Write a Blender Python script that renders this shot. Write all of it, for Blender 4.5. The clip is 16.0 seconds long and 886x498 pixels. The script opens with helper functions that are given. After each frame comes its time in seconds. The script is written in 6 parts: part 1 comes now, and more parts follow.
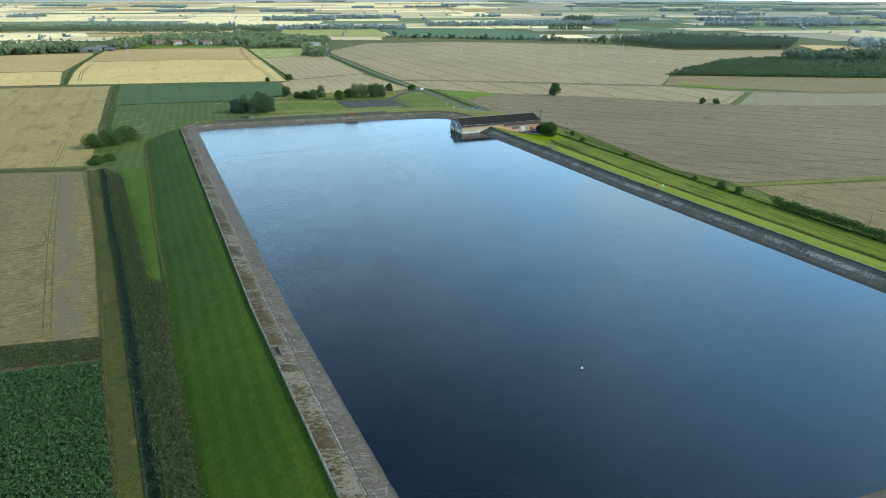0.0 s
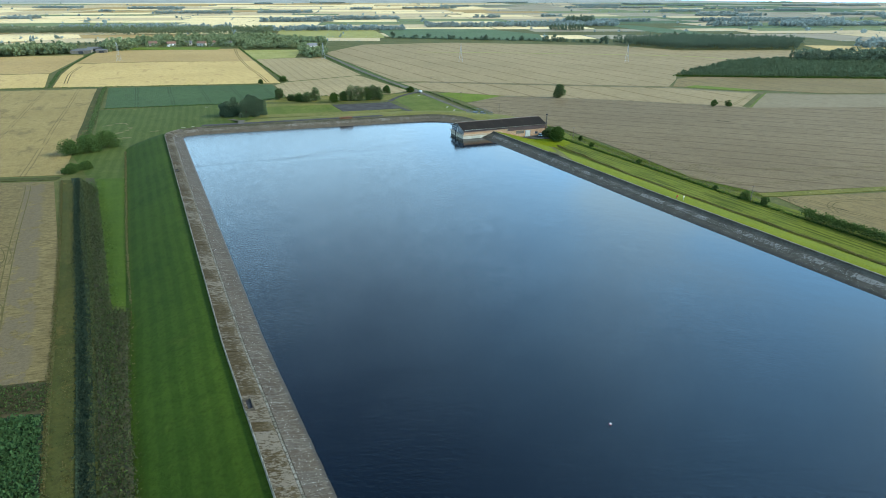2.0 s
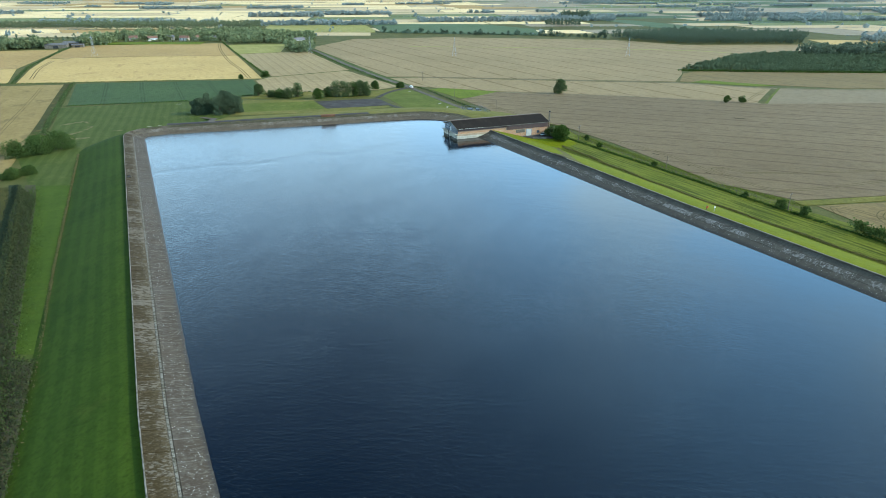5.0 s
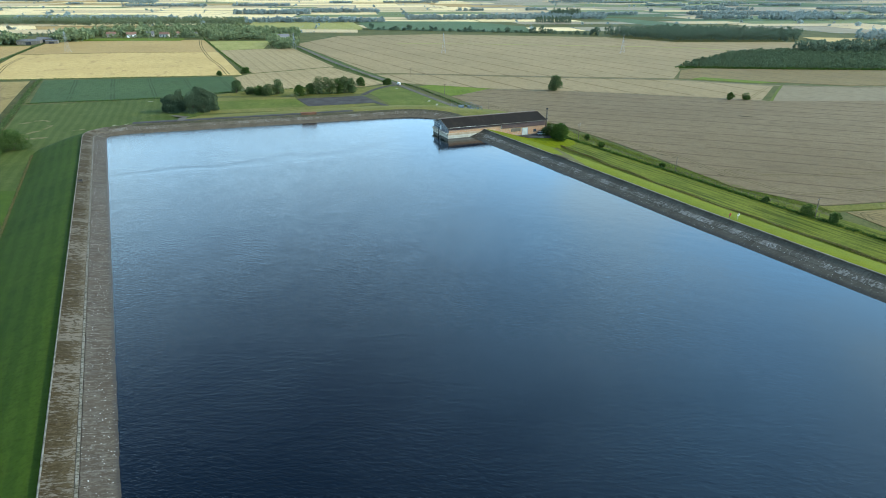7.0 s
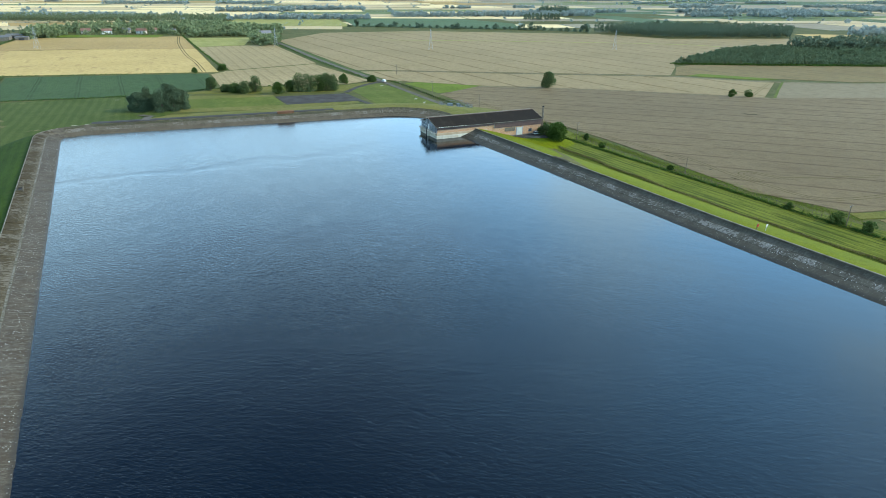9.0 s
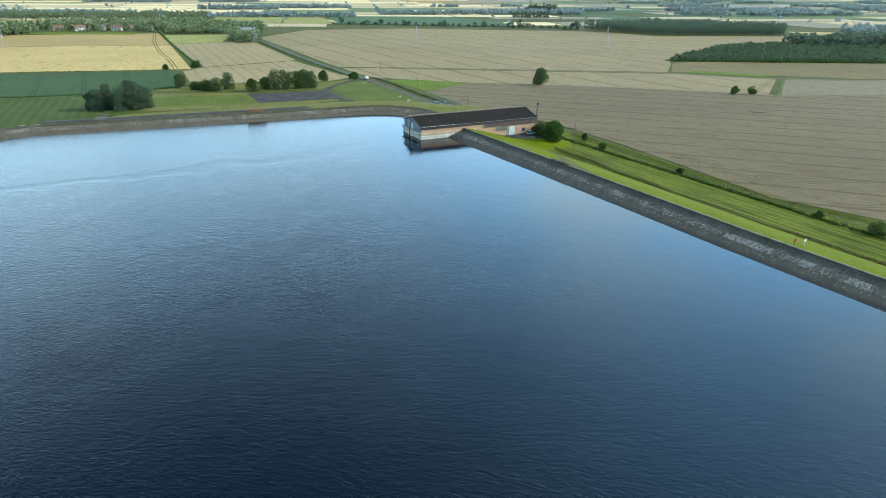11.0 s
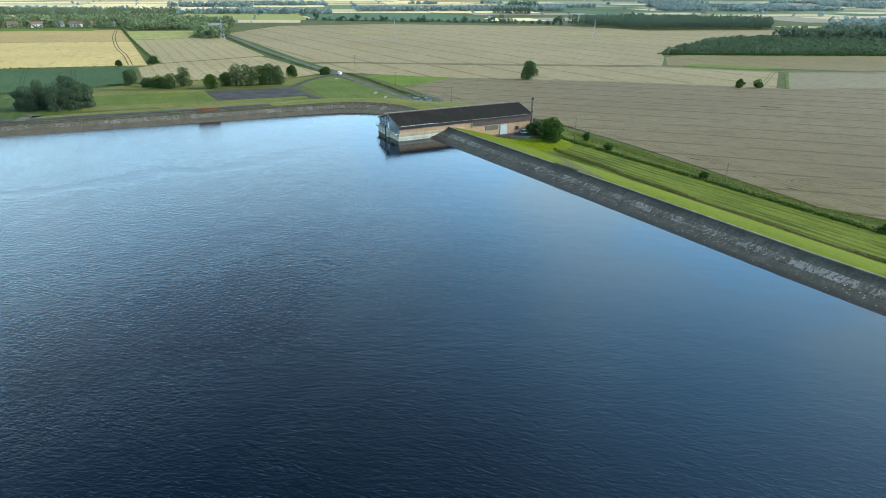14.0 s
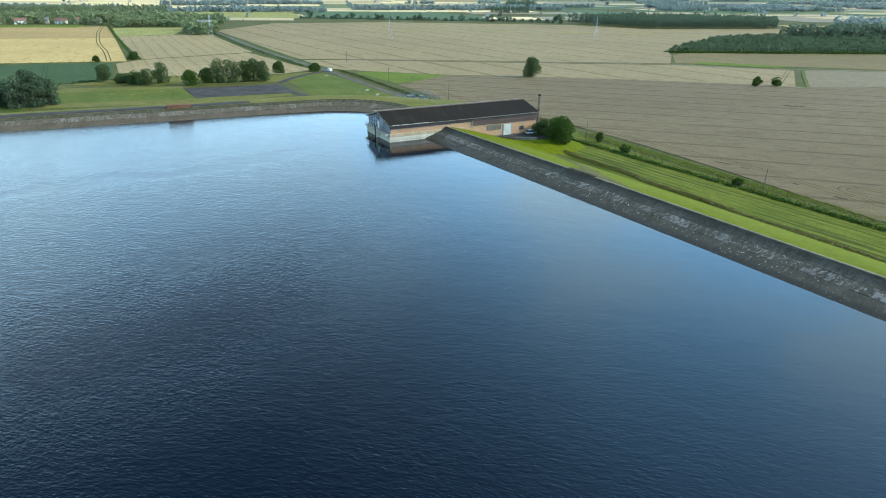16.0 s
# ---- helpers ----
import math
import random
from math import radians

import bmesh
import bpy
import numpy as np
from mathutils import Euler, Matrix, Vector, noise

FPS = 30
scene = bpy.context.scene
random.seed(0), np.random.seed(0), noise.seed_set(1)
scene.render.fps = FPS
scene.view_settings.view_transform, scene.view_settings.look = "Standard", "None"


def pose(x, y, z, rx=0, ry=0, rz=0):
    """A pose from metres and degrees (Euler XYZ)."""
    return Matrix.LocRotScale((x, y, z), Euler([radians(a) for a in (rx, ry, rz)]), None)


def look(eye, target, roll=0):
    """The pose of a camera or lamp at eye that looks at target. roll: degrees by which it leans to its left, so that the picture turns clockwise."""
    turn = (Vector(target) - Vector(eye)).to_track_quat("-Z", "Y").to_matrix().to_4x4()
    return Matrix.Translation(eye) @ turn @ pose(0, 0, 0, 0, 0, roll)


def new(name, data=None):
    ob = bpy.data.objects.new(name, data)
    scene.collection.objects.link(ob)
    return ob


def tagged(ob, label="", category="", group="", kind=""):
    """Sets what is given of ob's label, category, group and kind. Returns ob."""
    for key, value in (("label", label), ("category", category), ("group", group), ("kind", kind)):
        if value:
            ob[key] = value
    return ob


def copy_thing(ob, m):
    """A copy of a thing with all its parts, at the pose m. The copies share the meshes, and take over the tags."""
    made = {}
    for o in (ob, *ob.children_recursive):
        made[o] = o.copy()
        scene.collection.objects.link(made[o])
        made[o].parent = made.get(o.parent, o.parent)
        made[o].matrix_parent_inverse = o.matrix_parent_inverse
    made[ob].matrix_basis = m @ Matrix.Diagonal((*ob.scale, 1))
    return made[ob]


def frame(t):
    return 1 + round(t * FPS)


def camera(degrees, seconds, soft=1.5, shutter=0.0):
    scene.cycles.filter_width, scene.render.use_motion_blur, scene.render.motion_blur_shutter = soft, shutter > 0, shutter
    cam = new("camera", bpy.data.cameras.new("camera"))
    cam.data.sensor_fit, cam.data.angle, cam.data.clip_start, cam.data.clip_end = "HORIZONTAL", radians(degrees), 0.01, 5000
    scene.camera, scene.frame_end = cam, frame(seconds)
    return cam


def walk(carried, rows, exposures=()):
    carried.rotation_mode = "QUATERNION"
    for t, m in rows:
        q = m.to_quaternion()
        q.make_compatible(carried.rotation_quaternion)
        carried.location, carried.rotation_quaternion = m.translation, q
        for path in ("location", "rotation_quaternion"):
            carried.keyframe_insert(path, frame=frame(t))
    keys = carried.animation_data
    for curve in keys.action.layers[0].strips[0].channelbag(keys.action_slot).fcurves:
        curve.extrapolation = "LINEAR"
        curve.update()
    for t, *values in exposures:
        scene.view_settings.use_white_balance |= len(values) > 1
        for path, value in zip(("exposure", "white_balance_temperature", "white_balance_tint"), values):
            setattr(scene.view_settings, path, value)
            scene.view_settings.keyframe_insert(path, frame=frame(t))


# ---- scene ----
cam = camera(72.0, 16.0, soft=0.55)
PATH = [
    (0, (3.322, -9.365, 82.76), (3.505, -7.533, 81.978), 0.1),
    (0.5, (4.121, -4.134, 81.986), (4.303, -2.302, 81.206), -0.1),
    (1, (4.501, 1.559, 81.378), (4.684, 3.391, 80.599), -0.1),
    (1.5, (4.567, 7.288, 80.768), (4.753, 9.121, 79.99), -0.0),
    (2, (4.987, 12.793, 80.074), (5.172, 14.627, 79.296), -0.0),
    (2.5, (5.553, 18.284, 79.239), (5.74, 20.117, 78.461), -0.0),
    (3, (5.995, 23.746, 78.321), (6.184, 25.577, 77.54), 0.0),
    (3.5, (6.76, 29.448, 77.402), (6.953, 31.278, 76.619), 0.1),
    (4, (7.656, 35.131, 76.542), (7.851, 36.96, 75.756), 0.1),
    (6.5, (11.421, 64.282, 69.331), (11.648, 66.107, 68.546), 0.1),
    (7, (11.804, 69.863, 68.442), (12.041, 71.686, 67.655), 0.2),
    (7.5, (12.146, 75.246, 67.354), (12.395, 77.067, 66.566), 0.2),
    (8, (12.596, 80.781, 66.25), (12.854, 82.601, 65.461), 0.2),
    (8.5, (13.41, 86.316, 65.13), (13.677, 88.134, 64.34), 0.2),
    (9, (14.444, 92.293, 63.98), (14.719, 94.109, 63.19), 0.3),
    (11.5, (20.338, 121.709, 57.323), (20.659, 123.518, 56.533), 0.4),
    (12, (21.067, 127.169, 56.255), (21.399, 128.976, 55.464), 0.4),
    (12.5, (21.738, 132.455, 55.13), (22.08, 134.26, 54.339), 0.4),
    (13, (22.458, 137.842, 53.892), (22.81, 139.645, 53.102), 0.4),
    (13.5, (23.533, 143.319, 52.649), (23.893, 145.12, 51.857), 0.3),
    (14, (24.603, 149.058, 51.375), (24.971, 150.857, 50.584), 0.3),
    (14.5, (25.585, 154.647, 50.067), (25.959, 156.446, 49.277), 0.4),
    (15, (26.668, 160.117, 48.763), (27.046, 161.916, 47.974), 0.4),
    (15.5, (27.919, 165.593, 47.456), (28.298, 167.392, 46.668), 0.4),
    (16, (29.155, 171.062, 46.105), (29.534, 172.861, 45.317), 0.5),
]
walk(cam, [(t, look(eye, target, roll)) for t, eye, target, roll in PATH], [(0, 0.82, 6200, 4), (16, 0.88, 6200, 4)])

# ---------------------------------------------------------------- light
SUN_DIR = Vector((0.86, -0.12, 0.50)).normalized()
world = bpy.data.worlds.new("sky_world")
scene.world = world
world.use_nodes = True
wn, wl = world.node_tree.nodes, world.node_tree.links
bg = wn["Background"]
sky = wn.new("ShaderNodeTexSky")
sky.sky_type = "NISHITA"
sky.sun_disc = False
sky.sun_elevation = math.asin(SUN_DIR.z)
sky.sun_rotation = math.atan2(SUN_DIR.x, SUN_DIR.y)
sky.altitude = 50
sky.air_density, sky.dust_density, sky.ozone_density = 0.75, 1.0, 2.5
# broken fair-weather cloud: a noise on the cloud deck's plane
geo = wn.new("ShaderNodeTexCoord")
sep = wn.new("ShaderNodeSeparateXYZ")
wl.new(geo.outputs["Generated"], sep.inputs[0])


def wmath(op, a, b):
    n = wn.new("ShaderNodeMath")
    n.operation = op
    for s, v in zip(n.inputs, (a, b)):
        if hasattr(v, "is_output"):
            wl.new(v, s)
        else:
            s.default_value = v
    return n.outputs[0]


deck = wmath("ADD", wmath("MAXIMUM", sep.outputs["Z"], 0.0), 0.12)
cmb = wn.new("ShaderNodeCombineXYZ")
wl.new(wmath("DIVIDE", sep.outputs["X"], deck), cmb.inputs[0])
wl.new(wmath("DIVIDE", sep.outputs["Y"], deck), cmb.inputs[1])
cloud = wn.new("ShaderNodeTexNoise")
cloud.inputs["Scale"].default_value, cloud.inputs["Detail"].default_value, cloud.inputs["Roughness"].default_value = 1.6, 5, 0.5
wl.new(cmb.outputs[0], cloud.inputs["Vector"])
cover = wn.new("ShaderNodeMapRange")
cover.interpolation_type = "SMOOTHSTEP"
wl.new(cloud.outputs["Fac"], cover.inputs[0])
cover.inputs[1].default_value, cover.inputs[2].default_value, cover.inputs[4].default_value = 0.46, 0.62, 0.06
mixs = wn.new("ShaderNodeMix")
mixs.data_type = "RGBA"
# Overhead cloud cap, added out of view to whiten the ambient light.
over = wn.new("ShaderNodeMapRange")
over.interpolation_type = "SMOOTHSTEP"
wl.new(sep.outputs["Z"], over.inputs[0])
over.inputs[1].default_value, over.inputs[2].default_value, over.inputs[4].default_value = 0.86, 0.99, 0.55
wl.new(wmath("MAXIMUM", cover.outputs[0], over.outputs[0]), mixs.inputs[0])
wl.new(sky.outputs[0], mixs.inputs[6])
mixs.inputs[7].default_value = (8.0, 8.6, 8.6, 1)
# bright summer haze low over the horizon
haze = wn.new("ShaderNodeMapRange")
haze.interpolation_type = "SMOOTHSTEP"
for slot, value in zip((1, 2, 3, 4), (0.0, 0.70, 0.82, 0.0)):
    haze.inputs[slot].default_value = value
mixh = wn.new("ShaderNodeMix")
mixh.data_type = "RGBA"
wl.new(haze.outputs[0], mixh.inputs[0])
wl.new(mixs.outputs[2], mixh.inputs[6])
# the haze is bluer and brighter towards the sun's side
side = wn.new("ShaderNodeMapRange")
side.interpolation_type = "SMOOTHSTEP"
wl.new(sep.outputs["X"], side.inputs[0])
side.inputs[1].default_value, side.inputs[2].default_value = -0.1, 0.5
tone = wn.new("ShaderNodeMix")
tone.data_type = "RGBA"
wl.new(side.outputs[0], tone.inputs[0])
tone.inputs[6].default_value, tone.inputs[7].default_value = (7.5, 11.8, 15.6, 1), (6.8, 13.9, 21.8, 1)
wl.new(tone.outputs[2], mixh.inputs[7])
# and it reaches higher there
wl.new(wmath("MULTIPLY", sep.outputs["Z"], wmath("SUBTRACT", 1.0, wmath("MULTIPLY", side.outputs[0], 0.32))), haze.inputs[0])
drift = wn.new("ShaderNodeMix")
drift.data_type = "RGBA"
wl.new(wmath("MULTIPLY", wmath("MULTIPLY", cover.outputs[0], haze.outputs[0]), 19.5), drift.inputs[0])
wl.new(mixh.outputs[2], drift.inputs[6])
drift.inputs[7].default_value = (6.9, 9.3, 10.7, 1)
wl.new(drift.outputs[2], bg.inputs[0])
bg.inputs[1].default_value = 0.15

sun_data = bpy.data.lights.new("sun", "SUN")
sun_data.energy, sun_data.angle, sun_data.color = 2.7, radians(3.0), (1.0, 0.885, 0.70)
sun = new("sun", sun_data)
sun.matrix_world = look(SUN_DIR * 100, (0, 0, 0))

# ---------------------------------------------------------------- materials


class Nodes:
    """A small wrapper to write node materials in a few lines."""

    def __init__(self, name):
        self.m = bpy.data.materials.new(name)
        self.m.use_nodes = True
        self.t = self.m.node_tree
        self.b = self.t.nodes["Principled BSDF"]
        self.co = self.t.nodes.new("ShaderNodeTexCoord").outputs["Object"]

    def put(self, socket, value):
        if hasattr(value, "is_output"):
            self.t.links.new(value, socket)
        else:
            socket.default_value = value

    def noise(self, scale, detail=4, rough=0.55, vec=None, stretch=None):
        n = self.t.nodes.new("ShaderNodeTexNoise")
        v = self.co if vec is None else vec
        if stretch:
            mp = self.t.nodes.new("ShaderNodeMapping")
            mp.inputs["Scale"].default_value = stretch[:3]
            mp.inputs["Rotation"].default_value = (0, 0, radians(stretch[3]))
            mp.vector_type = "TEXTURE"
            mp.inputs["Scale"].default_value = [1 / s for s in stretch[:3]]
            self.put(mp.inputs["Vector"], v)
            v = mp.outputs[0]
        self.put(n.inputs["Vector"], v)
        n.inputs["Scale"].default_value, n.inputs["Detail"].default_value, n.inputs["Roughness"].default_value = scale, detail, rough
        return n.outputs["Fac"]

    def math(self, op, a, b=0.0, c=None):
        n = self.t.nodes.new("ShaderNodeMath")
        n.operation = op
        self.put(n.inputs[0], a)
        self.put(n.inputs[1], b)
        if c is not None:
            self.put(n.inputs[2], c)
        return n.outputs[0]

    def step(self, x, lo, hi):
        n = self.t.nodes.new("ShaderNodeMapRange")
        n.interpolation_type = "SMOOTHSTEP"
        self.put(n.inputs[0], x)
        n.inputs[1].default_value, n.inputs[2].default_value = lo, hi
        return n.outputs[0]

    def mix(self, fac, a, b):
        n = self.t.nodes.new("ShaderNodeMix")
        n.data_type = "RGBA"
        self.put(n.inputs[0], fac)
        for s, v in ((n.inputs[6], a), (n.inputs[7], b)):
            self.put(s, v if hasattr(v, "is_output") else (*v, 1.0))
        return n.outputs[2]

    def along(self, degrees):
        """The coordinate, in metres, in the direction of that angle from x."""
        n = self.t.nodes.new("ShaderNodeVectorMath")
        n.operation = "DOT_PRODUCT"
        self.put(n.inputs[0], self.co)
        n.inputs[1].default_value = (math.cos(radians(degrees)), math.sin(radians(degrees)), 0)
        return n.outputs["Value"]

    def bump(self, height, strength=0.3, distance=0.05):
        n = self.t.nodes.new("ShaderNodeBump")
        n.inputs["Strength"].default_value, n.inputs["Distance"].default_value = strength, distance
        self.put(n.inputs["Height"], height)
        self.put(self.b.inputs["Normal"], n.outputs[0])

    def island(self):
        return self.t.nodes.new("ShaderNodeNewGeometry").outputs["Random Per Island"]

    def piece(self):
        return self.t.nodes.new("ShaderNodeObjectInfo").outputs["Random"]

    def done(self, color, rough=0.8, metal=0.0, spec=0.3):
        self.put(self.b.inputs["Base Color"], color if hasattr(color, "is_output") else (*color, 1.0))
        self.put(self.b.inputs["Roughness"], rough)
        self.b.inputs["Metallic"].default_value = metal
        self.b.inputs["Specular IOR Level"].default_value = spec
        return self.m


def plain(name, a, b, scale=2.0, fine=25.0, rough=0.8, bump=0.15, metal=0.0, spec=0.12):
    """Two tones at two scales: patches and grain."""
    n = Nodes(name)
    big, small = n.noise(scale), n.noise(fine, 3)
    f = n.math("ADD", n.math("MULTIPLY", big, 0.65), n.math("MULTIPLY", small, 0.35))
    n.bump(small, bump, 0.03)
    return n.done(n.mix(n.step(f, 0.35, 0.65), a, b), rough, metal, spec)


def crop(name, a, b, angle, tram=24.0, shift=0.0, dark=0.45, row=2.0, rowmix=0.10, stain=(0.16, 0.12, 0.07), stainfac=0.25, gauge=0.95, wide=(0.25, 0.75), band=None, lodged=0.0):
    """A field: sown rows, wheel tracks in pairs at the sprayer's width, lodged and bare patches."""
    n = Nodes(name)
    s = n.along(angle)
    wob = n.math("MULTIPLY", n.noise(0.02, 2), 2.0)
    s = n.math("ADD", n.math("ADD", s, wob), shift)
    patch = n.noise(0.012, 5, 0.6)
    blotch = n.noise(0.09, 5, 0.65, stretch=(1, 0.35, 1, angle))
    grain = n.noise(1.1, 5, 0.8)
    mottle = n.noise(0.30, 6, 0.8, stretch=(1, 0.5, 1, angle))
    f = n.math("ADD", n.math("MULTIPLY", patch, 0.5), n.math("MULTIPLY", blotch, 0.5))
    col = n.mix(n.step(f, 0.36, 0.64), a, b)
    col = n.mix(n.math("MULTIPLY", n.step(n.noise(0.0075, 4, 0.6), 0.42, 0.66), 0.30), col, [v * 0.62 for v in a])
    rows = n.math("SINE", n.math("MULTIPLY", s, 2 * math.pi / row))
    rows = n.math("MULTIPLY", n.math("ADD", rows, 1.0), 0.5 * rowmix)
    col = n.mix(rows, col, [v * 0.72 for v in a])
    col = n.mix(n.math("MULTIPLY", n.step(blotch, 0.53, 0.66), stainfac), col, stain)
    m = n.math("PINGPONG", n.math("ADD", s, 0.0), tram / 2)
    d = n.math("ABSOLUTE", n.math("SUBTRACT", m, gauge))
    line = n.math("SUBTRACT", 1.0, n.step(d, *wide))
    line = n.math("MULTIPLY", line, n.step(n.noise(0.05, 3), 0.3, 0.5))
    col = n.mix(n.math("MULTIPLY", line, dark), col, stain)
    col = n.mix(n.math("MULTIPLY", n.step(grain, 0.42, 0.66), 0.4), col, [v * 0.55 for v in a])
    col = n.mix(n.math("MULTIPLY", n.step(mottle, 0.45, 0.66), 0.5), col, [v * 0.5 for v in a])
    if lodged:
        # heads laid over by wind in short uneven rows
        laid = n.noise(0.75, 6, 0.75, stretch=(0.35, 1.5, 1, 8))
        col = n.mix(n.math("MULTIPLY", n.step(laid, 0.50, 0.60), lodged), col, [v * 0.5 for v in a])
        col = n.mix(n.math("MULTIPLY", n.math("SUBTRACT", 1.0, n.step(laid, 0.36, 0.45)), lodged * 0.7), col, [v * 1.25 for v in b])
    if band:
        # crop beaten down to the soil in ragged patches along one side
        off = n.along(band[0])
        near = n.math("MULTIPLY", n.step(off, band[1], band[1] + 2.5), n.math("SUBTRACT", 1.0, n.step(off, band[2] - 3, band[2])))
        ragged = n.math("ADD", n.math("ADD", n.math("MULTIPLY", n.noise(0.12, 7, 0.75), 0.8), n.math("MULTIPLY", n.noise(0.025, 2), 0.2)), n.math("MULTIPLY", near, 0.10))
        flat = n.math("MULTIPLY", n.step(ragged, 0.555, 0.567), near)
        col = n.mix(n.math("MULTIPLY", flat, 0.85), col, n.mix(n.step(grain, 0.4, 0.6), (0.092, 0.073, 0.043), (0.124, 0.100, 0.060)))
    n.bump(grain, 0.5, 0.25)
    return n.done(col, 0.9, 0, 0.06)


def grass(name, a, b, angle=20.0, width=2.8, stripe=0.35, rough_patch=0.2, dry=(0.16, 0.15, 0.05), mottle=0.5, swath=0.0):
    """Mown grass: stripes of the mower, patches, dry spots and blades."""
    n = Nodes(name)
    s = n.math("ADD", n.along(angle), n.math("MULTIPLY", n.noise(0.03, 2), 2.5))
    w = n.math("SINE", n.math("MULTIPLY", s, math.pi / width))
    w = n.step(w, -0.5, 0.5)
    patch, blade = n.noise(0.05, 6, 0.65), n.noise(1.3, 5, 0.8)
    tuft = n.noise(0.45, 6, 0.8)
    f = n.math("ADD", n.math("MULTIPLY", w, stripe), n.math("MULTIPLY", n.step(patch, 0.3, 0.7), 1 - stripe))
    col = n.mix(f, a, b)
    col = n.mix(n.math("MULTIPLY", n.step(n.noise(0.11, 5, 0.7), 0.56, 0.72), rough_patch), col, dry)
    col = n.mix(n.math("MULTIPLY", n.step(blade, 0.44, 0.72), 0.5), col, [v * 0.45 for v in a])
    col = n.mix(n.math("MULTIPLY", n.step(tuft, 0.46, 0.66), mottle), col, [v * 0.45 for v in a])
    if swath:
        # uneven dark swaths left by the mower, running with the stripes
        band = n.noise(0.9, 4, 0.6, stretch=(1.0, 0.035, 1, angle))
        col = n.mix(n.math("MULTIPLY", n.step(band, 0.50, 0.60), swath), col, [v * 0.42 for v in a])
    n.bump(blade, 0.6, 0.12)
    return n.done(col, 0.9, 0, 0.06)


def leaves(name, a, b, c):
    n = Nodes(name)
    r = n.island()
    col = n.mix(n.step(r, 0.0, 0.6), a, b)
    col = n.mix(n.step(r, 0.8, 1.0), col, c)
    col = n.mix(n.math("MULTIPLY", n.noise(0.25, 3), 0.35), col, [v * 0.6 for v in a])
    n.done(col, 0.8, 0, 0.06)
    tr = n.t.nodes.new("ShaderNodeBsdfTranslucent")
    n.put(tr.inputs["Color"], col)
    mx = n.t.nodes.new("ShaderNodeMixShader")
    mx.inputs[0].default_value = 0.4
    n.t.links.new(n.b.outputs[0], mx.inputs[1])
    n.t.links.new(tr.outputs[0], mx.inputs[2])
    n.t.links.new(mx.outputs[0], n.t.nodes["Material Output"].inputs["Surface"])
    return n.m


def water_material():
    """Wavelets driven by the wind in gusts, calmer in the lee of the right bank and along slicks."""
    n = Nodes("water")
    turn = n.t.nodes.new("ShaderNodeMapping")
    turn.inputs["Rotation"].default_value = (0, 0, radians(-52))
    n.put(turn.inputs["Vector"], n.co)
    train = n.t.nodes.new("ShaderNodeTexWave")
    n.put(train.inputs["Vector"], turn.outputs[0])
    for slot, value in (("Scale", 0.86), ("Distortion", 8.0), ("Detail", 2.0), ("Detail Scale", 1.6), ("Detail Roughness", 0.6)):
        train.inputs[slot].default_value = value
    broken = n.step(n.noise(0.9, 4, 0.6, stretch=(1.0, 1.8, 1, -40)), 0.40, 0.66)
    ripple = n.math("MULTIPLY", n.math("MULTIPLY", n.step(train.outputs["Fac"], 0.35, 1.0), broken), 0.09)
    ripple = n.math("ADD", ripple, n.math("MULTIPLY", n.noise(2.3, 2, 0.5, stretch=(1.0, 1.7, 1, -36)), 0.42))
    chop = n.noise(1.2, 3, 0.6, stretch=(1.0, 2.0, 1, -32))
    swell = n.noise(0.16, 2, 0.5, stretch=(1.0, 1.8, 1, -30))
    gust = n.step(n.noise(0.035, 5, 0.6, stretch=(1, 2, 1, 50)), 0.34, 0.62)
    gust = n.math("ADD", n.math("MULTIPLY", gust, 0.22), 0.78)
    lee = n.math("ADD", n.along(200.6), n.math("MULTIPLY", n.noise(0.02, 3), 50.0))
    lee = n.step(lee, -150.0, -58.0)
    reach = n.math("SUBTRACT", 1.0, n.math("MULTIPLY", n.step(n.along(90), 170.0, 330.0), 0.20))
    bend = n.math("MULTIPLY", n.noise(0.012, 3), 60.0)
    slick = n.step(n.math("ABSOLUTE", n.math("SUBTRACT", n.math("ADD", n.along(112), bend), 336.0)), 0.5, 5.0)
    slick = n.math("ADD", n.math("MULTIPLY", slick, 0.55), 0.45)
    wind = n.math("ADD", n.math("MULTIPLY", n.math("MULTIPLY", n.math("MULTIPLY", gust, lee), reach), slick), 0.065)
    wave = n.math("ADD", n.math("ADD", ripple, n.math("MULTIPLY", chop, 0.74)), n.math("MULTIPLY", n.noise(0.55, 2, 0.5, stretch=(1.0, 1.9, 1, -38)), 0.42))
    h = n.math("ADD", n.math("MULTIPLY", wave, wind), n.math("MULTIPLY", swell, 0.25))
    n.bump(h, 1.0, 0.092)
    n.b.inputs["IOR"].default_value = 1.33
    return n.done(n.mix(n.noise(0.02, 3), (0.0002, 0.0028, 0.0066), (0.0003, 0.0037, 0.0088)), 0.08, 0, 0.5)


MAT = {}
MAT["ground"] = grass("rough_ground", (0.058, 0.070, 0.018), (0.104, 0.100, 0.034), 12, 9, 0.1, 0.5)
# Mown grass in two copies: left darkened, right brightened, for the sun's side.
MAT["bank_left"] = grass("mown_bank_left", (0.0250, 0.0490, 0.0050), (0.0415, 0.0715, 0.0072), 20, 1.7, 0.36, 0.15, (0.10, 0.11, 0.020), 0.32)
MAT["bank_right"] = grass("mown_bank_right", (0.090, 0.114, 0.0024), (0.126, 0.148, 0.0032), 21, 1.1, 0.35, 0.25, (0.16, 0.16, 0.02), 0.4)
MAT["meadow_right"] = grass("meadow_right", (0.074, 0.096, 0.008), (0.136, 0.150, 0.017), 20.6, 1.3, 0.35, 0.55, (0.17, 0.165, 0.04), 0.35, swath=0.8)
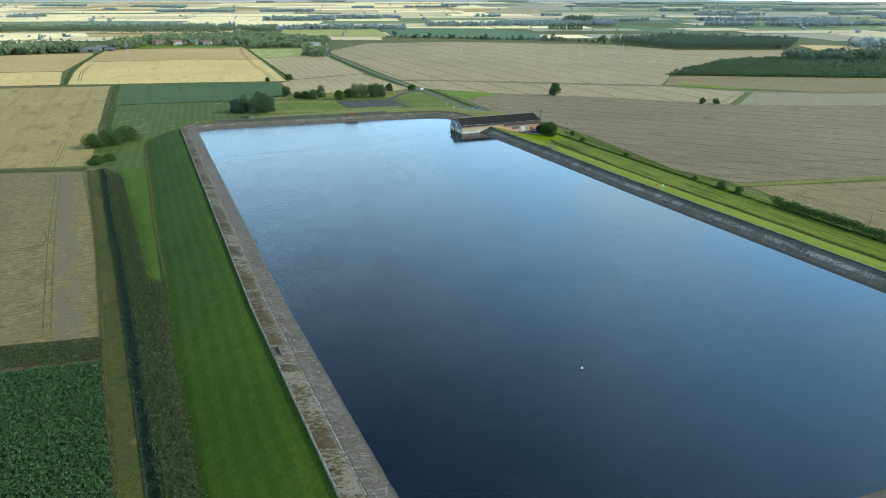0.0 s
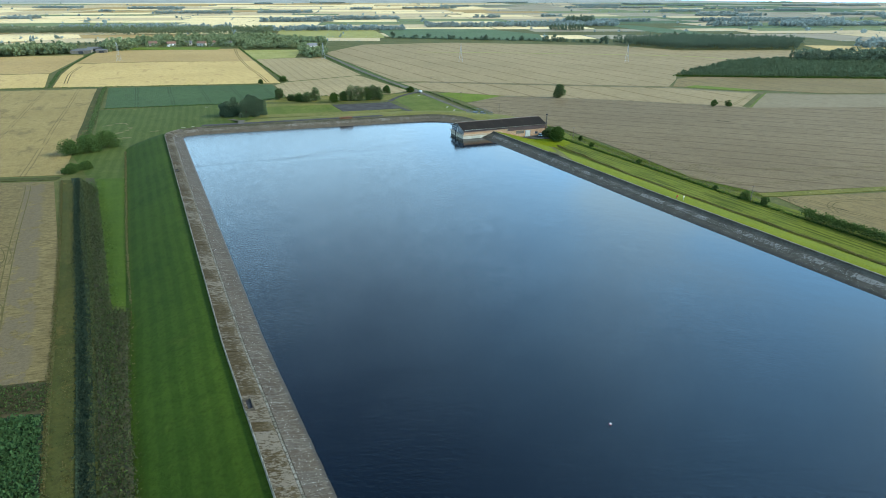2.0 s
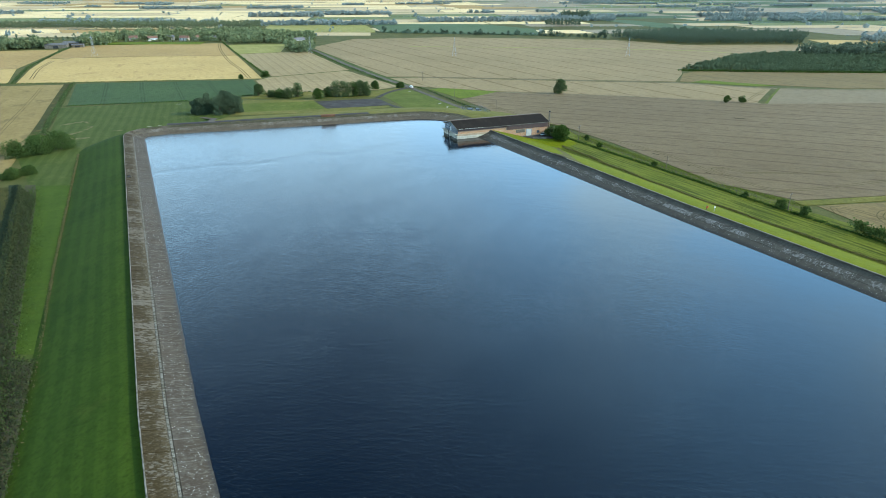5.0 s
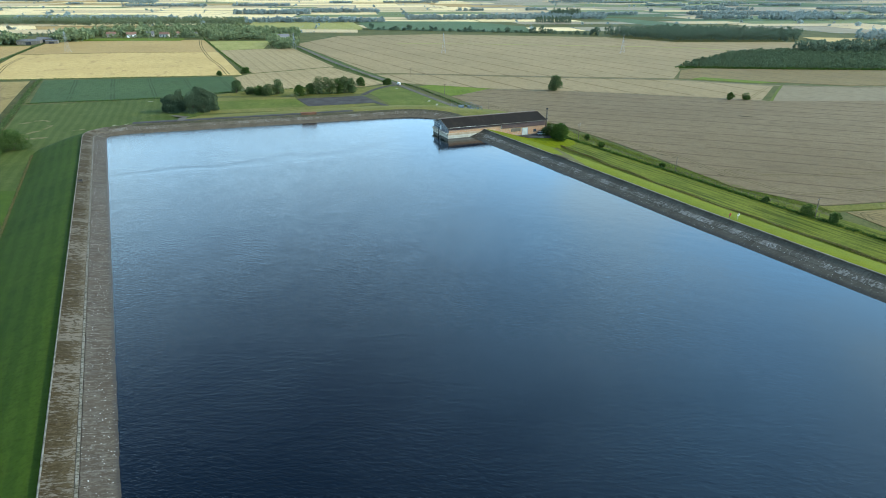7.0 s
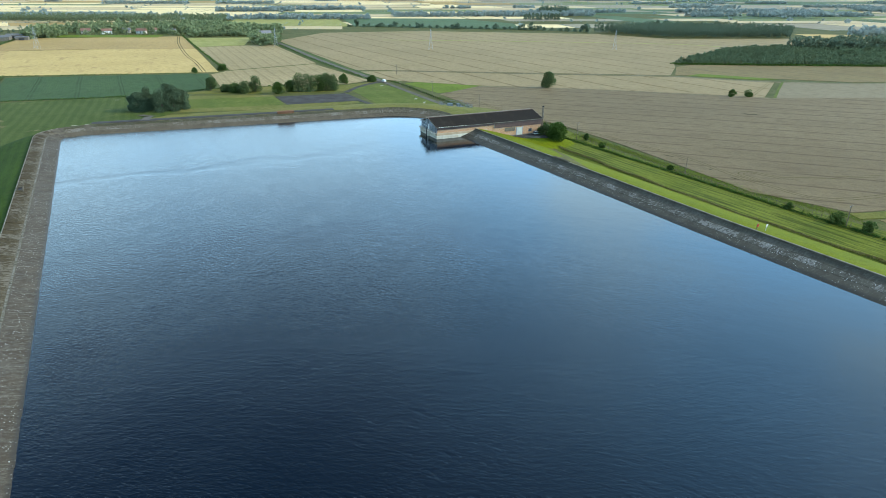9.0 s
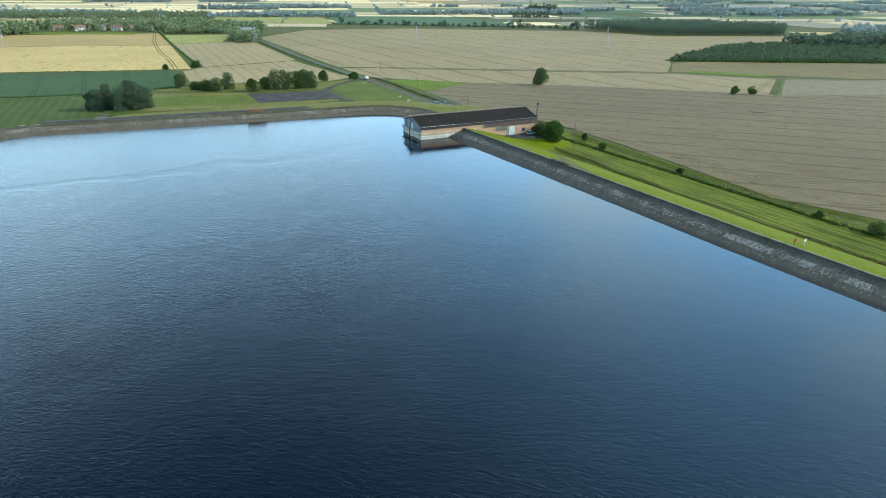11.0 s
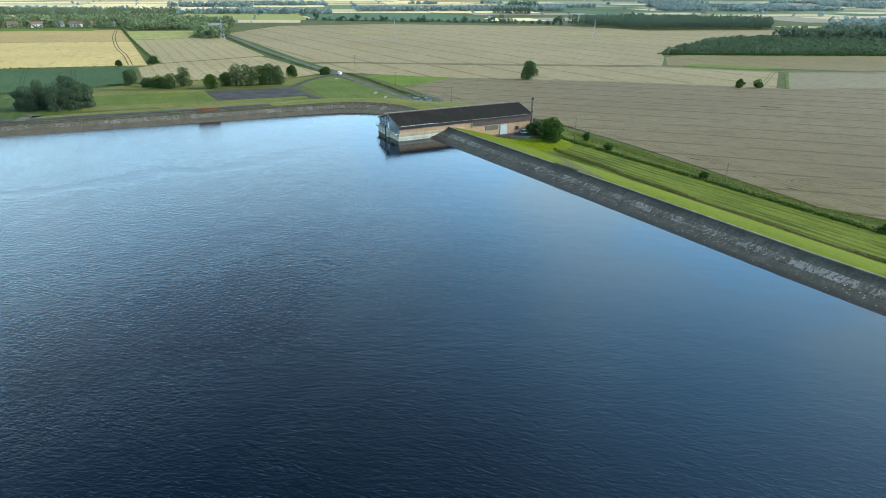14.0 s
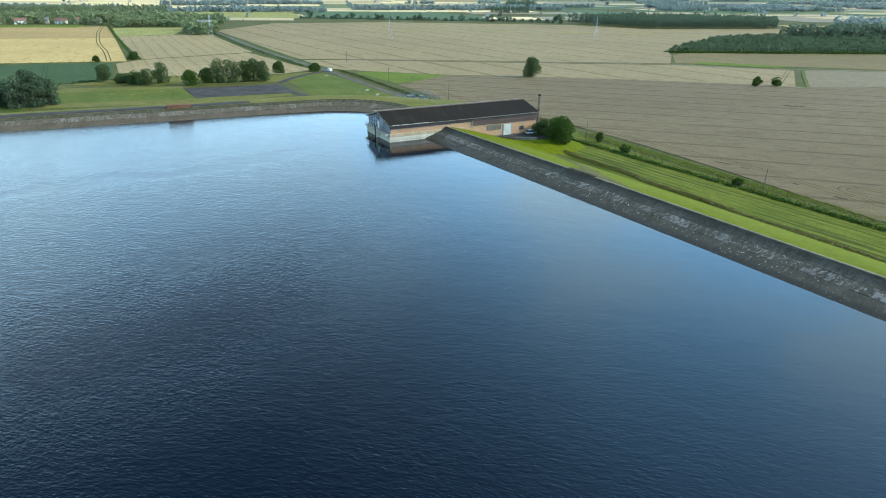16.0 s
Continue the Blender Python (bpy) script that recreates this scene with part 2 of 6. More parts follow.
MAT["meadow"] = grass("meadow_mown", (0.043, 0.065, 0.013), (0.073, 0.094, 0.022), 15, 2.4, 0.45, 0.45, (0.13, 0.13, 0.045), 0.35)
MAT["strip_green"] = grass("green_strip", (0.036, 0.066, 0.007), (0.056, 0.090, 0.011), 20, 3.0, 0.2, 0.25, (0.10, 0.11, 0.02), 0.3)
MAT["lawn"] = grass("lawn_far", (0.072, 0.096, 0.014), (0.110, 0.128, 0.024), 15, 6, 0.2, 0.55, (0.19, 0.165, 0.055))
MAT["rough_grass"] = grass("rough_grass", (0.096, 0.104, 0.018), (0.160, 0.140, 0.034), 20, 7, 0.1, 0.7, (0.23, 0.19, 0.08))
MAT["bright_grass"] = grass("bright_grass", (0.085, 0.122, 0.010), (0.120, 0.154, 0.016), 10, 8, 0.1, 0.3, (0.17, 0.16, 0.04))
MAT["strip"] = grass("field_margin", (0.036, 0.045, 0.011), (0.064, 0.062, 0.016), 23, 5, 0.15, 0.8, (0.13, 0.092, 0.028))
MAT["path_grass"] = grass("trodden_path_grass", (0.062, 0.066, 0.018), (0.108, 0.100, 0.034), 65, 2.2, 0.2, 0.6, (0.15, 0.125, 0.055), 0.4)
MAT["straw"] = crop("ripe_wheat", (0.240, 0.178, 0.066), (0.280, 0.216, 0.083), 18.7, 26, 3, 0.7, stain=(0.09, 0.07, 0.03), stainfac=0.6, wide=(0.1, 0.45), lodged=0.35)
MAT["gold"] = crop("ripe_barley", (0.425, 0.305, 0.114), (0.500, 0.370, 0.146), 17, 1200, 600, 0.6, 2.0, 0.10, (0.26, 0.175, 0.068), 0.7, lodged=0.3)
MAT["tan"] = crop("tan_stubble", (0.325, 0.225, 0.086), (0.360, 0.258, 0.104), 17, 1200, 600, 0.6, stain=(0.14, 0.10, 0.04))
MAT["stubble"] = crop("right_field_wheat", (0.150, 0.115, 0.062), (0.176, 0.137, 0.076), 62, 16.5, 4, 0.75, 2.2, 0.08, (0.070, 0.048, 0.025), 0.3, gauge=0.0, wide=(0.3, 1.2))
MAT["stubble_mid"] = crop("middle_field_wheat", (0.244, 0.188, 0.095), (0.275, 0.214, 0.111), 19.4, 30, 4, 0.75, 2.2, 0.15, (0.105, 0.074, 0.03), 0.25, gauge=0.0, wide=(0.5, 2.0))
MAT["stubble_left"] = crop("left_field_wheat", (0.140, 0.108, 0.044), (0.168, 0.130, 0.055), 22, 26, 8, 0.15, 2.4, 0.12, (0.085, 0.070, 0.030), 0.5, band=(24.4, -21.5, -11.0), lodged=0.75)
# Wheat toned darker: the cloud shade over the right is in its colour.
MAT["right_wheat"] = crop("cloud_shade_wheat", (0.166, 0.125, 0.053), (0.194, 0.150, 0.065), 22, 26, 8, 0.5, 2.4, 0.12, (0.088, 0.074, 0.034), 0.5)
MAT["lines"] = crop("lined_stubble", (0.275, 0.214, 0.108), (0.318, 0.252, 0.130), 16, 9, 2, 0.5, 3.0, 0.3, (0.16, 0.12, 0.05), gauge=0.0, wide=(0.3, 1.5))
MAT["grey_soil"] = crop("grey_fallow", (0.178, 0.147, 0.085), (0.206, 0.170, 0.102), 100, 40, 0, 0.3, 3.0, 0.1)
MAT["beans"] = crop("green_beans", (0.046, 0.079, 0.029), (0.064, 0.101, 0.036), 18.9, 26, 6, 0.6, 1.5, 0.3, (0.022, 0.036, 0.012), 0.4)
MAT["far_green"] = crop("far_green_crop", (0.128, 0.160, 0.066), (0.170, 0.200, 0.086), 20, 40, 0, 0.2, 6, 0.1, (0.12, 0.13, 0.05), 0.4)
MAT["far_dark"] = crop("far_dark_crop", (0.072, 0.112, 0.054), (0.094, 0.136, 0.066), 20, 40, 0, 0.2, 6, 0.1, (0.05, 0.08, 0.03), 0.2)
# Cloud-gap sun and haze brighten this barley's base colour.
MAT["far_gold"] = crop("far_sunlit_barley", (0.660, 0.520, 0.262), (0.720, 0.585, 0.320), 20, 60, 0, 0.2, 8, 0.1, (0.5, 0.38, 0.16), 0.3)
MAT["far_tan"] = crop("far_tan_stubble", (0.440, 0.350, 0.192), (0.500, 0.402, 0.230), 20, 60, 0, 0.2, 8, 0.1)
MAT["soil"] = plain("bare_soil", (0.042, 0.036, 0.018), (0.07, 0.058, 0.028), 0.3, 3, 0.95, 0.4, 0.0, 0.05)
MAT["reed_soil"] = plain("reed_litter", (0.040, 0.044, 0.022), (0.066, 0.064, 0.036), 0.3, 3, 0.95, 0.4, 0.0, 0.05)
MAT["scraped"] = plain("scraped_earth", (0.082, 0.080, 0.028), (0.150, 0.130, 0.056), 0.4, 3, 0.95, 0.3)
MAT["pale_patch"] = plain("pale_worn_ground", (0.17, 0.165, 0.115), (0.25, 0.24, 0.18), 0.6, 4, 0.95, 0.2)
MAT["dry_grass"] = grass("dry_uncut_grass", (0.095, 0.105, 0.022), (0.160, 0.140, 0.042), 12, 5, 0.15, 0.7, (0.22, 0.175, 0.075))
MAT["rut"] = plain("pressed_rut", (0.066, 0.058, 0.020), (0.100, 0.082, 0.034), 0.3, 4, 0.95, 0.3, 0.0, 0.05)
MAT["asphalt"] = plain("asphalt", (0.043, 0.041, 0.039), (0.068, 0.066, 0.063), 0.15, 4, 0.95, 0.2, 0.0, 0.04)
MAT["track"] = plain("gravel_track", (0.105, 0.088, 0.046), (0.165, 0.135, 0.075), 0.3, 5, 0.95, 0.3)
MAT["concrete"] = plain("concrete_weathered", (0.105, 0.090, 0.066), (0.175, 0.152, 0.116), 0.5, 6, 0.9, 0.2)
MAT["joint"] = plain("dark_joint", (0.060, 0.051, 0.037), (0.105, 0.090, 0.066), 0.6, 6, 0.9, 0.2)
MAT["kerb"] = plain("pale_kerb_concrete", (0.135, 0.120, 0.092), (0.195, 0.176, 0.138), 0.5, 8, 0.9, 0.2, 0.0, 0.06)
MAT["kerb_worn"] = plain("worn_kerb_concrete", (0.075, 0.072, 0.050), (0.215, 0.205, 0.165), 0.8, 5, 0.9, 0.3, 0.0, 0.06)
MAT["old_kerb"] = plain("old_kerb_concrete", (0.055, 0.047, 0.033), (0.095, 0.082, 0.060), 0.5, 8, 0.95, 0.2, 0.0, 0.05)
MAT["water"] = water_material()
MAT["leaf"] = leaves("broad_leaves", (0.057, 0.087, 0.032), (0.092, 0.129, 0.046), (0.138, 0.175, 0.064))
MAT["leaf_dark"] = leaves("dark_leaves", (0.049, 0.085, 0.022), (0.078, 0.123, 0.031), (0.118, 0.168, 0.043))
MAT["leaf_grey"] = leaves("willow_leaves", (0.074, 0.108, 0.060), (0.104, 0.142, 0.078), (0.140, 0.178, 0.102))
MAT["leaf_bush"] = leaves("bush_leaves", (0.036, 0.072, 0.013), (0.064, 0.108, 0.021), (0.094, 0.150, 0.030))
MAT["potato"] = leaves("potato_leaves", (0.046, 0.092, 0.031), (0.058, 0.110, 0.038), (0.072, 0.128, 0.046))
MAT["reed"] = leaves("dead_reeds", (0.046, 0.068, 0.026), (0.070, 0.074, 0.032), (0.060, 0.088, 0.032))
MAT["dry_line"] = leaves("dry_stalks", (0.125, 0.112, 0.045), (0.185, 0.158, 0.072), (0.085, 0.100, 0.028))
MAT["tuft"] = leaves("dry_tufts", (0.082, 0.080, 0.028), (0.128, 0.112, 0.046), (0.064, 0.080, 0.022))
# Aerial haze is painted into these leaves: paled and made bluer.
MAT["leaf_far"] = leaves("haze_pale_leaves", (0.220, 0.270, 0.248), (0.275, 0.325, 0.295), (0.330, 0.374, 0.336))
# Part of the distance haze is put into this bluish green.
MAT["leaf_wood"] = leaves("hazed_woodland_leaves", (0.090, 0.124, 0.083), (0.129, 0.168, 0.108), (0.184, 0.223, 0.143))
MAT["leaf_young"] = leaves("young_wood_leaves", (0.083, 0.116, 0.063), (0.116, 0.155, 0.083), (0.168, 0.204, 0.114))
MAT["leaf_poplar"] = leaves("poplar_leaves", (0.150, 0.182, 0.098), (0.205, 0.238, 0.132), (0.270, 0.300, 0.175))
MAT["pasture"] = grass("rough_pasture", (0.200, 0.205, 0.058), (0.290, 0.265, 0.090), 17, 6, 0.15, 0.4, (0.34, 0.28, 0.12))
# Ditch plants darkened: the reeds' shadow strip is put into the leaf colour.
MAT["leaf_ditch"] = leaves("shade_dark_ditch_leaves", (0.024, 0.040, 0.026), (0.038, 0.058, 0.034), (0.056, 0.080, 0.042))
MAT["leaf_shade"] = leaves("hedge_shade_growth", (0.030, 0.066, 0.012), (0.051, 0.093, 0.018), (0.078, 0.129, 0.027))
MAT["leaf_verge"] = leaves("fence_line_growth", (0.050, 0.088, 0.015), (0.086, 0.128, 0.024), (0.130, 0.165, 0.036))
MAT["verge"] = leaves("verge_grass", (0.105, 0.145, 0.024), (0.165, 0.195, 0.036), (0.215, 0.215, 0.055))
MAT["toe_rough"] = leaves("rough_toe_grass", (0.112, 0.114, 0.034), (0.185, 0.162, 0.065), (0.101, 0.125, 0.029))
# Brightened for the sun in the far left: light put into the leaf colour.
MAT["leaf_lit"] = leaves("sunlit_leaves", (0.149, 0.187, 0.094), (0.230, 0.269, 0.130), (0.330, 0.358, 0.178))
# Far stubble dulled to paint the cloud shade on the right.
MAT["far_dull"] = crop("far_cloud_shade_stubble", (0.245, 0.215, 0.145), (0.290, 0.255, 0.175), 20, 60, 0, 0.2, 8, 0.1)
MAT["far_rise"] = crop("hazed_rise_fields", (0.250, 0.270, 0.240), (0.330, 0.340, 0.300), 20, 60, 0, 0.2, 8, 0.1, (0.16, 0.20, 0.18), 0.7)
MAT["road"] = plain("worn_country_road", (0.080, 0.074, 0.060), (0.118, 0.109, 0.090), 0.15, 4, 0.95, 0.2, 0.0, 0.03)
MAT["kiosk_brick"] = plain("kiosk_brick", (0.125, 0.060, 0.032), (0.170, 0.085, 0.048), 0.5, 6, 0.9, 0.2)
# Near-black green paints the shade in the ditch and between potato plants.
MAT["ditch"] = plain("shade_dark_ground", (0.014, 0.024, 0.014), (0.035, 0.05, 0.025), 0.4, 4, 0.95, 0.4, 0.0, 0.05)
MAT["bark"] = plain("bark", (0.07, 0.055, 0.04), (0.12, 0.095, 0.07), 1.0, 9, 0.9, 0.5)
MAT["white_paint"] = plain("white_paint", (0.62, 0.62, 0.58), (0.74, 0.73, 0.69), 0.6, 9, 0.6, 0.05)
MAT["door_cream"] = plain("cream_door_paint", (0.40, 0.41, 0.35), (0.50, 0.51, 0.44), 0.6, 9, 0.6, 0.05)
MAT["cladding"] = plain("brown_cladding", (0.085, 0.055, 0.048), (0.12, 0.08, 0.068), 0.4, 8, 0.7, 0.15)
MAT["steel"] = plain("galvanised_steel", (0.30, 0.31, 0.32), (0.42, 0.43, 0.44), 0.8, 12, 0.5, 0.05, 0.6)
MAT["weathered_steel"] = plain("weathered_steel", (0.10, 0.12, 0.13), (0.17, 0.19, 0.20), 0.8, 12, 0.6, 0.05, 0.3)
MAT["switchgear"] = plain("switchgear_paint", (0.070, 0.090, 0.105), (0.12, 0.145, 0.16), 0.6, 9, 0.6, 0.05)
MAT["dark_steel"] = plain("dark_steel", (0.025, 0.026, 0.027), (0.045, 0.046, 0.047), 0.8, 12, 0.8, 0.05, 0.1, 0.1)
MAT["timber"] = plain("weathered_timber", (0.12, 0.095, 0.07), (0.19, 0.155, 0.115), 1.2, 12, 0.85, 0.3)
MAT["red"] = plain("red_paint", (0.50, 0.04, 0.025), (0.60, 0.07, 0.035), 1.0, 15, 0.5, 0.05)
MAT["glass"] = plain("window_glass", (0.03, 0.045, 0.06), (0.05, 0.07, 0.09), 0.4, 3, 0.08, 0.0, 0.0, 0.6)
MAT["grey_blue"] = plain("grey_blue_frame", (0.20, 0.23, 0.26), (0.28, 0.31, 0.34), 0.6, 9, 0.6, 0.05)
MAT["tile_red"] = plain("red_roof_tile", (0.15, 0.085, 0.060), (0.20, 0.12, 0.085), 0.6, 6, 0.8, 0.3)
MAT["tile_grey"] = plain("grey_roof_slate", (0.12, 0.12, 0.125), (0.19, 0.185, 0.18), 0.6, 6, 0.7, 0.3)
MAT["shed_roof"] = plain("grey_shed_roof", (0.085, 0.085, 0.088), (0.140, 0.138, 0.136), 0.6, 6, 0.7, 0.3)
MAT["plaster_wall"] = plain("pale_plaster", (0.36, 0.33, 0.27), (0.48, 0.44, 0.36), 0.4, 6, 0.85, 0.1)
MAT["car_teal"] = plain("car_paint", (0.45, 0.55, 0.54), (0.52, 0.61, 0.60), 0.5, 20, 0.3, 0.0, 0.0, 0.5)
MAT["tyre"] = plain("tyre_rubber", (0.02, 0.02, 0.02), (0.035, 0.035, 0.035), 2, 20, 0.85, 0.1)


def brick_material():
    n = Nodes("brick_wall")
    t = n.t.nodes.new("ShaderNodeTexBrick")
    sw = n.t.nodes.new("ShaderNodeMapping")
    sw.inputs["Rotation"].default_value = (radians(90), 0, 0)
    n.put(sw.inputs["Vector"], n.co)
    n.put(t.inputs["Vector"], sw.outputs[0])
    t.inputs["Scale"].default_value = 1.0
    t.inputs["Brick Width"].default_value, t.inputs["Row Height"].default_value, t.inputs["Mortar Size"].default_value = 0.225, 0.075, 0.006
    t.inputs["Color1"].default_value, t.inputs["Color2"].default_value, t.inputs["Mortar"].default_value = (0.36, 0.19, 0.095, 1), (0.44, 0.25, 0.13, 1), (0.42, 0.34, 0.25, 1)
    stain = n.step(n.noise(0.35, 5, 0.6), 0.4, 0.7)
    return n.done(n.mix(n.math("MULTIPLY", stain, 0.35), t.outputs["Color"], (0.27, 0.15, 0.085)), 0.85, 0, 0.2)


def roof_material():
    n = Nodes("dark_roof_felt")
    s = n.along(0)
    seam = n.math("SUBTRACT", 1.0, n.step(n.math("PINGPONG", s, 0.5), 0.02, 0.06))
    moss = n.step(n.noise(0.25, 6, 0.65, stretch=(1, 0.3, 1, 0)), 0.5, 0.75)
    col = n.mix(moss, (0.017, 0.014, 0.011), (0.032, 0.026, 0.018))
    col = n.mix(n.math("MULTIPLY", seam, 0.4), col, (0.015, 0.012, 0.012))
    n.bump(n.noise(6, 3), 0.3, 0.03)
    return n.done(col, 0.95, 0, 0.08)


MAT["brick"], MAT["roof"] = brick_material(), roof_material()


def streaked(name, a, b, stain, fac):
    """Concrete with rust and algae run down by the rain."""
    n = Nodes(name)
    run = n.noise(1.0, 5, 0.6, stretch=(1.3, 1.3, 0.12, 0))
    big, grain = n.noise(0.3, 4), n.noise(7, 4, 0.7)
    col = n.mix(n.step(big, 0.35, 0.65), a, b)
    col = n.mix(n.math("MULTIPLY", n.step(run, 0.46, 0.64), fac), col, stain)
    col = n.mix(n.math("MULTIPLY", n.step(grain, 0.5, 0.7), 0.25), col, [v * 0.6 for v in a])
    n.bump(grain, 0.3, 0.02)
    return n.done(col, 0.85, 0, 0.15)


MAT["stained_white"] = streaked("stained_white_concrete", (0.42, 0.385, 0.300), (0.53, 0.495, 0.400), (0.27, 0.225, 0.150), 0.4)
MAT["ochre_course"] = streaked("ochre_stained_course", (0.330, 0.245, 0.150), (0.420, 0.330, 0.220), (0.22, 0.16, 0.09), 0.4)
MAT["joint_shade"] = streaked("shade_toned_joint", (0.27, 0.235, 0.170), (0.36, 0.320, 0.240), (0.20, 0.165, 0.115), 0.5)
MAT["gable_board"] = streaked("weathered_grey_boarding", (0.115, 0.125, 0.130), (0.165, 0.175, 0.180), (0.065, 0.065, 0.062), 0.6)
MAT["frame_pale"] = streaked("pale_grey_frame", (0.30, 0.32, 0.33), (0.40, 0.42, 0.43), (0.18, 0.18, 0.17), 0.5)


def slab_material(name, a, b, spot, spotfac, lo, hi, angle, tick=0.0, lip=0.0, pale=(0.24, 0.225, 0.19), upward=0.0, worn=0.0, spots=0.0, wet=0.0):
    """A lining slab: patches run on from slab to slab; pale ticks at its joints and a pale lower lip."""
    n = Nodes(name)
    own = n.co
    n.co = n.t.nodes.new("ShaderNodeNewGeometry").outputs["Position"]
    sep = n.t.nodes.new("ShaderNodeSeparateXYZ")
    n.put(sep.inputs[0], own)
    r = n.piece()
    big = n.noise(0.22, 5, 0.65)
    fine = n.noise(1.4, 6, 0.78, stretch=(0.6, 1.5, 1, angle))
    grain = n.noise(4.0, 4, 0.75)
    col = n.mix(n.step(big, 0.35, 0.65), a, b)
    col = n.mix(n.math("MULTIPLY", r, 0.35), col, [v * 0.65 for v in a])
    grown = n.math("ADD", fine, n.math("MULTIPLY", sep.outputs["Y"], upward)) if upward else fine
    col = n.mix(n.math("MULTIPLY", n.step(grown, lo, hi), spotfac), col, spot)
    if tick:
        edge = n.step(n.math("ABSOLUTE", sep.outputs["X"]), 1.30, 1.40)
        edge = n.math("MULTIPLY", edge, n.step(n.noise(0.7, 3, 0.6), 0.48, 0.56))
        col = n.mix(n.math("MULTIPLY", n.math("MULTIPLY", edge, n.step(grain, 0.45, 0.55)), tick), col, pale)
    if lip:
        low = n.math("SUBTRACT", 1.0, n.step(sep.outputs["Y"], 0.0, 2.6))
        lipf = n.step(n.math("ADD", n.math("MULTIPLY", n.math("ADD", fine, n.math("MULTIPLY", grain, 0.8)), 0.7), n.math("MULTIPLY", low, 0.16)), 0.77, 0.86)
        col = n.mix(n.math("MULTIPLY", lipf, lip), col, pale)
    if worn:
        # some slabs have lost their dark skin in broad ragged sheets
        lost = n.math("ADD", n.math("MULTIPLY", n.noise(1.1, 6, 0.78, stretch=(0.7, 1.7, 1, angle)), 0.72), n.math("MULTIPLY", n.noise(0.07, 3), 0.28))
        lost = n.math("ADD", lost, n.math("MULTIPLY", n.math("SUBTRACT", n.piece(), 0.5), 0.09))
        col = n.mix(n.math("MULTIPLY", n.step(lost, 0.515, 0.555), worn), col, n.mix(n.step(grain, 0.35, 0.65), [v * 0.7 for v in pale], pale))
    col = n.mix(n.math("MULTIPLY", n.step(grain, 0.45, 0.7), 0.3), col, [v * 0.5 for v in a])
    if spots:
        # white spots in flocks, painted in place of the gulls standing there
        cell = n.t.nodes.new("ShaderNodeTexVoronoi")
        cell.inputs["Scale"].default_value = 1.7
        n.put(cell.inputs["Vector"], n.co)
        flock = n.step(n.noise(0.05, 4, 0.6), 0.34, 0.50)
        keep = n.t.nodes.new("ShaderNodeSeparateColor")
        n.put(keep.inputs[0], cell.outputs["Color"])
        spot_ = n.math("MULTIPLY", n.math("SUBTRACT", 1.0, n.step(cell.outputs["Distance"], 0.11, 0.19)), n.step(keep.outputs[0], 0.10, 0.14))
        col = n.mix(n.math("MULTIPLY", n.math("MULTIPLY", spot_, flock), spots), col, (0.46, 0.47, 0.45))
    rough = 0.85
    if wet:
        # the strip that the wavelets keep wet
        damp = n.math("SUBTRACT", 1.0, n.step(n.math("ADD", sep.outputs["Y"], n.math("MULTIPLY", n.noise(0.6, 3), 1.2)), wet + 0.6, wet + 1.5))
        col = n.mix(n.math("MULTIPLY", damp, 0.7), col, [v * 0.45 for v in a])
        rough = n.math("SUBTRACT", 0.85, n.math("MULTIPLY", damp, 0.4))
    n.bump(fine, 0.4, 0.06)
    return n.done(col, rough, 0, 0.12)


MAT["slab_mossy"] = slab_material("mossy_concrete_slab", (0.068, 0.052, 0.025), (0.048, 0.036, 0.015), (0.030, 0.021, 0.007), 0.9, 0.46, 0.54, 20, 0.0, 0.7, pale=(0.175, 0.155, 0.120), upward=0.012, worn=0.7)
MAT["slab_edge"] = slab_material("broken_pale_course", (0.180, 0.172, 0.142), (0.120, 0.112, 0.086), (0.040, 0.036, 0.020), 0.95, 0.49, 0.54, 20)
MAT["slab_smooth"] = slab_material("worn_concrete_slab", (0.052, 0.041, 0.028), (0.070, 0.057, 0.040), (0.100, 0.088, 0.067), 0.8, 0.50, 0.60, 20, 0.7, pale=(0.20, 0.195, 0.168), worn=0.15, spots=0.9, wet=3.35)
MAT["slab_lower_far"] = slab_material("brown_lower_slab", (0.076, 0.061, 0.040), (0.100, 0.082, 0.056), (0.155, 0.138, 0.104), 0.5, 0.54, 0.62, 100, 0.9, pale=(0.26, 0.24, 0.19))
MAT["slab_far"] = slab_material("far_concrete_slab", (0.086, 0.073, 0.050), (0.116, 0.100, 0.071), (0.052, 0.042, 0.021), 0.85, 0.48, 0.58, 100, 0.9, worn=0.6)
MAT["slab_weedy"] = slab_material("overgrown_slab", (0.070, 0.060, 0.036), (0.050, 0.046, 0.025), (0.036, 0.042, 0.014), 0.9, 0.46, 0.56, 100, 0.4, worn=0.4, pale=(0.16, 0.145, 0.11))
MAT["slab_wet_low"] = slab_material("damp_lower_slab", (0.050, 0.046, 0.034), (0.073, 0.067, 0.052), (0.092, 0.085, 0.066), 0.6, 0.50, 0.62, 20, 0.35, spots=0.95, wet=3.58)
MAT["slab_wet_mid"] = slab_material("damp_middle_slab", (0.050, 0.047, 0.036), (0.070, 0.066, 0.050), (0.10, 0.095, 0.078), 0.8, 0.52, 0.60, 20, 0.5, pale=(0.210, 0.204, 0.182), worn=0.95, spots=0.95)
# Upper course toned darker: the wave wall's cast shadow painted into it.
MAT["slab_shade_top"] = slab_material("shade_toned_upper_slab", (0.054, 0.050, 0.037), (0.074, 0.070, 0.053), (0.034, 0.031, 0.020), 0.6, 0.52, 0.62, 20, 0.3, pale=(0.14, 0.134, 0.112), worn=0.45)


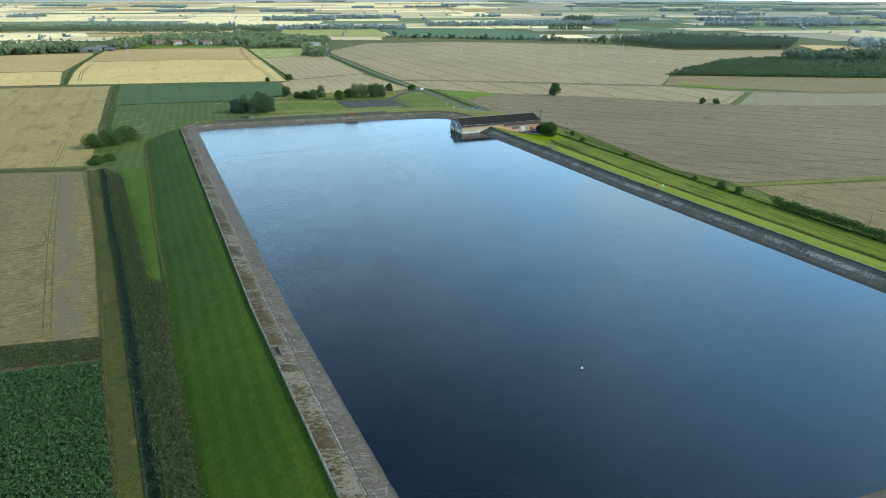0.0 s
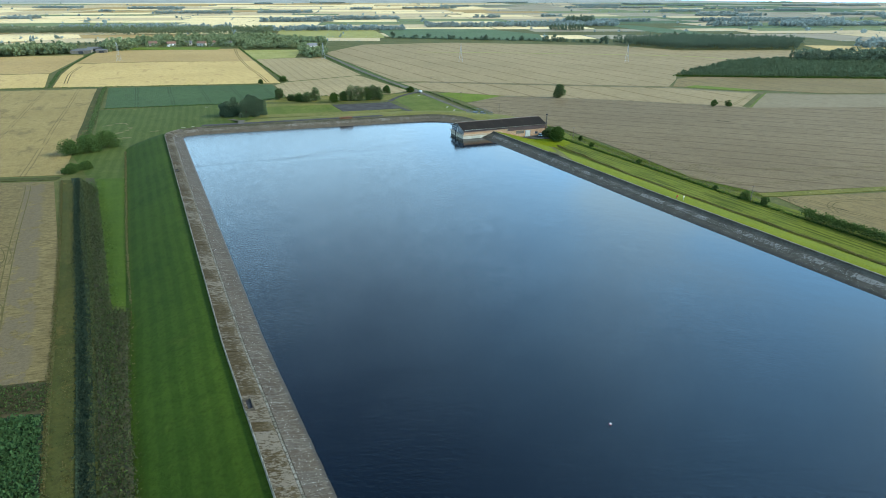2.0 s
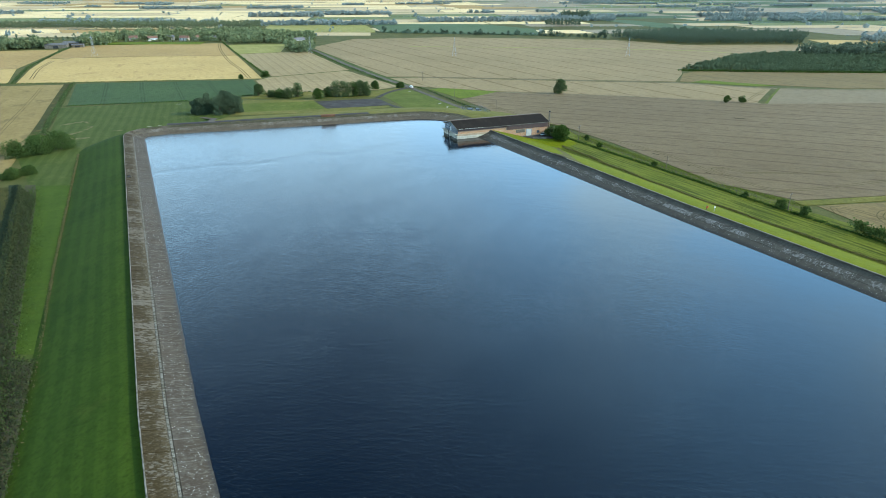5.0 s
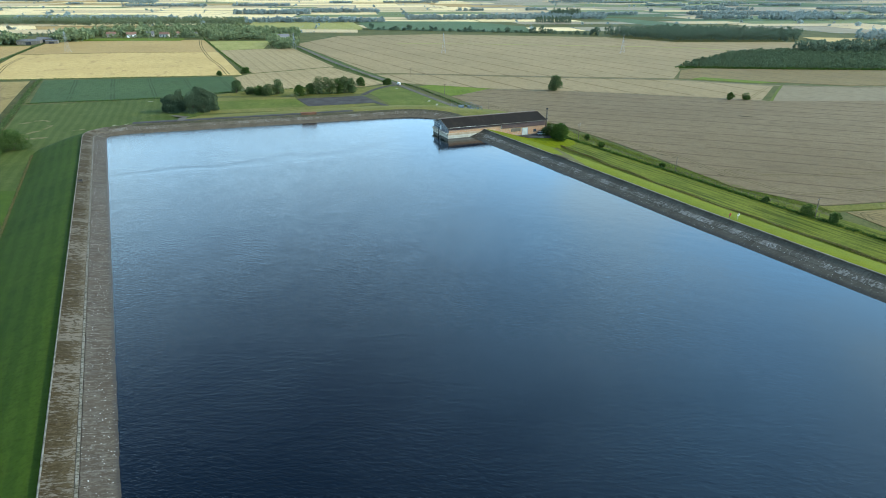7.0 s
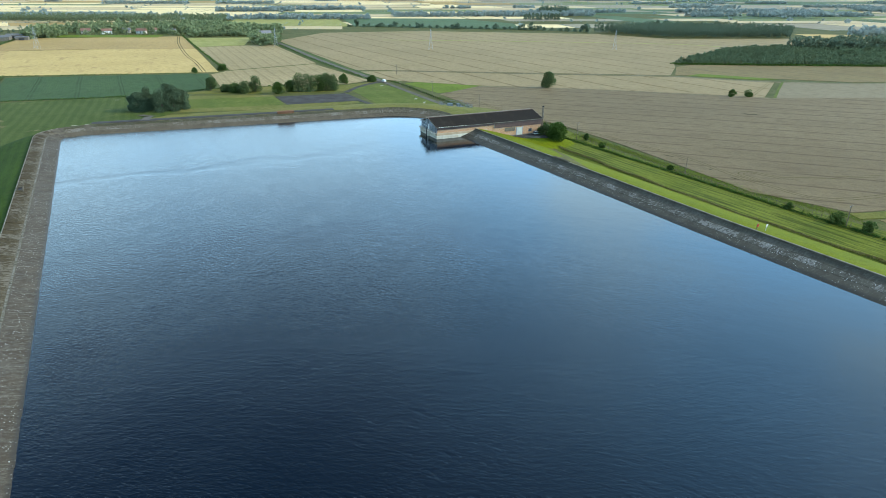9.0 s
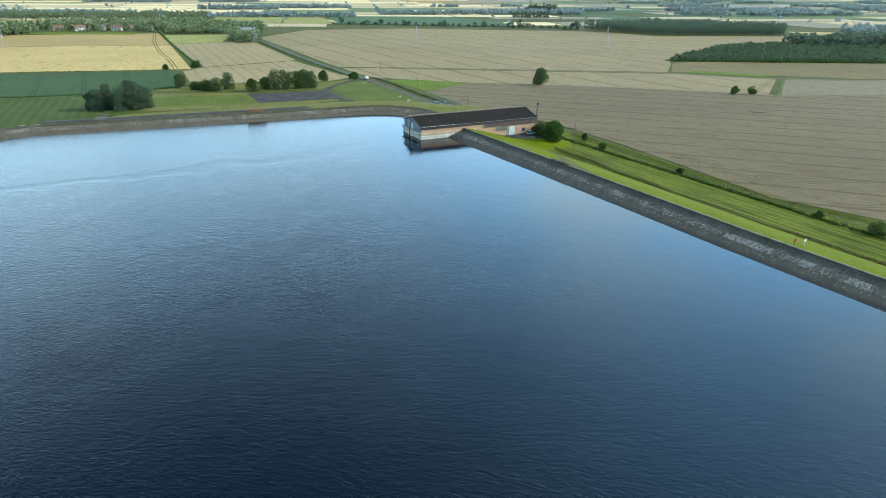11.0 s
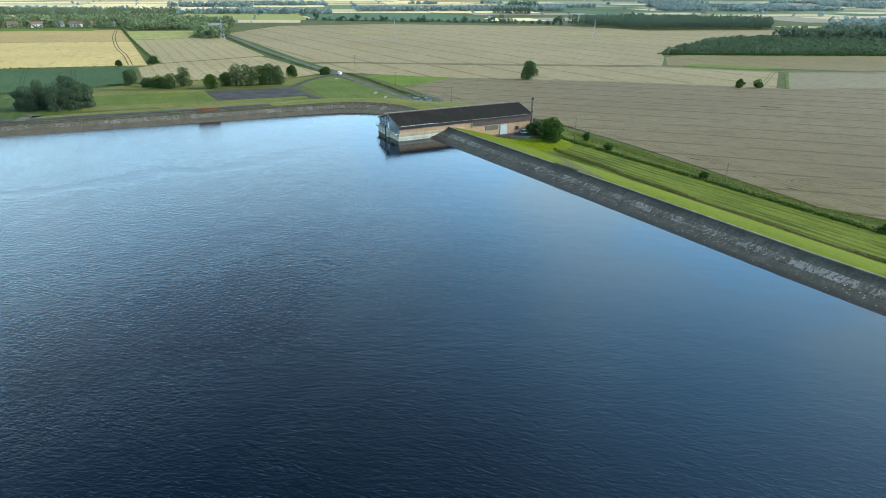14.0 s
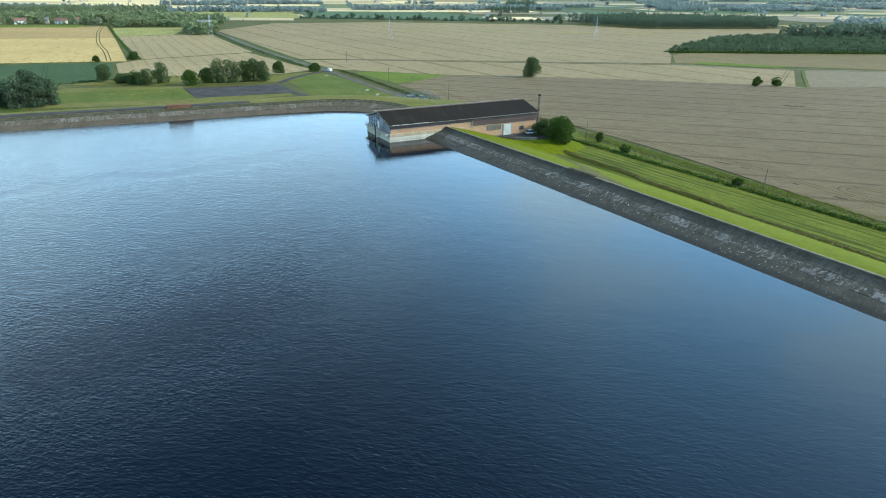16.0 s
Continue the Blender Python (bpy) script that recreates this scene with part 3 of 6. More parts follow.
# ---------------------------------------------------------------- mesh helpers


def fast_mesh(name, verts, quads, material):
    """A mesh from arrays of vertices (n, 3) and faces (m, 3 or 4)."""
    v, q = np.asarray(verts, dtype=np.float32), np.asarray(quads, dtype=np.int32)
    me = bpy.data.meshes.new(name)
    k = q.shape[1]
    me.vertices.add(len(v))
    me.loops.add(q.size)
    me.polygons.add(len(q))
    me.vertices.foreach_set("co", v.ravel())
    me.loops.foreach_set("vertex_index", q.ravel())
    me.polygons.foreach_set("loop_start", np.arange(0, q.size, k, dtype=np.int32))
    me.update(calc_edges=True)
    me.validate()
    if material:
        me.materials.append(material)
    return me


def attach(ob, parent):
    if parent is not None:
        ob.parent = parent
    return ob


def part(name, bm, material, parent, label=""):
    """Links a bmesh as one mesh object under a thing or a part, in its parent's own coordinates."""
    me = bpy.data.meshes.new(name)
    bm.normal_update()
    bm.to_mesh(me)
    bm.free()
    me.materials.append(material)
    return tagged(attach(new(name, me), parent), label)


def thing(name, x, y, z, turn=0.0, label="", category="", group="", kind=""):
    ob = new(name)
    ob.empty_display_size = 0.5
    ob.matrix_world = pose(x, y, z, 0, 0, turn)
    return tagged(ob, label, category, group, kind)


def box(bm, x0, x1, y0, y1, z0, z1, bevel=0.0):
    r = bmesh.ops.create_cube(bm, size=1.0)
    vs = r["verts"]
    for v in vs:
        v.co = Vector((x0 if v.co.x < 0 else x1, y0 if v.co.y < 0 else y1, z0 if v.co.z < 0 else z1))
    if bevel:
        es = list({e for v in vs for e in v.link_edges})
        bmesh.ops.bevel(bm, geom=es, offset=bevel, segments=1, affect="EDGES")
    return bm


def boxed(*a, **k):
    return box(bmesh.new(), *a, **k)


def rod(bm, p, q, r0, r1=None, sides=8):
    p, q = Vector(p), Vector(q)
    d = q - p
    m = Matrix.Translation((p + q) / 2) @ d.to_track_quat("Z", "Y").to_matrix().to_4x4()
    bmesh.ops.create_cone(bm, cap_ends=True, segments=sides, radius1=r0, radius2=r0 if r1 is None else r1, depth=d.length, matrix=m)
    return bm


def prism(bm, pts, z0, z1):
    lo = [bm.verts.new((x, y, z0)) for x, y in pts]
    hi = [bm.verts.new((x, y, z1)) for x, y in pts]
    bm.faces.new(hi)
    bm.faces.new(lo[::-1])
    n = len(pts)
    for i in range(n):
        j = (i + 1) % n
        bm.faces.new((lo[i], lo[j], hi[j], hi[i]))
    bmesh.ops.recalc_face_normals(bm, faces=bm.faces[:])
    return bm


def sheet(name, pts, height, material, label, category, kind="structure", base=-0.2):
    return tagged(part(name, prism(bmesh.new(), pts, base, height), material, None), label, category, kind=kind)


def ribbon(pts, width):
    """The outline of a band of that width along a line of points."""
    left, right = [], []
    for i, p in enumerate(pts):
        a, b = Vector(pts[max(i - 1, 0)]), Vector(pts[min(i + 1, len(pts) - 1)])
        d = (b - a).normalized()
        n = Vector((-d.y, d.x)) * width / 2
        left.append((p[0] + n.x, p[1] + n.y))
        right.append((p[0] - n.x, p[1] - n.y))
    return left + right[::-1]


def smooth(pts, k=6):
    """A curve through the points."""
    out = []
    v = [Vector(p) for p in pts]
    for i in range(len(v) - 1):
        p0, p1, p2, p3 = v[max(i - 1, 0)], v[i], v[i + 1], v[min(i + 2, len(v) - 1)]
        for s in range(k):
            t = s / k
            q = 0.5 * ((2 * p1) + (p2 - p0) * t + (2 * p0 - 5 * p1 + 4 * p2 - p3) * t * t + (3 * p1 - p0 - 3 * p2 + p3) * t ** 3)
            out.append((q.x, q.y))
    return out + [tuple(pts[-1])]


def blob(x, y, rx, ry, seed, turn=0.0, n=22):
    """A ragged closed outline round a place."""
    r = random.Random(seed)
    c, s = math.cos(radians(turn)), math.sin(radians(turn))
    out = []
    for i in range(n):
        a = 2 * math.pi * i / n
        k = r.uniform(0.6, 1.25)
        u, w = rx * k * math.cos(a), ry * k * math.sin(a)
        out.append((x + u * c - w * s, y + u * s + w * c))
    return out


def inside(x, y, poly):
    c = False
    j = len(poly) - 1
    for i in range(len(poly)):
        (xi, yi), (xj, yj) = poly[i], poly[j]
        if (yi > y) != (yj > y) and x < (xj - xi) * (y - yi) / (yj - yi) + xi:
            c = not c
        j = i
    return c


def polyline(pts, step):
    """Points every step metres along a line."""
    out = []
    for a, b in zip(pts[:-1], pts[1:]):
        a, b = np.array(a, float), np.array(b, float)
        k = max(1, int(round(np.linalg.norm(b - a) / step)))
        out += [a + (b - a) * i / k for i in range(k)]
    return np.array(out + [np.array(pts[-1], float)])

# ---------------------------------------------------------------- reservoir and ground
WATER, CREST = 4.4, 7.0


def rounded(pts, r=10.0, k=7):
    """A closed outline with its corners rounded."""
    out = []
    n = len(pts)
    for i in range(n):
        p, a, b = (Vector(pts[j % n]) for j in (i, i - 1, i + 1))
        u, v = (a - p), (b - p)
        c = min(r, u.length * 0.45, v.length * 0.45)
        u, v = p + u.normalized() * c, p + v.normalized() * c
        for s in range(k + 1):
            t = s / k
            q = u * (1 - t) ** 2 + p * 2 * t * (1 - t) + v * t * t
            out.append((q.x, q.y))
    return out


# the water's edge, clockwise from the near left corner
LEFT_NEAR, LEFT_FAR = Vector((12.6, 46.0)), Vector((-108.3, 371.5))
LEFT_BENDS = [(-2.5, 84.4), (-24.3, 140.0)]
RIGHT_NEAR, RIGHT_FAR = Vector((162.1, 79.8)), Vector((60.6, 349.6))
RIGHT_BENDS = [(103.5, 231.35), (84.0, 286.0)]
FAR_LINE = [Vector((-107.0, 369.5)), Vector((-74.0, 377.0)), Vector((-21.0, 388.5)), Vector((24.0, 398.0)), Vector((40.0, 398.5)), Vector((51.0, 391.0)), Vector((56.0, 378.0))]

EDGE = []
corner = rounded([LEFT_BENDS[1], tuple(LEFT_FAR), tuple(FAR_LINE[2])], 10, 8)[9:18]
EDGE += [(LEFT_NEAR.x, LEFT_NEAR.y)]
EDGE += LEFT_BENDS + corner
far = [Vector(corner[-1])] + [Vector(p) for p in FAR_LINE[2:]]
# a smooth bend towards the building
bend = []
for i in range(1, len(far)):
    p0, p1, p2, p3 = far[max(i - 2, 0)], far[i - 1], far[i], far[min(i + 1, len(far) - 1)]
    for s in range(1, 7):
        t = s / 6
        q = 0.5 * ((2 * p1) + (p2 - p0) * t + (2 * p0 - 5 * p1 + 4 * p2 - p3) * t * t + (3 * p1 - p0 - 3 * p2 + p3) * t ** 3)
        bend.append((q.x, q.y))
EDGE += bend
FAR_EDGE = [corner[4]] + [corner[-1]] + bend
POOL = EDGE + [(66.0, 362.0), (RIGHT_FAR.x, RIGHT_FAR.y)] + RIGHT_BENDS[::-1] + [(RIGHT_NEAR.x, RIGHT_NEAR.y)]


def offset(line, d):
    """The line moved to its left by d metres."""
    out = []
    for i in range(len(line)):
        a, b = Vector(line[max(i - 1, 0)]), Vector(line[min(i + 1, len(line) - 1)])
        t = (b - a).normalized()
        out.append((line[i][0] - t.y * d, line[i][1] + t.x * d))
    return out


def loft(name, line, profile, material, label, category, span=None):
    """A body swept along a line: profile rows are (distance to the left, height), or a function that gives them at each point. span: the stretch of points used."""
    rows_at = profile if callable(profile) else (lambda i: profile)
    a, b = span or (0, len(line))
    k = len(rows_at(a))
    v = np.zeros((k, b - a, 3))
    for i in range(a, b):
        p, q = Vector(line[max(i - 1, 0)]), Vector(line[min(i + 1, len(line) - 1)])
        t = (q - p).normalized()
        for r, (d, z) in enumerate(rows_at(i)):
            v[r, i - a] = (line[i][0] - t.y * d, line[i][1] + t.x * d, z)
    n = b - a
    q = [(r * n + i, r * n + i + 1, (r + 1) * n + i + 1, (r + 1) * n + i) for r in range(k - 1) for i in range(n - 1)]
    me = fast_mesh(name, v.reshape(-1, 3), q, material)
    return tagged(new(name, me), label, category, kind="structure")


def dense(line, step):
    return [tuple(p) for p in polyline(line, step)]


left_edge = dense([tuple(LEFT_NEAR)] + LEFT_BENDS + corner[:5], 6)
far_edge = dense(FAR_EDGE, 4)
shore = left_edge + far_edge[1:]
NL = len(left_edge)
LEFT_SPAN, FAR_SPAN = (0, NL), (NL - 1, len(shore))
right_edge = dense([tuple(RIGHT_FAR)] + RIGHT_BENDS[::-1] + [tuple(RIGHT_NEAR)], 6)
turn_right = rounded([RIGHT_BENDS[0], tuple(RIGHT_NEAR), tuple(LEFT_NEAR)], 2, 8)[9:18]
turn_left = rounded([tuple(RIGHT_NEAR), tuple(LEFT_NEAR), LEFT_BENDS[0]], 2, 8)[9:18]
near_edge = turn_right + dense([turn_right[-1], turn_left[0]], 8)[1:-1] + turn_left

ground_bm = bmesh.new()
bmesh.ops.create_grid(ground_bm, x_segments=12, y_segments=12, size=9000)
ground = part("ground", ground_bm, MAT["ground"], None)
ground.location = (0, 3000, 0)
tagged(ground, "flat farmland with rough green and dry grass", "ground", kind="structure")

pool_bm = bmesh.new()
inner = [pool_bm.verts.new((x, y, WATER)) for x, y in POOL]
pool_bm.faces.new(inner)
bmesh.ops.recalc_face_normals(pool_bm, faces=pool_bm.faces[:])
if pool_bm.faces[:][0].normal.z < 0:
    bmesh.ops.reverse_faces(pool_bm, faces=pool_bm.faces[:])
tagged(part("water", pool_bm, MAT["water"], None), "dark blue wind-rippled reservoir water", "water", kind="structure")

# horizontal width of the lining on each side
WIDE = {"left": 9.2, "far": 9.2, "right": 7.4, "near": 9.2}


def moved(profile, side):
    return [(WIDE[side] + d, z) for d, z in profile]


bank_profile = [(0.22, CREST - 0.80), (2.0, CREST - 0.82), (7.5, 4.75), (13, 3.0), (17.5, 1.2), (20.5, 0.25), (22, -0.3)]
loft("embankment_left", shore, moved(bank_profile, "left"), MAT["bank_left"], "mown green grass embankment with mower stripes, darkened as the shaded side", "embankment", LEFT_SPAN)
wide_profile = [(0.7, CREST + 0.08), (2.4, CREST + 0.0), (9.0, 5.3), (14.5, 3.7), (19.5, 2.1), (23.0, 0.9), (25.2, 0.26), (26.6, -0.3)]
loft("embankment_right", right_edge, moved(wide_profile, "right"), MAT["bank_right"], "lime green mown grass embankment, brightened as the sunward side", "embankment")
loft("embankment_near", near_edge, moved(bank_profile, "near"), MAT["bank_left"], "mown green grass embankment", "embankment")


def far_profile(i):
    """From the steep bank at the corner to the gentle one beyond the far crest."""
    f = min(1.0, (i - NL + 1) / 9)
    gentle = [(0.22, CREST - 0.10), (7, CREST - 0.1), (14, 6.4), (26, 4.4), (40, 1.9), (50, 0.4), (56, -0.3)]
    return moved([(d0 + (d1 - d0) * f, z0 + (z1 - z0) * f) for (d0, z0), (d1, z1) in zip(bank_profile, gentle)], "far")


loft("embankment_far", shore, far_profile, MAT["rough_grass"], "patchy green and dry grass on a gentle bank", "embankment", FAR_SPAN)

SLOPES = {}
for side, line, span, lab in (("left", shore, LEFT_SPAN, "mossy weathered concrete lining above the water"), ("far", shore, FAR_SPAN, "pale weathered concrete lining with open joints"), ("right", right_edge, None, "damp dark concrete lining with pale worn patches"), ("near", near_edge, None, "weathered concrete lining")):
    SLOPES[side] = loft("lining_" + side, line, [(-WIDE[side], 2 * WATER - CREST - 0.07), (WIDE[side] + 0.05, CREST - 0.07)], MAT["old_kerb"] if side == "near" else MAT["joint"], lab, "concrete lining", span)

# low walls along the crest
kerb_profile = [(-0.05, CREST - 0.4), (-0.03, CREST + 0.40), (0.36, CREST + 0.43), (0.75, CREST - 0.1)]
kerb_low = [(-0.03, CREST - 0.4), (-0.03, CREST + 0.05), (0.20, CREST + 0.06), (0.24, CREST - 1.0)]
loft("kerb_left", shore, moved(kerb_low, "left"), MAT["kerb_worn"], "narrow pale weathered concrete kerb along the crest", "kerb", LEFT_SPAN)
loft("kerb_far", shore, moved(kerb_low, "far"), MAT["old_kerb"], "narrow weathered concrete kerb along the crest", "kerb", FAR_SPAN)
# The wall's shaded face and lit top are put into two concrete tones.
loft("kerb_right", right_edge, moved(kerb_profile, "right"), MAT["old_kerb"], "low weathered concrete wave wall, face darkened as its shaded side", "wall")
loft("coping_right", right_edge, moved([(-0.10, CREST + 0.38), (-0.10, CREST + 0.47), (0.34, CREST + 0.49), (0.36, CREST + 0.38)], "right"), MAT["kerb"], "worn coping on the wave wall, paled as its lit top", "coping")
loft("kerb_near", near_edge, moved(kerb_profile, "near"), MAT["kerb"], "low pale concrete wave wall", "wall")

# ---------------------------------------------------------------- fields, roads and tracks
OUTLINES = []


def field(outline, height, material, label):
    OUTLINES.append(outline)
    return sheet("field", outline, height, MAT[material], label, "field")


field([(-420, 296), (-145, 298), (-102, 207.6), (-76, 146.4), (-71, 135), (-300, 112)], 0.14, "stubble_left", "ripe wheat field with wheel tracks and flattened bare patches")
field([(-900, 560), (-340, 590), (-243, 598), (-198, 461), (-171, 383), (-146, 309), (-420, 301)], 0.16, "straw", "pale ripe wheat field with paired wheel tracks")
field([(-238, 602), (-95, 610), (-74, 530), (-112, 504), (-199, 494)], 0.18, "beans", "dark green bean field with wheel tracks")
field([(-289.5, 610), (-89, 620), (-122, 732), (-150, 826), (-262, 828), (-358, 812), (-327, 711)], 0.18, "gold", "golden ripe barley field with lodged patches")
field([(-360, 817), (-262, 831), (-151, 828), (-207, 1014), (-400, 992), (-381, 905)], 0.17, "tan", "tan ripe wheat field")
field([(-620, 690), (-342, 716), (-297, 611), (-560, 585)], 0.16, "gold", "golden ripe barley field")
field([(-800, 870), (-509, 909), (-398, 931), (-389, 911), (-353, 762), (-343, 720), (-620, 698)], 0.16, "tan", "tan ripe wheat field")
field([(-153, 846), (-72, 873), (-26, 716), (-14, 674), (-82, 632), (-118, 738)], 0.10, "lines", "pale cut stubble with close straight lines")
field([(-84, 626), (-16, 668), (30, 558), (12, 543), (-72, 536), (-92, 606)], 0.10, "lines", "pale cut stubble with close straight lines")
field([(-194, 985), (-110, 987), (-105, 866), (-154, 849)], 0.09, "pasture", "pale rough green pasture")
# right of the road
field([(72, 490), (86, 441), (119, 389), (132, 346), (139.5, 315), (148, 274), (167, 250), (700, 275), (900, 395), (277, 449), (248, 464), (196, 489), (138, 511), (104, 521)], 0.16, "stubble", "wide ripe wheat field with evenly spaced wheel tracks")
field([(170, 243), (700, 262), (700, 60), (225, 60), (186, 186), (173, 221)], 0.16, "right_wheat", "ripe wheat field with curved wheel tracks")
field([(42, 560), (60, 548), (108, 523), (139, 514), (197, 492), (249, 467), (276, 453), (328, 517), (262, 552), (160, 579), (50, 610), (24, 611)], 0.14, "stubble_mid", "strip of ripe wheat beside a track")
field([(332, 513), (279, 449), (900, 400), (1000, 455), (383, 500)], 0.08, "grey_soil", "greyish bare fallow field")
field([(22, 619), (50, 617), (160, 588), (268, 561), (298, 610), (312, 640), (440, 775), (385, 1010), (130, 1098), (-20, 1070), (-72, 930), (-42, 830), (-9, 720), (14, 642)], 0.15, "stubble_mid", "very wide ripe wheat field with slanting wheel tracks")
field([(272, 561), (300, 552), (333, 535), (385, 508), (1000, 462), (1100, 560), (640, 580), (522, 586), (320, 625), (300, 612)], 0.15, "right_wheat", "ripe wheat field beside a young wood, toned for cloud shade")
field([(430, 770), (700, 830), (640, 900), (450, 915), (392, 1005)], 0.162, "stubble_mid", "tan ripe wheat field before a plantation")
# beyond the village and the wide field
field([(-405, 1012), (-234, 996), (-238, 1036), (-418, 1056)], 0.36, "bright_grass", "bright green lawn in front of the village")
field([(-189, 1253), (24, 1222), (-3, 1477), (-214, 1494)], 0.37, "pasture", "pale green pasture with scattered trees")
field([(30, 1228), (300, 1122), (330, 1300), (250, 1490), (3, 1521)], 0.37, "far_dark", "dark green crop field behind a row of trees")
field([(544, 1757), (590, 1553), (592, 1240), (690, 1268), (668, 1600)], 0.37, "far_dark", "dark green crop field behind a plantation")
field([(650, 868), (692, 800), (1100, 780), (1100, 850), (690, 985)], 0.37, "gold", "pale barley field beyond the woods")
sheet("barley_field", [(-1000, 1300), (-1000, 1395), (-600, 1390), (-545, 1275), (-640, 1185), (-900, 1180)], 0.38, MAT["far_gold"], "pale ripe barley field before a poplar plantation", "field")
sheet("grass_verge", ribbon([(60, 930), (180, 905), (301, 871), (379, 848), (431, 822), (452, 792)], 7), 0.19, MAT["pasture"], "strip of rough pale grass between wheat fields", "grass")
sheet("grass_verge", ribbon([(452, 792), (440, 768), (372, 700), (309, 638)], 4), 0.185, MAT["strip"], "grass strip along the young wood", "grass")

sheet("potato_field", [(-300, 96), (-88, 120), (-66.5, 123), (-55, 97), (-46, 77.5), (-20, 20), (-300, 20)], 0.12, MAT["ditch"], "soil under a potato crop, darkened as leaf shade", "field")
sheet("soil_track", [(-300, 112.5), (-76, 134.5), (-70.2, 134.5), (-66.5, 123), (-88, 120), (-300, 96)], 0.10, MAT["soil"], "dark bare soil headland between crops", "track")
sheet("field_margin", [(-142, 299.8), (-136, 300.5), (-126.6, 281.6), (-83, 181), (-54, 112.6), (-39, 77.2), (-15, 20), (-24, 20), (-46, 78), (-70.0, 134.5), (-101, 207)], 0.08, MAT["strip"], "yellowish rough grass margin beside a ditch", "grass")
sheet("meadow_left", [(-200, 486), (-110, 508), (-80, 455), (-88, 420), (-120, 400), (-104, 300), (-82, 215), (-60, 165), (-71, 168), (-86, 200), (-121, 281), (-131, 301), (-160, 350), (-165, 392)], 0.06, MAT["meadow"], "mown green meadow with dry scraped patches", "grass")
sheet("grass_strip", [(-104, 300), (-82, 215), (-62, 169), (-71, 170), (-86, 200), (-121, 281), (-131, 301)], 0.085, MAT["strip_green"], "smooth green strip between reeds and embankment", "grass")
sheet("lawn", [(-88, 500), (-34, 497), (-20, 452), (-76, 446)], 0.07, MAT["lawn"], "mown lawn bordered by dry grass", "grass")
sheet("lawn", [(14, 520), (36, 541), (56, 498), (68, 455), (75, 425), (50, 420), (32, 452)], 0.06, MAT["lawn"], "wide lawn with pale worn patches", "grass")
sheet("lawn", [(-90, 512), (-30, 505), (10, 510), (32, 552), (12, 538), (-70, 536)], 0.05, MAT["rough_grass"], "rough grass under the shelter trees", "grass")
sheet("grass_triangle", [(54, 541), (64, 546), (109, 522), (86, 503), (72, 495)], 0.07, MAT["bright_grass"], "bright green triangle of grass", "grass")
sheet("grass_triangle", [(280, 556), (296, 566), (340, 530), (322, 528)], 0.19, MAT["bright_grass"], "bright green triangle of grass", "grass")
sheet("meadow_right", [(82, 345), (100, 390), (118, 380), (123, 343), (135, 305), (147, 271), (163, 238), (173, 215), (186, 179), (225, 60), (180, 60), (140, 190)], 0.05, MAT["meadow_right"], "striped mown meadow at the foot of the embankment", "grass")
sheet("grass_verge", ribbon([(333, 515), (306, 482), (281, 450)], 1.8), 0.22, MAT["lawn"], "narrow green strip between fields", "grass")
sheet("grass_verge", ribbon([(165, 247), (172, 246.5), (240, 251), (420, 262)], 5), 0.2, MAT["rough_grass"], "narrow green strip between fields", "grass")
sheet("grass_verge", ribbon([(-244.5, 605), (-228, 556), (-205, 489), (-188, 441), (-176, 405), (-166, 380)], 8), 0.2, MAT["strip"], "rough green ditch bank beside ripe wheat", "grass")
sheet("grass_verge", ribbon([(-420, 299), (-145, 303)], 5), 0.2, MAT["strip"], "dark green ditch bank between fields", "grass")

sheet("tarmac_yard", [(-32, 493), (-22, 463.5), (19.5, 472.5), (11.3, 500.6)], 0.12, MAT["asphalt"], "dark tarmac yard with patched surface", "paving")
sheet("grass_verge", ribbon([(40, 556), (15, 622), (-16, 716), (-48, 831), (-74, 920), (-110, 1030)], 17), 0.085, MAT["meadow"], "green verges beside a country road", "grass")
sheet("road", ribbon([(38, 556), (13, 622), (-17, 716), (-49, 831), (-75, 920), (-110, 1030)], 5), 0.14, MAT["road"], "straight narrow country road", "road")
sheet("road", ribbon([(36, 555), (40, 547.4), (52, 507.2), (62.5, 472), (70.6, 447.7), (78, 428), (84, 405)], 3.6), 0.14, MAT["road"], "grey access road beside a fence", "road")
sheet("road", ribbon([(36, 550), (27, 540), (19, 525), (12, 505)], 3.5), 0.13, MAT["asphalt"], "narrow tarmac drive", "road")
sheet("path", ribbon([(10, 501), (20, 474), (30, 452)], 3.2), 0.13, MAT["asphalt"], "narrow tarmac path", "path")
sheet("track", ribbon([(50, 613), (160, 583), (262, 556), (320, 517), (383, 501), (900, 465)], 4), 0.185, MAT["track"], "dry farm track between wheat fields", "track")
sheet("track", ribbon([(104, 520), (138, 512), (196, 490), (248, 465), (277, 450)], 3), 0.18, MAT["track"], "dry farm track between wheat fields", "track")
loft("crest_road", far_edge[2:30], moved([(1.4, CREST - 0.02), (1.4, CREST + 0.02), (6.6, CREST + 0.02), (6.8, CREST - 0.2)], "far"), MAT["asphalt"], "grey tarmac service road along the crest", "road")

def far_height(x, y):
    """The height of the bank beyond the far crest."""
    d = min(math.hypot(x - a, y - b) for a, b in far_edge)
    rows = moved([(0.7, CREST - 0.1), (7, CREST - 0.1), (14, 6.4), (26, 4.4), (40, 1.9), (50, 0.4), (56, 0.1)], "far")
    return float(np.interp(d, [r[0] for r in rows], [r[1] for r in rows]))


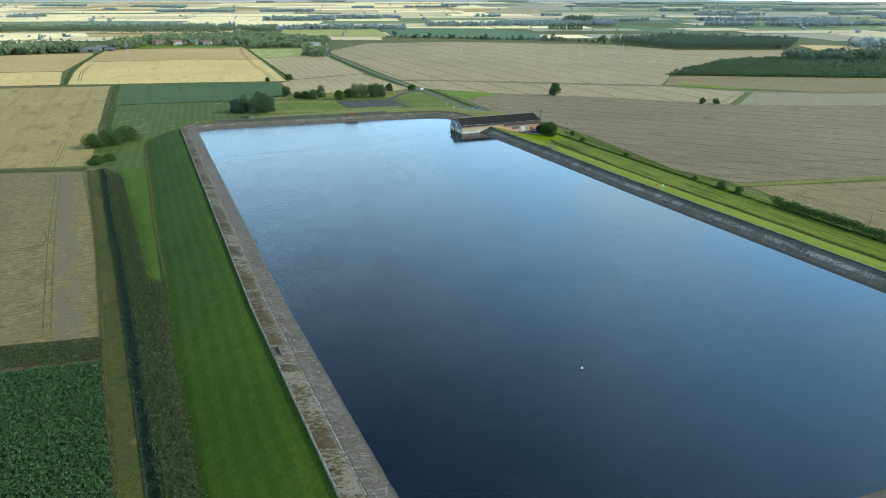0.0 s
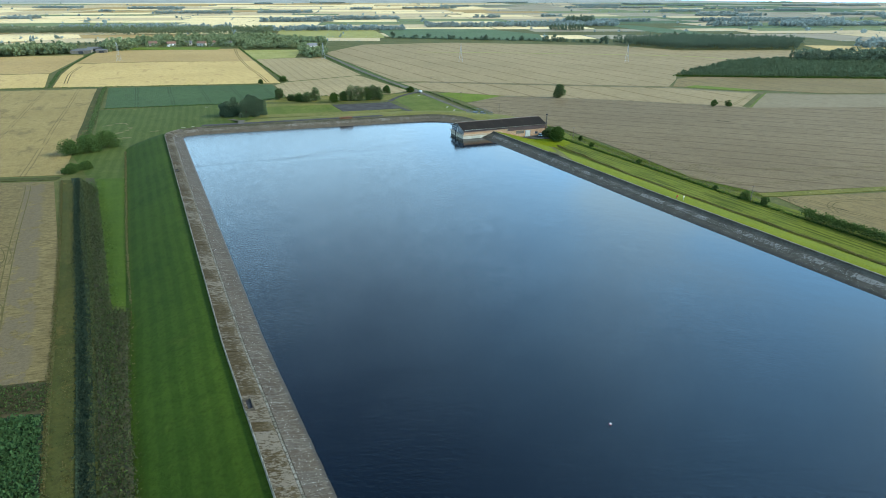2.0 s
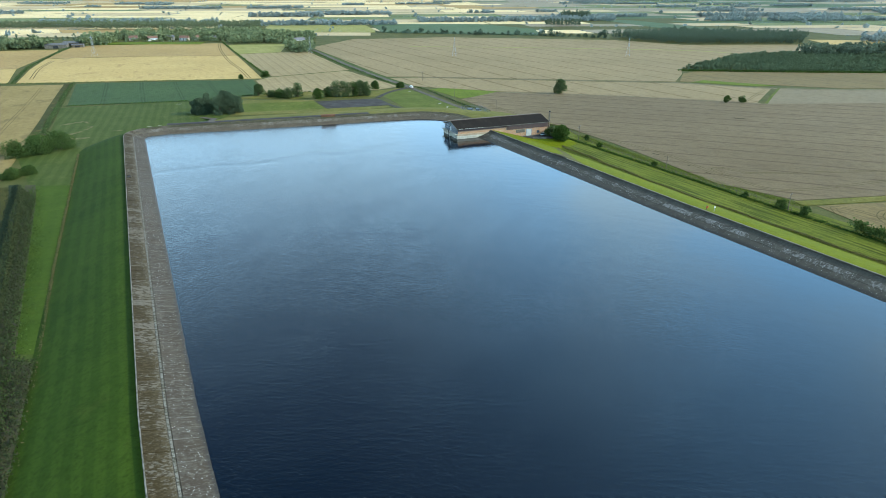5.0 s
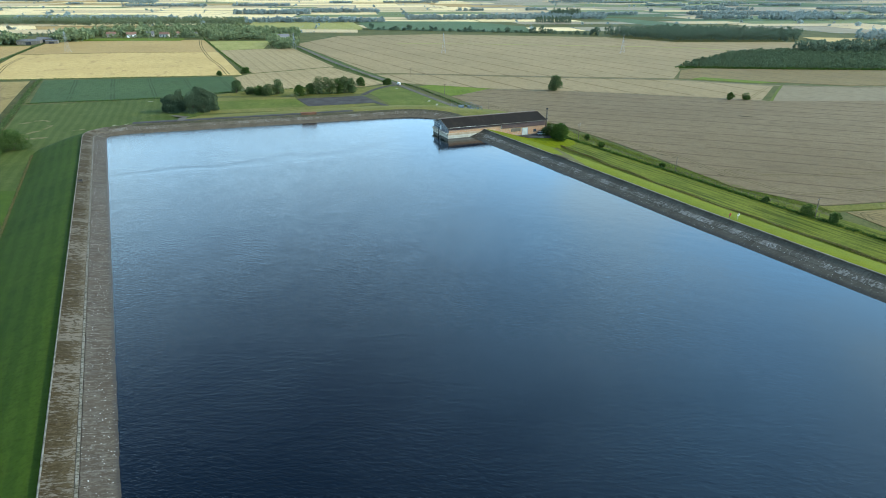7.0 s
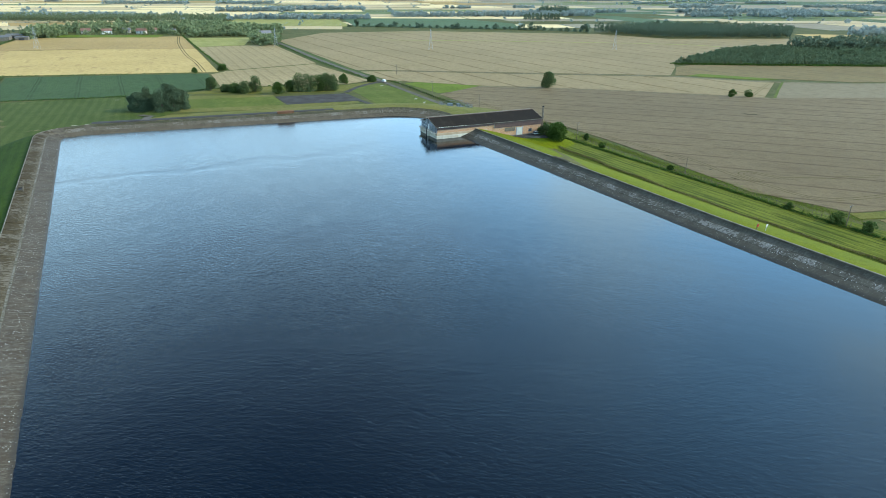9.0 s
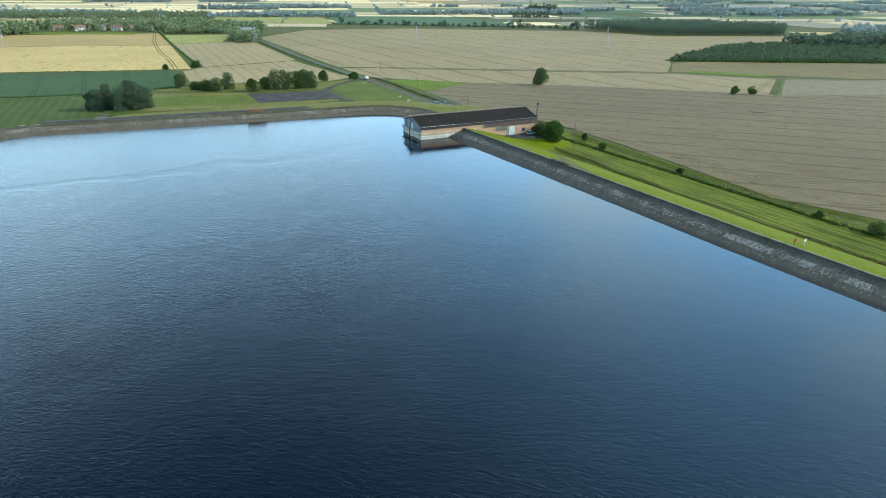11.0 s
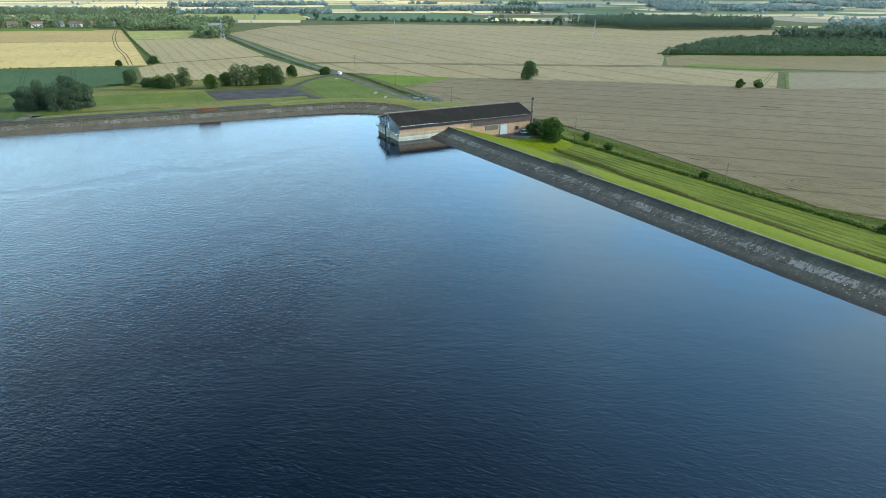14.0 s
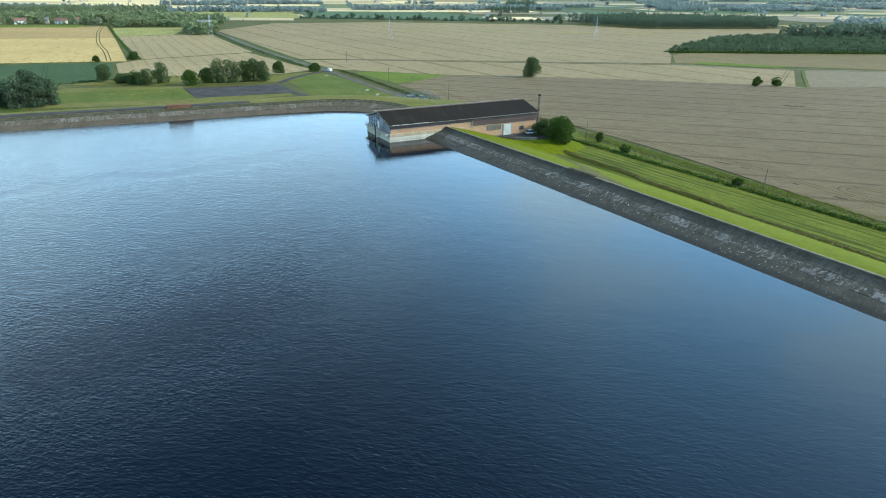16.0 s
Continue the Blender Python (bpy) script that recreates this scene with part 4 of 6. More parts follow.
drive_v = []
for x, y in smooth([(-79, 389.5), (-81, 402), (-83.5, 416), (-88, 430), (-97, 441)], 4):
    drive_v += [(x - 1.8, y - 0.5, far_height(x - 1.8, y) + 0.16), (x + 1.8, y + 0.5, far_height(x + 1.8, y) + 0.16)]
drive_q = [(2 * i, 2 * i + 1, 2 * i + 3, 2 * i + 2) for i in range(len(drive_v) // 2 - 1)]
tagged(new("drive", fast_mesh("drive", drive_v, drive_q, MAT["road"])), "narrow grey drive from the crest to the willows", "road", kind="structure")
SCRAPES = [[(-172, 427), (-167.5, 434), (-160, 431.5), (-155, 424), (-154.2, 414), (-155.3, 404.4), (-158, 399)], [(-155.5, 392), (-151.0, 388.5), (-145.0, 389.5)], [(-136.7, 406.4), (-133.2, 408.0)]]
rs = random.Random(31)
for pts, w in zip(SCRAPES, (2.0, 2.4, 1.2)):
    for k, (x, y) in enumerate(smooth(pts, 4)):
        if rs.random() < 0.78:
            sheet("scraped_patch", blob(x + rs.uniform(-0.8, 0.8), y + rs.uniform(-0.8, 0.8), w * rs.uniform(0.5, 1.1), w * rs.uniform(0.3, 0.75), 400 + k, rs.uniform(0, 180)), 0.08 + 0.0015 * k, MAT["scraped"], "dry scraped earth in a curve across the meadow", "ground patch")
WORN = [(54.9, 475, 3.2, 1.0, 80), (58.4, 461, 3.0, 0.9, 75), (37.2, 532, 2.0, 1.2, 70), (61, 449, 1.8, 0.7, 80), (-112, 495, 3.5, 0.9, 10), (-125, 492, 2.0, 0.7, 10), (-121, 417, 1.6, 0.8, 20), (-116, 419, 1.2, 0.7, 40)]
for i, (x, y, rx, ry, t) in enumerate(WORN):
    sheet("worn_patch", blob(x, y, rx, ry, 60 + i, t), 0.085, MAT["pale_patch"], "pale worn patch in the lawn", "ground patch")
DARKS = [(143.6, 323, 2.8, 0.6, -58), (146.4, 317, 1.4, 0.4, -60), (149.6, 301, 1.0, 0.4, -70), (152.0, 289, 2.2, 0.6, -62), (232, 402, 5.0, 1.6, -25), (186, 226, 3.0, 0.7, -60), (205, 205, 3.5, 0.8, -60)]
for i, (x, y, rx, ry, t) in enumerate(DARKS):
    sheet("bare_patch", blob(x, y, rx, ry, 120 + i, t, 26), 0.168, MAT["soil"], "dark bare patch at the wheat field's edge", "ground patch")
sheet("dry_strip", [(-88, 503), (-34, 500), (-33, 494), (-88, 488)], 0.075, MAT["dry_grass"], "strip of dry uncut grass beside a lawn", "grass")
sheet("dry_strip", [(-80, 456), (-21, 464), (19, 471), (20, 464), (-20, 450), (-78, 446)], 0.075, MAT["dry_grass"], "strip of dry uncut grass beside a lawn", "grass")
def beside_right(along, off):
    """A place beside the right water's edge: metres from the station along it and metres out from it, and the edge's bearing."""
    for a, b in zip(right_edge, right_edge[1:]):
        a, d = Vector(a), Vector(b) - Vector(a)
        if along <= d.length or b == right_edge[-1]:
            break
        along -= d.length
    d.normalize()
    return a + d * along + Vector((-d.y, d.x)) * off, math.degrees(math.atan2(d.y, d.x))


def on_right_bank(along, off, lift=0.05):
    """A point on the right bank's surface."""
    p, bearing = beside_right(along, off)
    rows = moved(wide_profile, "right")
    return (p.x, p.y, max(0.1, float(np.interp(off, [r[0] for r in rows], [r[1] for r in rows]))) + lift)


PATH_DOWN = [(64, 8.6), (54, 15.5), (43, 21.5), (31, 28.0), (19, 34.5), (10, 37.0)]
path_v = []
for k in range(41):
    a, o = (float(np.interp(k / 8, range(6), [p[c] for p in PATH_DOWN])) for c in (0, 1))
    half = 3.7 + 0.6 * math.sin(k * 1.3) + (max(0.0, 1 - k / 7) * 4.5)
    for side in (-1.0, -0.33, 0.33, 1.0):
        path_v.append(on_right_bank(a + half * side, o, 0.10))
path_q = [(4 * i + j, 4 * i + j + 1, 4 * i + j + 5, 4 * i + j + 4) for i in range(40) for j in range(3)]
tagged(new("bank_path", fast_mesh("bank_path", path_v, path_q, MAT["path_grass"])), "worn olive brown diagonal path down the embankment", "path", kind="structure")

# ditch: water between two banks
loft("ditch_bank", dense([(-25, 20), (-38.9, 77.2), (-54.0, 112.6), (-83.0, 181.0), (-127.0, 281.6), (-138, 303)], 5)[::-1], [(-1.6, 0.3), (-0.6, 0.12), (0.6, 0.12), (1.6, 0.3)], MAT["ditch"], "drainage ditch with its shade in the dark colour", "ditch")
sheet("reed_bank", [(-36, 77), (-51.5, 112.5), (-80, 181), (-123, 281.5), (-133, 302), (-129, 302), (-119, 281), (-84, 200), (-70, 167.5), (-64.5, 165.5), (-49, 124), (-30, 77), (-8, 20), (-20, 20)], 0.25, MAT["reed_soil"], "olive reed-grown bank of a ditch", "bank")

# wheel tracks pressed into the crops
def wheel_track(pts, h, label="pair of wheel tracks pressed into ripe wheat", gauge=0.95, wide=0.36):
    t = thing("wheel_track", 0, 0, 0, 0, label, "wheel tracks", kind="structure")
    fine = smooth(pts)
    for d in (-gauge, gauge):
        part("rut", prism(bmesh.new(), ribbon(offset(fine, d), wide), h - 0.1, h + 0.012), MAT["rut"], t)


wheel_track([(-85.2, 136.5), (-100, 169.4), (-122.6, 220.3), (-144.8, 273.2), (-153, 292)], 0.14)
wheel_track([(-160, 215), (-140.5, 219), (-127.3, 219.7), (-119.4, 211), (-116.5, 203), (-119, 198.8), (-128.4, 196.3), (-160, 188)], 0.144)
wheel_track([(-150, 172), (-117, 175), (-104.5, 174.5), (-99.5, 168), (-95, 157.6), (-96, 152.8), (-103.2, 149.1), (-140, 140)], 0.144)
wheel_track([(88, 470), (100, 428), (120.5, 381), (131.5, 361), (140.2, 339.8), (146.2, 327.5), (150.4, 313.5), (153.4, 296.5), (158.4, 280), (172, 262), (230, 272)], 0.16)
wheel_track([(330, 283), (230, 284), (175, 286), (167.5, 290.0), (162.0, 296.0), (157.4, 293.5), (160, 284)], 0.164)
wheel_track([(172, 235), (175.2, 241), (181, 236), (186, 223), (195, 210), (204, 190), (220, 150)], 0.16)
wheel_track([(260, 235), (200, 236), (186, 232), (181, 222)], 0.164)
wheel_track([(320, 512), (268, 456)], 0.14)
wheel_track([(-211, 1008), (-183, 892), (-147, 766), (-122, 693), (-101, 624)], 0.186, "pair of wheel tracks through ripe barley", 1.25, 0.75)
wheel_track([(-340, 788), (-329, 745), (-316.7, 705), (-290, 636)], 0.186, "pair of wheel tracks through ripe barley", 1.25, 0.75)

# far patchwork to the horizon
rng = np.random.default_rng(7)
far_quads = {k: [] for k in ("far_gold", "far_tan", "far_green", "far_dark", "tan", "far_dull")}
HEDGES_FAR = []
y = 1060.0
while y < 8200:
    depth = 80 + 0.085 * (y - 900) * rng.uniform(0.6, 1.6)
    x = -0.95 * y - 300 + rng.uniform(0, 200)
    while x < 0.95 * y + 300:
        w = rng.uniform(90, 420) * (0.7 + y / 4500)
        cx, cy = x + w / 2, y + depth / 2
        near_explicit = (x < 430 and x + w > -440 and y < 1100) or any(inside(cx, cy, f) for f in OUTLINES)
        if not near_explicit:
            # Left of this line the crops are painted sunlit, right of it shaded.
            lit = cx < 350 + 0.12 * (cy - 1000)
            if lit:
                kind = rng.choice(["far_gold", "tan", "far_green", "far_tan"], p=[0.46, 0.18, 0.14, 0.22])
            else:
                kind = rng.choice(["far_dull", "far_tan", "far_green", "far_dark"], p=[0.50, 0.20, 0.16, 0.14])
            j = rng.uniform(-0.16, 0.16, 4) * depth
            far_quads[kind].append([(x + 2, y + 2 + j[0]), (x + w - 2, y + 2 + j[1]), (x + w - 2, y + depth - 2 + j[2] * 0.3), (x + 2, y + depth - 2 + j[3] * 0.3)])
            HEDGES_FAR.append(((x, y), (x + w, y)))
            if rng.uniform() < 0.6:
                HEDGES_FAR.append(((x, y), (x, y + depth)))
        x += w
    y += depth
# Added rise that hides the bright sky line; haze is in its colour.
rise_bm = bmesh.new()
for (ya, za), (yb, zb) in zip(((5060, 0.2), (5200, 17), (5330, 30)), ((5200, 17), (5330, 30), (5500, 33))):
    rise_bm.faces.new([rise_bm.verts.new(c) for c in ((-5200, ya, za), (5200, ya, za), (5200, yb, zb), (-5200, yb, zb))])
tagged(part("distant_rise", rise_bm, MAT["far_rise"], None), "added low rise on the horizon, haze in its colour", "hills", kind="structure")
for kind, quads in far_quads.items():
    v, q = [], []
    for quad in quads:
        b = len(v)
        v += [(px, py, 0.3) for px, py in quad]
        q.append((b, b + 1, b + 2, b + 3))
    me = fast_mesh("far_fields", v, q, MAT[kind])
    names = {"far_gold": "distant golden barley fields, sunlight in the pale colour", "far_tan": "distant tan stubble fields", "far_green": "distant green crop fields", "far_dark": "distant dark green crop fields", "tan": "distant ripe wheat fields", "far_dull": "distant tan stubble fields, dulled for cloud shade"}
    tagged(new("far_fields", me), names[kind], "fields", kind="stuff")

# ---------------------------------------------------------------- plants


def leaf_quads(r, pos, size, flat=0.35):
    """Small quads, randomly turned, at the positions."""
    n = len(pos)
    a = r.normal(size=(n, 3))
    a /= np.linalg.norm(a, axis=1, keepdims=True)
    b = r.normal(size=(n, 3))
    b -= a * (a * b).sum(1, keepdims=True)
    b /= np.linalg.norm(b, axis=1, keepdims=True)
    s = (size * r.uniform(0.6, 1.4, n))[:, None]
    v = np.stack([pos - a * s - b * s * 0.6, pos + a * s - b * s * 0.6, pos + a * s * 0.7 + b * s * 0.6, pos - a * s * 0.7 + b * s * 0.6], 1).reshape(-1, 3)
    q = np.arange(4 * n).reshape(-1, 4)
    return v, q


def lobes(r, h, w, n, base=0.25):
    """Centres and radii of the clumps that make up a crown of height h and width w."""
    out = []
    for i in range(n):
        t = r.uniform(0, 1)
        zz = h * (base + (1 - base) * t * 0.86)
        spread = w * 0.5 * math.sqrt(max(0.05, 1 - (2 * t - 0.85) ** 2 * 0.75))
        an = r.uniform(0, 2 * math.pi)
        rad = spread * math.sqrt(r.uniform(0.05, 1)) * 0.72
        rr = w * r.uniform(0.15, 0.26)
        out.append((rad * math.cos(an), rad * math.sin(an), zz, rr))
    return out


def crown_cloud(r, lobe_list, leaves_per, size, squash=0.8):
    pos = []
    for x, y, z, rr in lobe_list:
        d = r.normal(size=(leaves_per, 3))
        d /= np.linalg.norm(d, axis=1, keepdims=True)
        rad = rr * np.cbrt(r.uniform(0.35, 1.1, leaves_per))[:, None]
        p = d * rad
        p[:, 2] *= squash
        pos.append(p + np.array([x, y, z]))
    pos = np.concatenate(pos)
    pos[:, 2] = np.maximum(pos[:, 2], 0.15)
    return leaf_quads(r, pos, size)


def tree(x, y, h, w, seed, leaf="leaf", label="", category="tree", group="", z=0.0, base=0.25, n=26, per=70, size=0.32, name="tree"):
    r = np.random.default_rng(seed)
    t = thing(name, x, y, z, 0, label, category, group)
    ls = lobes(r, h, w, n, base)
    bm = bmesh.new()
    rod(bm, (0, 0, -0.2), (r.uniform(-0.2, 0.2), r.uniform(-0.2, 0.2), h * 0.5), 0.035 * h, 0.018 * h, 7)
    for lx, ly, lz, lr in ls[:7]:
        rod(bm, (0, 0, h * 0.28), (lx * 0.85, ly * 0.85, lz), 0.012 * h, 0.005 * h, 5)
    part("trunk", bm, MAT["bark"], t)
    v, q = crown_cloud(r, ls, int(per * 1.7), size * 0.72)
    attach(new("crown", fast_mesh("crown", v, q, MAT[leaf])), t)
    return t


def crown_template(r, h, w, n=108, size=0.55):
    ls = lobes(r, h, w, 9, 0.15)
    v, q = crown_cloud(r, ls, n // 9, size)
    return v


def scatter_stuff(name, places, templates, material, label, category, r):
    """One joined mesh of many small crowns; places are rows of x, y, z, scale."""
    parts = []
    for x, y, z, s in places:
        t = templates[r.integers(len(templates))]
        an = r.uniform(0, 2 * math.pi)
        c, d = math.cos(an), math.sin(an)
        m = np.array([[c, -d, 0], [d, c, 0], [0, 0, 1]])
        parts.append(t @ m.T * s * np.array([1, 1, r.uniform(0.85, 1.2)]) + np.array([x, y, z]))
    v = np.concatenate(parts)
    me = fast_mesh(name, v, np.arange(len(v)).reshape(-1, 4), material)
    return tagged(new(name, me), label, category, kind="stuff")


def hedge(name, pts, height, width, material, label, category="hedge", step=0.9, seed=1, size=0.28, per=16, gaps=0.0, base=0.0):
    r = np.random.default_rng(seed)
    line = polyline(pts, step)
    pos = []
    for p in line:
        if r.uniform() < gaps:
            continue
        hh = height * r.uniform(0.6, 1.25)
        k = r.normal(size=(per, 3)) * np.array([width * 0.33, width * 0.33, 0])
        k[:, 2] = hh * np.sqrt(r.uniform(0.02, 1, per))
        k[:, :2] *= (1.15 - 0.5 * k[:, 2:] / (hh + 0.01))
        pos.append(k + np.array([p[0], p[1], base]))
    v, q = leaf_quads(r, np.concatenate(pos), size)
    me = fast_mesh(name, v, q, MAT[material])
    return tagged(new(name, me), label, category, kind="stuff")


def fill(poly, step, r, jitter=0.45):
    xs, ys = [p[0] for p in poly], [p[1] for p in poly]
    out = []
    yy = min(ys)
    while yy < max(ys):
        xx = min(xs)
        while xx < max(xs):
            px, py = xx + r.uniform(-jitter, jitter) * step, yy + r.uniform(-jitter, jitter) * step
            if inside(px, py, poly):
                out.append((px, py))
            xx += step
        yy += step
    return out


R = np.random.default_rng(3)
TEMPL = [crown_template(R, 7.5, 6.0) for _ in range(8)]
TEMPL_TALL = [crown_template(R, 13, 4.6) for _ in range(6)]
TEMPL_ROUND = [crown_template(R, 7, 8.5, 144, 0.72) for _ in range(6)]
TEMPL_SMALL = [crown_template(R, 7, 8.5, 72, 0.95) for _ in range(8)]
TEMPL_LOW = [crown_template(R, 9, 9, 9, 3.0) for _ in range(6)]
TEMPL_FAR = [crown_template(R, 9, 9, 18, 2.0) for _ in range(8)]

# young wood, plantation and woods of the middle distance
wood = [(309, 633), (330, 627), (400, 612), (522, 592), (700, 600), (760, 760), (657, 770), (572, 782), (450, 768), (380, 700)]
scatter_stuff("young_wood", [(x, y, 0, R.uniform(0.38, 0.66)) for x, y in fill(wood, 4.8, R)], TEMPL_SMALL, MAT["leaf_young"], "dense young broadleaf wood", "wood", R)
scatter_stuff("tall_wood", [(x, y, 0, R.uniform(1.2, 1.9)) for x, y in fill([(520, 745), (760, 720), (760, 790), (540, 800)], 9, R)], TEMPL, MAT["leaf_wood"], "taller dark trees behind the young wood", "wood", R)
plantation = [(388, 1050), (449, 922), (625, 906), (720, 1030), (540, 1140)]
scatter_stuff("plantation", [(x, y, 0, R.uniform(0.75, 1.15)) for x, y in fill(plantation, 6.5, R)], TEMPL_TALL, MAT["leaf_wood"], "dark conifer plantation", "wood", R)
scatter_stuff("wood_block", [(x, y, 0, R.uniform(0.8, 1.2)) for x, y in fill([(380, 1405), (452, 1380), (470, 1440), (395, 1460)], 7, R)], TEMPL_TALL, MAT["leaf_wood"], "small dark rectangular wood", "wood", R)
scatter_stuff("wood_block", [(x, y, 0, R.uniform(1.0, 1.8)) for x, y in fill([(520, 1755), (585, 1745), (620, 1800), (530, 1800)], 9, R)], TEMPL_TALL, MAT["leaf_wood"], "small dark rounded wood", "wood", R)
village_wood = [(-400, 1088), (-340, 1084), (-250, 1080), (-170, 1040), (-120, 1052), (-80, 1060), (-90, 1120), (-200, 1230), (-380, 1200)]
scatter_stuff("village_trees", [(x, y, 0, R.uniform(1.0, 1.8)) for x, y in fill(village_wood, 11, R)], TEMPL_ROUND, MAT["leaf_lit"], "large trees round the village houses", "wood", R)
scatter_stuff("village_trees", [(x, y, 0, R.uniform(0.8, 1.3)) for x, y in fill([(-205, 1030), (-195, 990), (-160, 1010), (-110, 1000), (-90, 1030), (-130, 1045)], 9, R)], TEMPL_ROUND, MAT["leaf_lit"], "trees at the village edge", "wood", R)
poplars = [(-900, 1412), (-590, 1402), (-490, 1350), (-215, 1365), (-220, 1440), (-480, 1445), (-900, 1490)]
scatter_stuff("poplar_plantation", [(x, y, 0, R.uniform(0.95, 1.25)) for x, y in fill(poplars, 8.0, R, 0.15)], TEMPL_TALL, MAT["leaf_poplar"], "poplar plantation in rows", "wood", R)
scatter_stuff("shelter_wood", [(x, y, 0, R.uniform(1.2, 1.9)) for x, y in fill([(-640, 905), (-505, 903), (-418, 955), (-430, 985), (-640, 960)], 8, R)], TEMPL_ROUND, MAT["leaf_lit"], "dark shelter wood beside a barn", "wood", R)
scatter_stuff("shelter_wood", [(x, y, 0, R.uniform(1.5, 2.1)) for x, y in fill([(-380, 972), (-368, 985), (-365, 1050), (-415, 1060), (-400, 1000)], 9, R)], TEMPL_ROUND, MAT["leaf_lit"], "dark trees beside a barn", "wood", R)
ROW = [(20, 1216), (110, 1188), (200, 1148), (290, 1118), (385, 1050)]
scatter_stuff("tree_row", [(x + R.uniform(-3, 3), y + R.uniform(-3, 3), -0.5, R.uniform(0.7, 1.6)) for x, y in polyline(ROW, 12)], TEMPL_ROUND, MAT["leaf_wood"], "row of rounded field trees beyond the wheat", "trees", R)
scatter_stuff("tree_row_hedge", [(x + R.uniform(-1, 1), y + R.uniform(-1, 1), -0.3, R.uniform(0.3, 0.55)) for x, y in polyline(ROW, 3)], TEMPL, MAT["leaf_wood"], "low hedge below a row of field trees", "hedge", R)
scatter_stuff("tree_row", [(x + R.uniform(-5, 5), y + R.uniform(-3, 3), 0, R.uniform(0.5, 1.3)) for x, y in polyline([(-700, 1085), (-480, 1105), (-420, 1095)], 11)], TEMPL, MAT["leaf_wood"], "row of field trees", "trees", R)
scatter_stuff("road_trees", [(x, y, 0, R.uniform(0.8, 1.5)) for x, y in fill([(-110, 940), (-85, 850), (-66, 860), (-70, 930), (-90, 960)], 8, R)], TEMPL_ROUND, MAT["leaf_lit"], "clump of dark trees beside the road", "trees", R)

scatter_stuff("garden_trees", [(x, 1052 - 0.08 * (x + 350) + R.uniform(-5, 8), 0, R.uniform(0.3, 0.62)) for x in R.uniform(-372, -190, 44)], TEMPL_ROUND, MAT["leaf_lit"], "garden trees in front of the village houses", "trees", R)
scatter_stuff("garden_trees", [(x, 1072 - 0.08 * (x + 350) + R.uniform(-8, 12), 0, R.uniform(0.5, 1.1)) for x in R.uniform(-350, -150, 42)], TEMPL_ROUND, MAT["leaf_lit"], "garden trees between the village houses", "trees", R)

# far hedges, scattered trees and woods to the horizon
pos = []
for (x0, y0), (x1, y1) in HEDGES_FAR:
    if R.uniform() < 0.35:
        continue
    n = int(math.hypot(x1 - x0, y1 - y0) / (7 if y0 < 2600 else 12))
    for i in range(n):
        if R.uniform() < 0.85:
            t = i / max(n, 1)
            pos.append((x0 + (x1 - x0) * t + R.uniform(-2, 2), y0 + (y1 - y0) * t + R.uniform(-2, 2), -1.0, R.choice([0.18, 0.24, 0.3, 0.7, 1.1], p=[0.42, 0.32, 0.21, 0.03, 0.02])))
scatter_stuff("far_hedges", pos, TEMPL_LOW, MAT["leaf_far"], "distant hedges with scattered trees, paled with haze", "hedges", R)
pos = []
for _ in range(58):
    yy = 1500 + 3700 * R.uniform() ** 1.3
    xx = R.uniform(-0.95, 0.95) * yy + 100
    if (-850 < xx < 700 and yy < 1480):
        continue
    wx, wy = R.uniform(60, 330), R.uniform(30, 110)
    for _ in range(int(wx * wy / 95)):
        pos.append((xx + R.uniform(-0.5, 0.5) * wx, yy + R.uniform(-0.5, 0.5) * wy, 0, R.uniform(0.7, 1.25)))
for poly in ([(1060, 1560), (1215, 1560), (1250, 1680), (1080, 1650)], [(745, 925), (930, 900), (930, 960), (760, 965)], [(-700, 1500), (-480, 1520), (-490, 1580), (-700, 1570)], [(-330, 1900), (-120, 1905), (-125, 1960), (-330, 1950)]):
    pos += [(x, y, 0, R.uniform(0.8, 1.4)) for x, y in fill(poly, 8.5, R)]
scatter_stuff("far_woods", pos, TEMPL_FAR, MAT["leaf_far"], "distant woods to the horizon, paled with haze", "woods", R)

# hedges of the middle distance
hedge("field_hedge", [(-242, 604), (-226, 555), (-203, 489), (-186, 440), (-173, 404)], 0.6, 3.2, "leaf", "overgrown green ditch between wheat and meadow", seed=11, size=0.36, per=13, gaps=0.12)
hedge("field_hedge", [(-207, 1016), (-150, 832), (-120, 737), (-86, 629)], 1.8, 2.4, "leaf_dark", "uneven dark hedge between fields", seed=12, size=0.4, per=10, gaps=0.72)
hedge("field_hedge", [(-405, 990), (-385, 909), (-366, 840), (-340, 737), (-331, 711), (-293, 611)], 0.9, 2.6, "leaf", "overgrown green ditch between fields", seed=13, size=0.5, per=8)
hedge("field_hedge", [(-900, 555), (-300, 606), (-100, 613)], 0.9, 2.5, "leaf_dark", "low dark hedge and ditch between fields", seed=14, size=0.3, per=7, gaps=0.45)
hedge("field_hedge", [(-199, 490), (-111, 506), (-80, 527), (-20, 540)], 0.8, 1.6, "leaf_dark", "low dark hedge behind the meadow", seed=15, size=0.3, per=9, gaps=0.35)
hedge("road_hedge", [(30, 560), (8, 625), (-22, 716), (-54, 831), (-80, 920)], 1.1, 2.5, "leaf", "low green hedge beside the road", seed=16, size=0.35, per=8, gaps=0.5)
hedge("road_hedge", [(44, 553), (53, 530), (62, 498), (72, 462), (84, 432), (98, 405), (118, 384)], 0.8, 1.6, "leaf_bush", "low green hedge along the access road", seed=17, size=0.26, per=14, gaps=0.25)
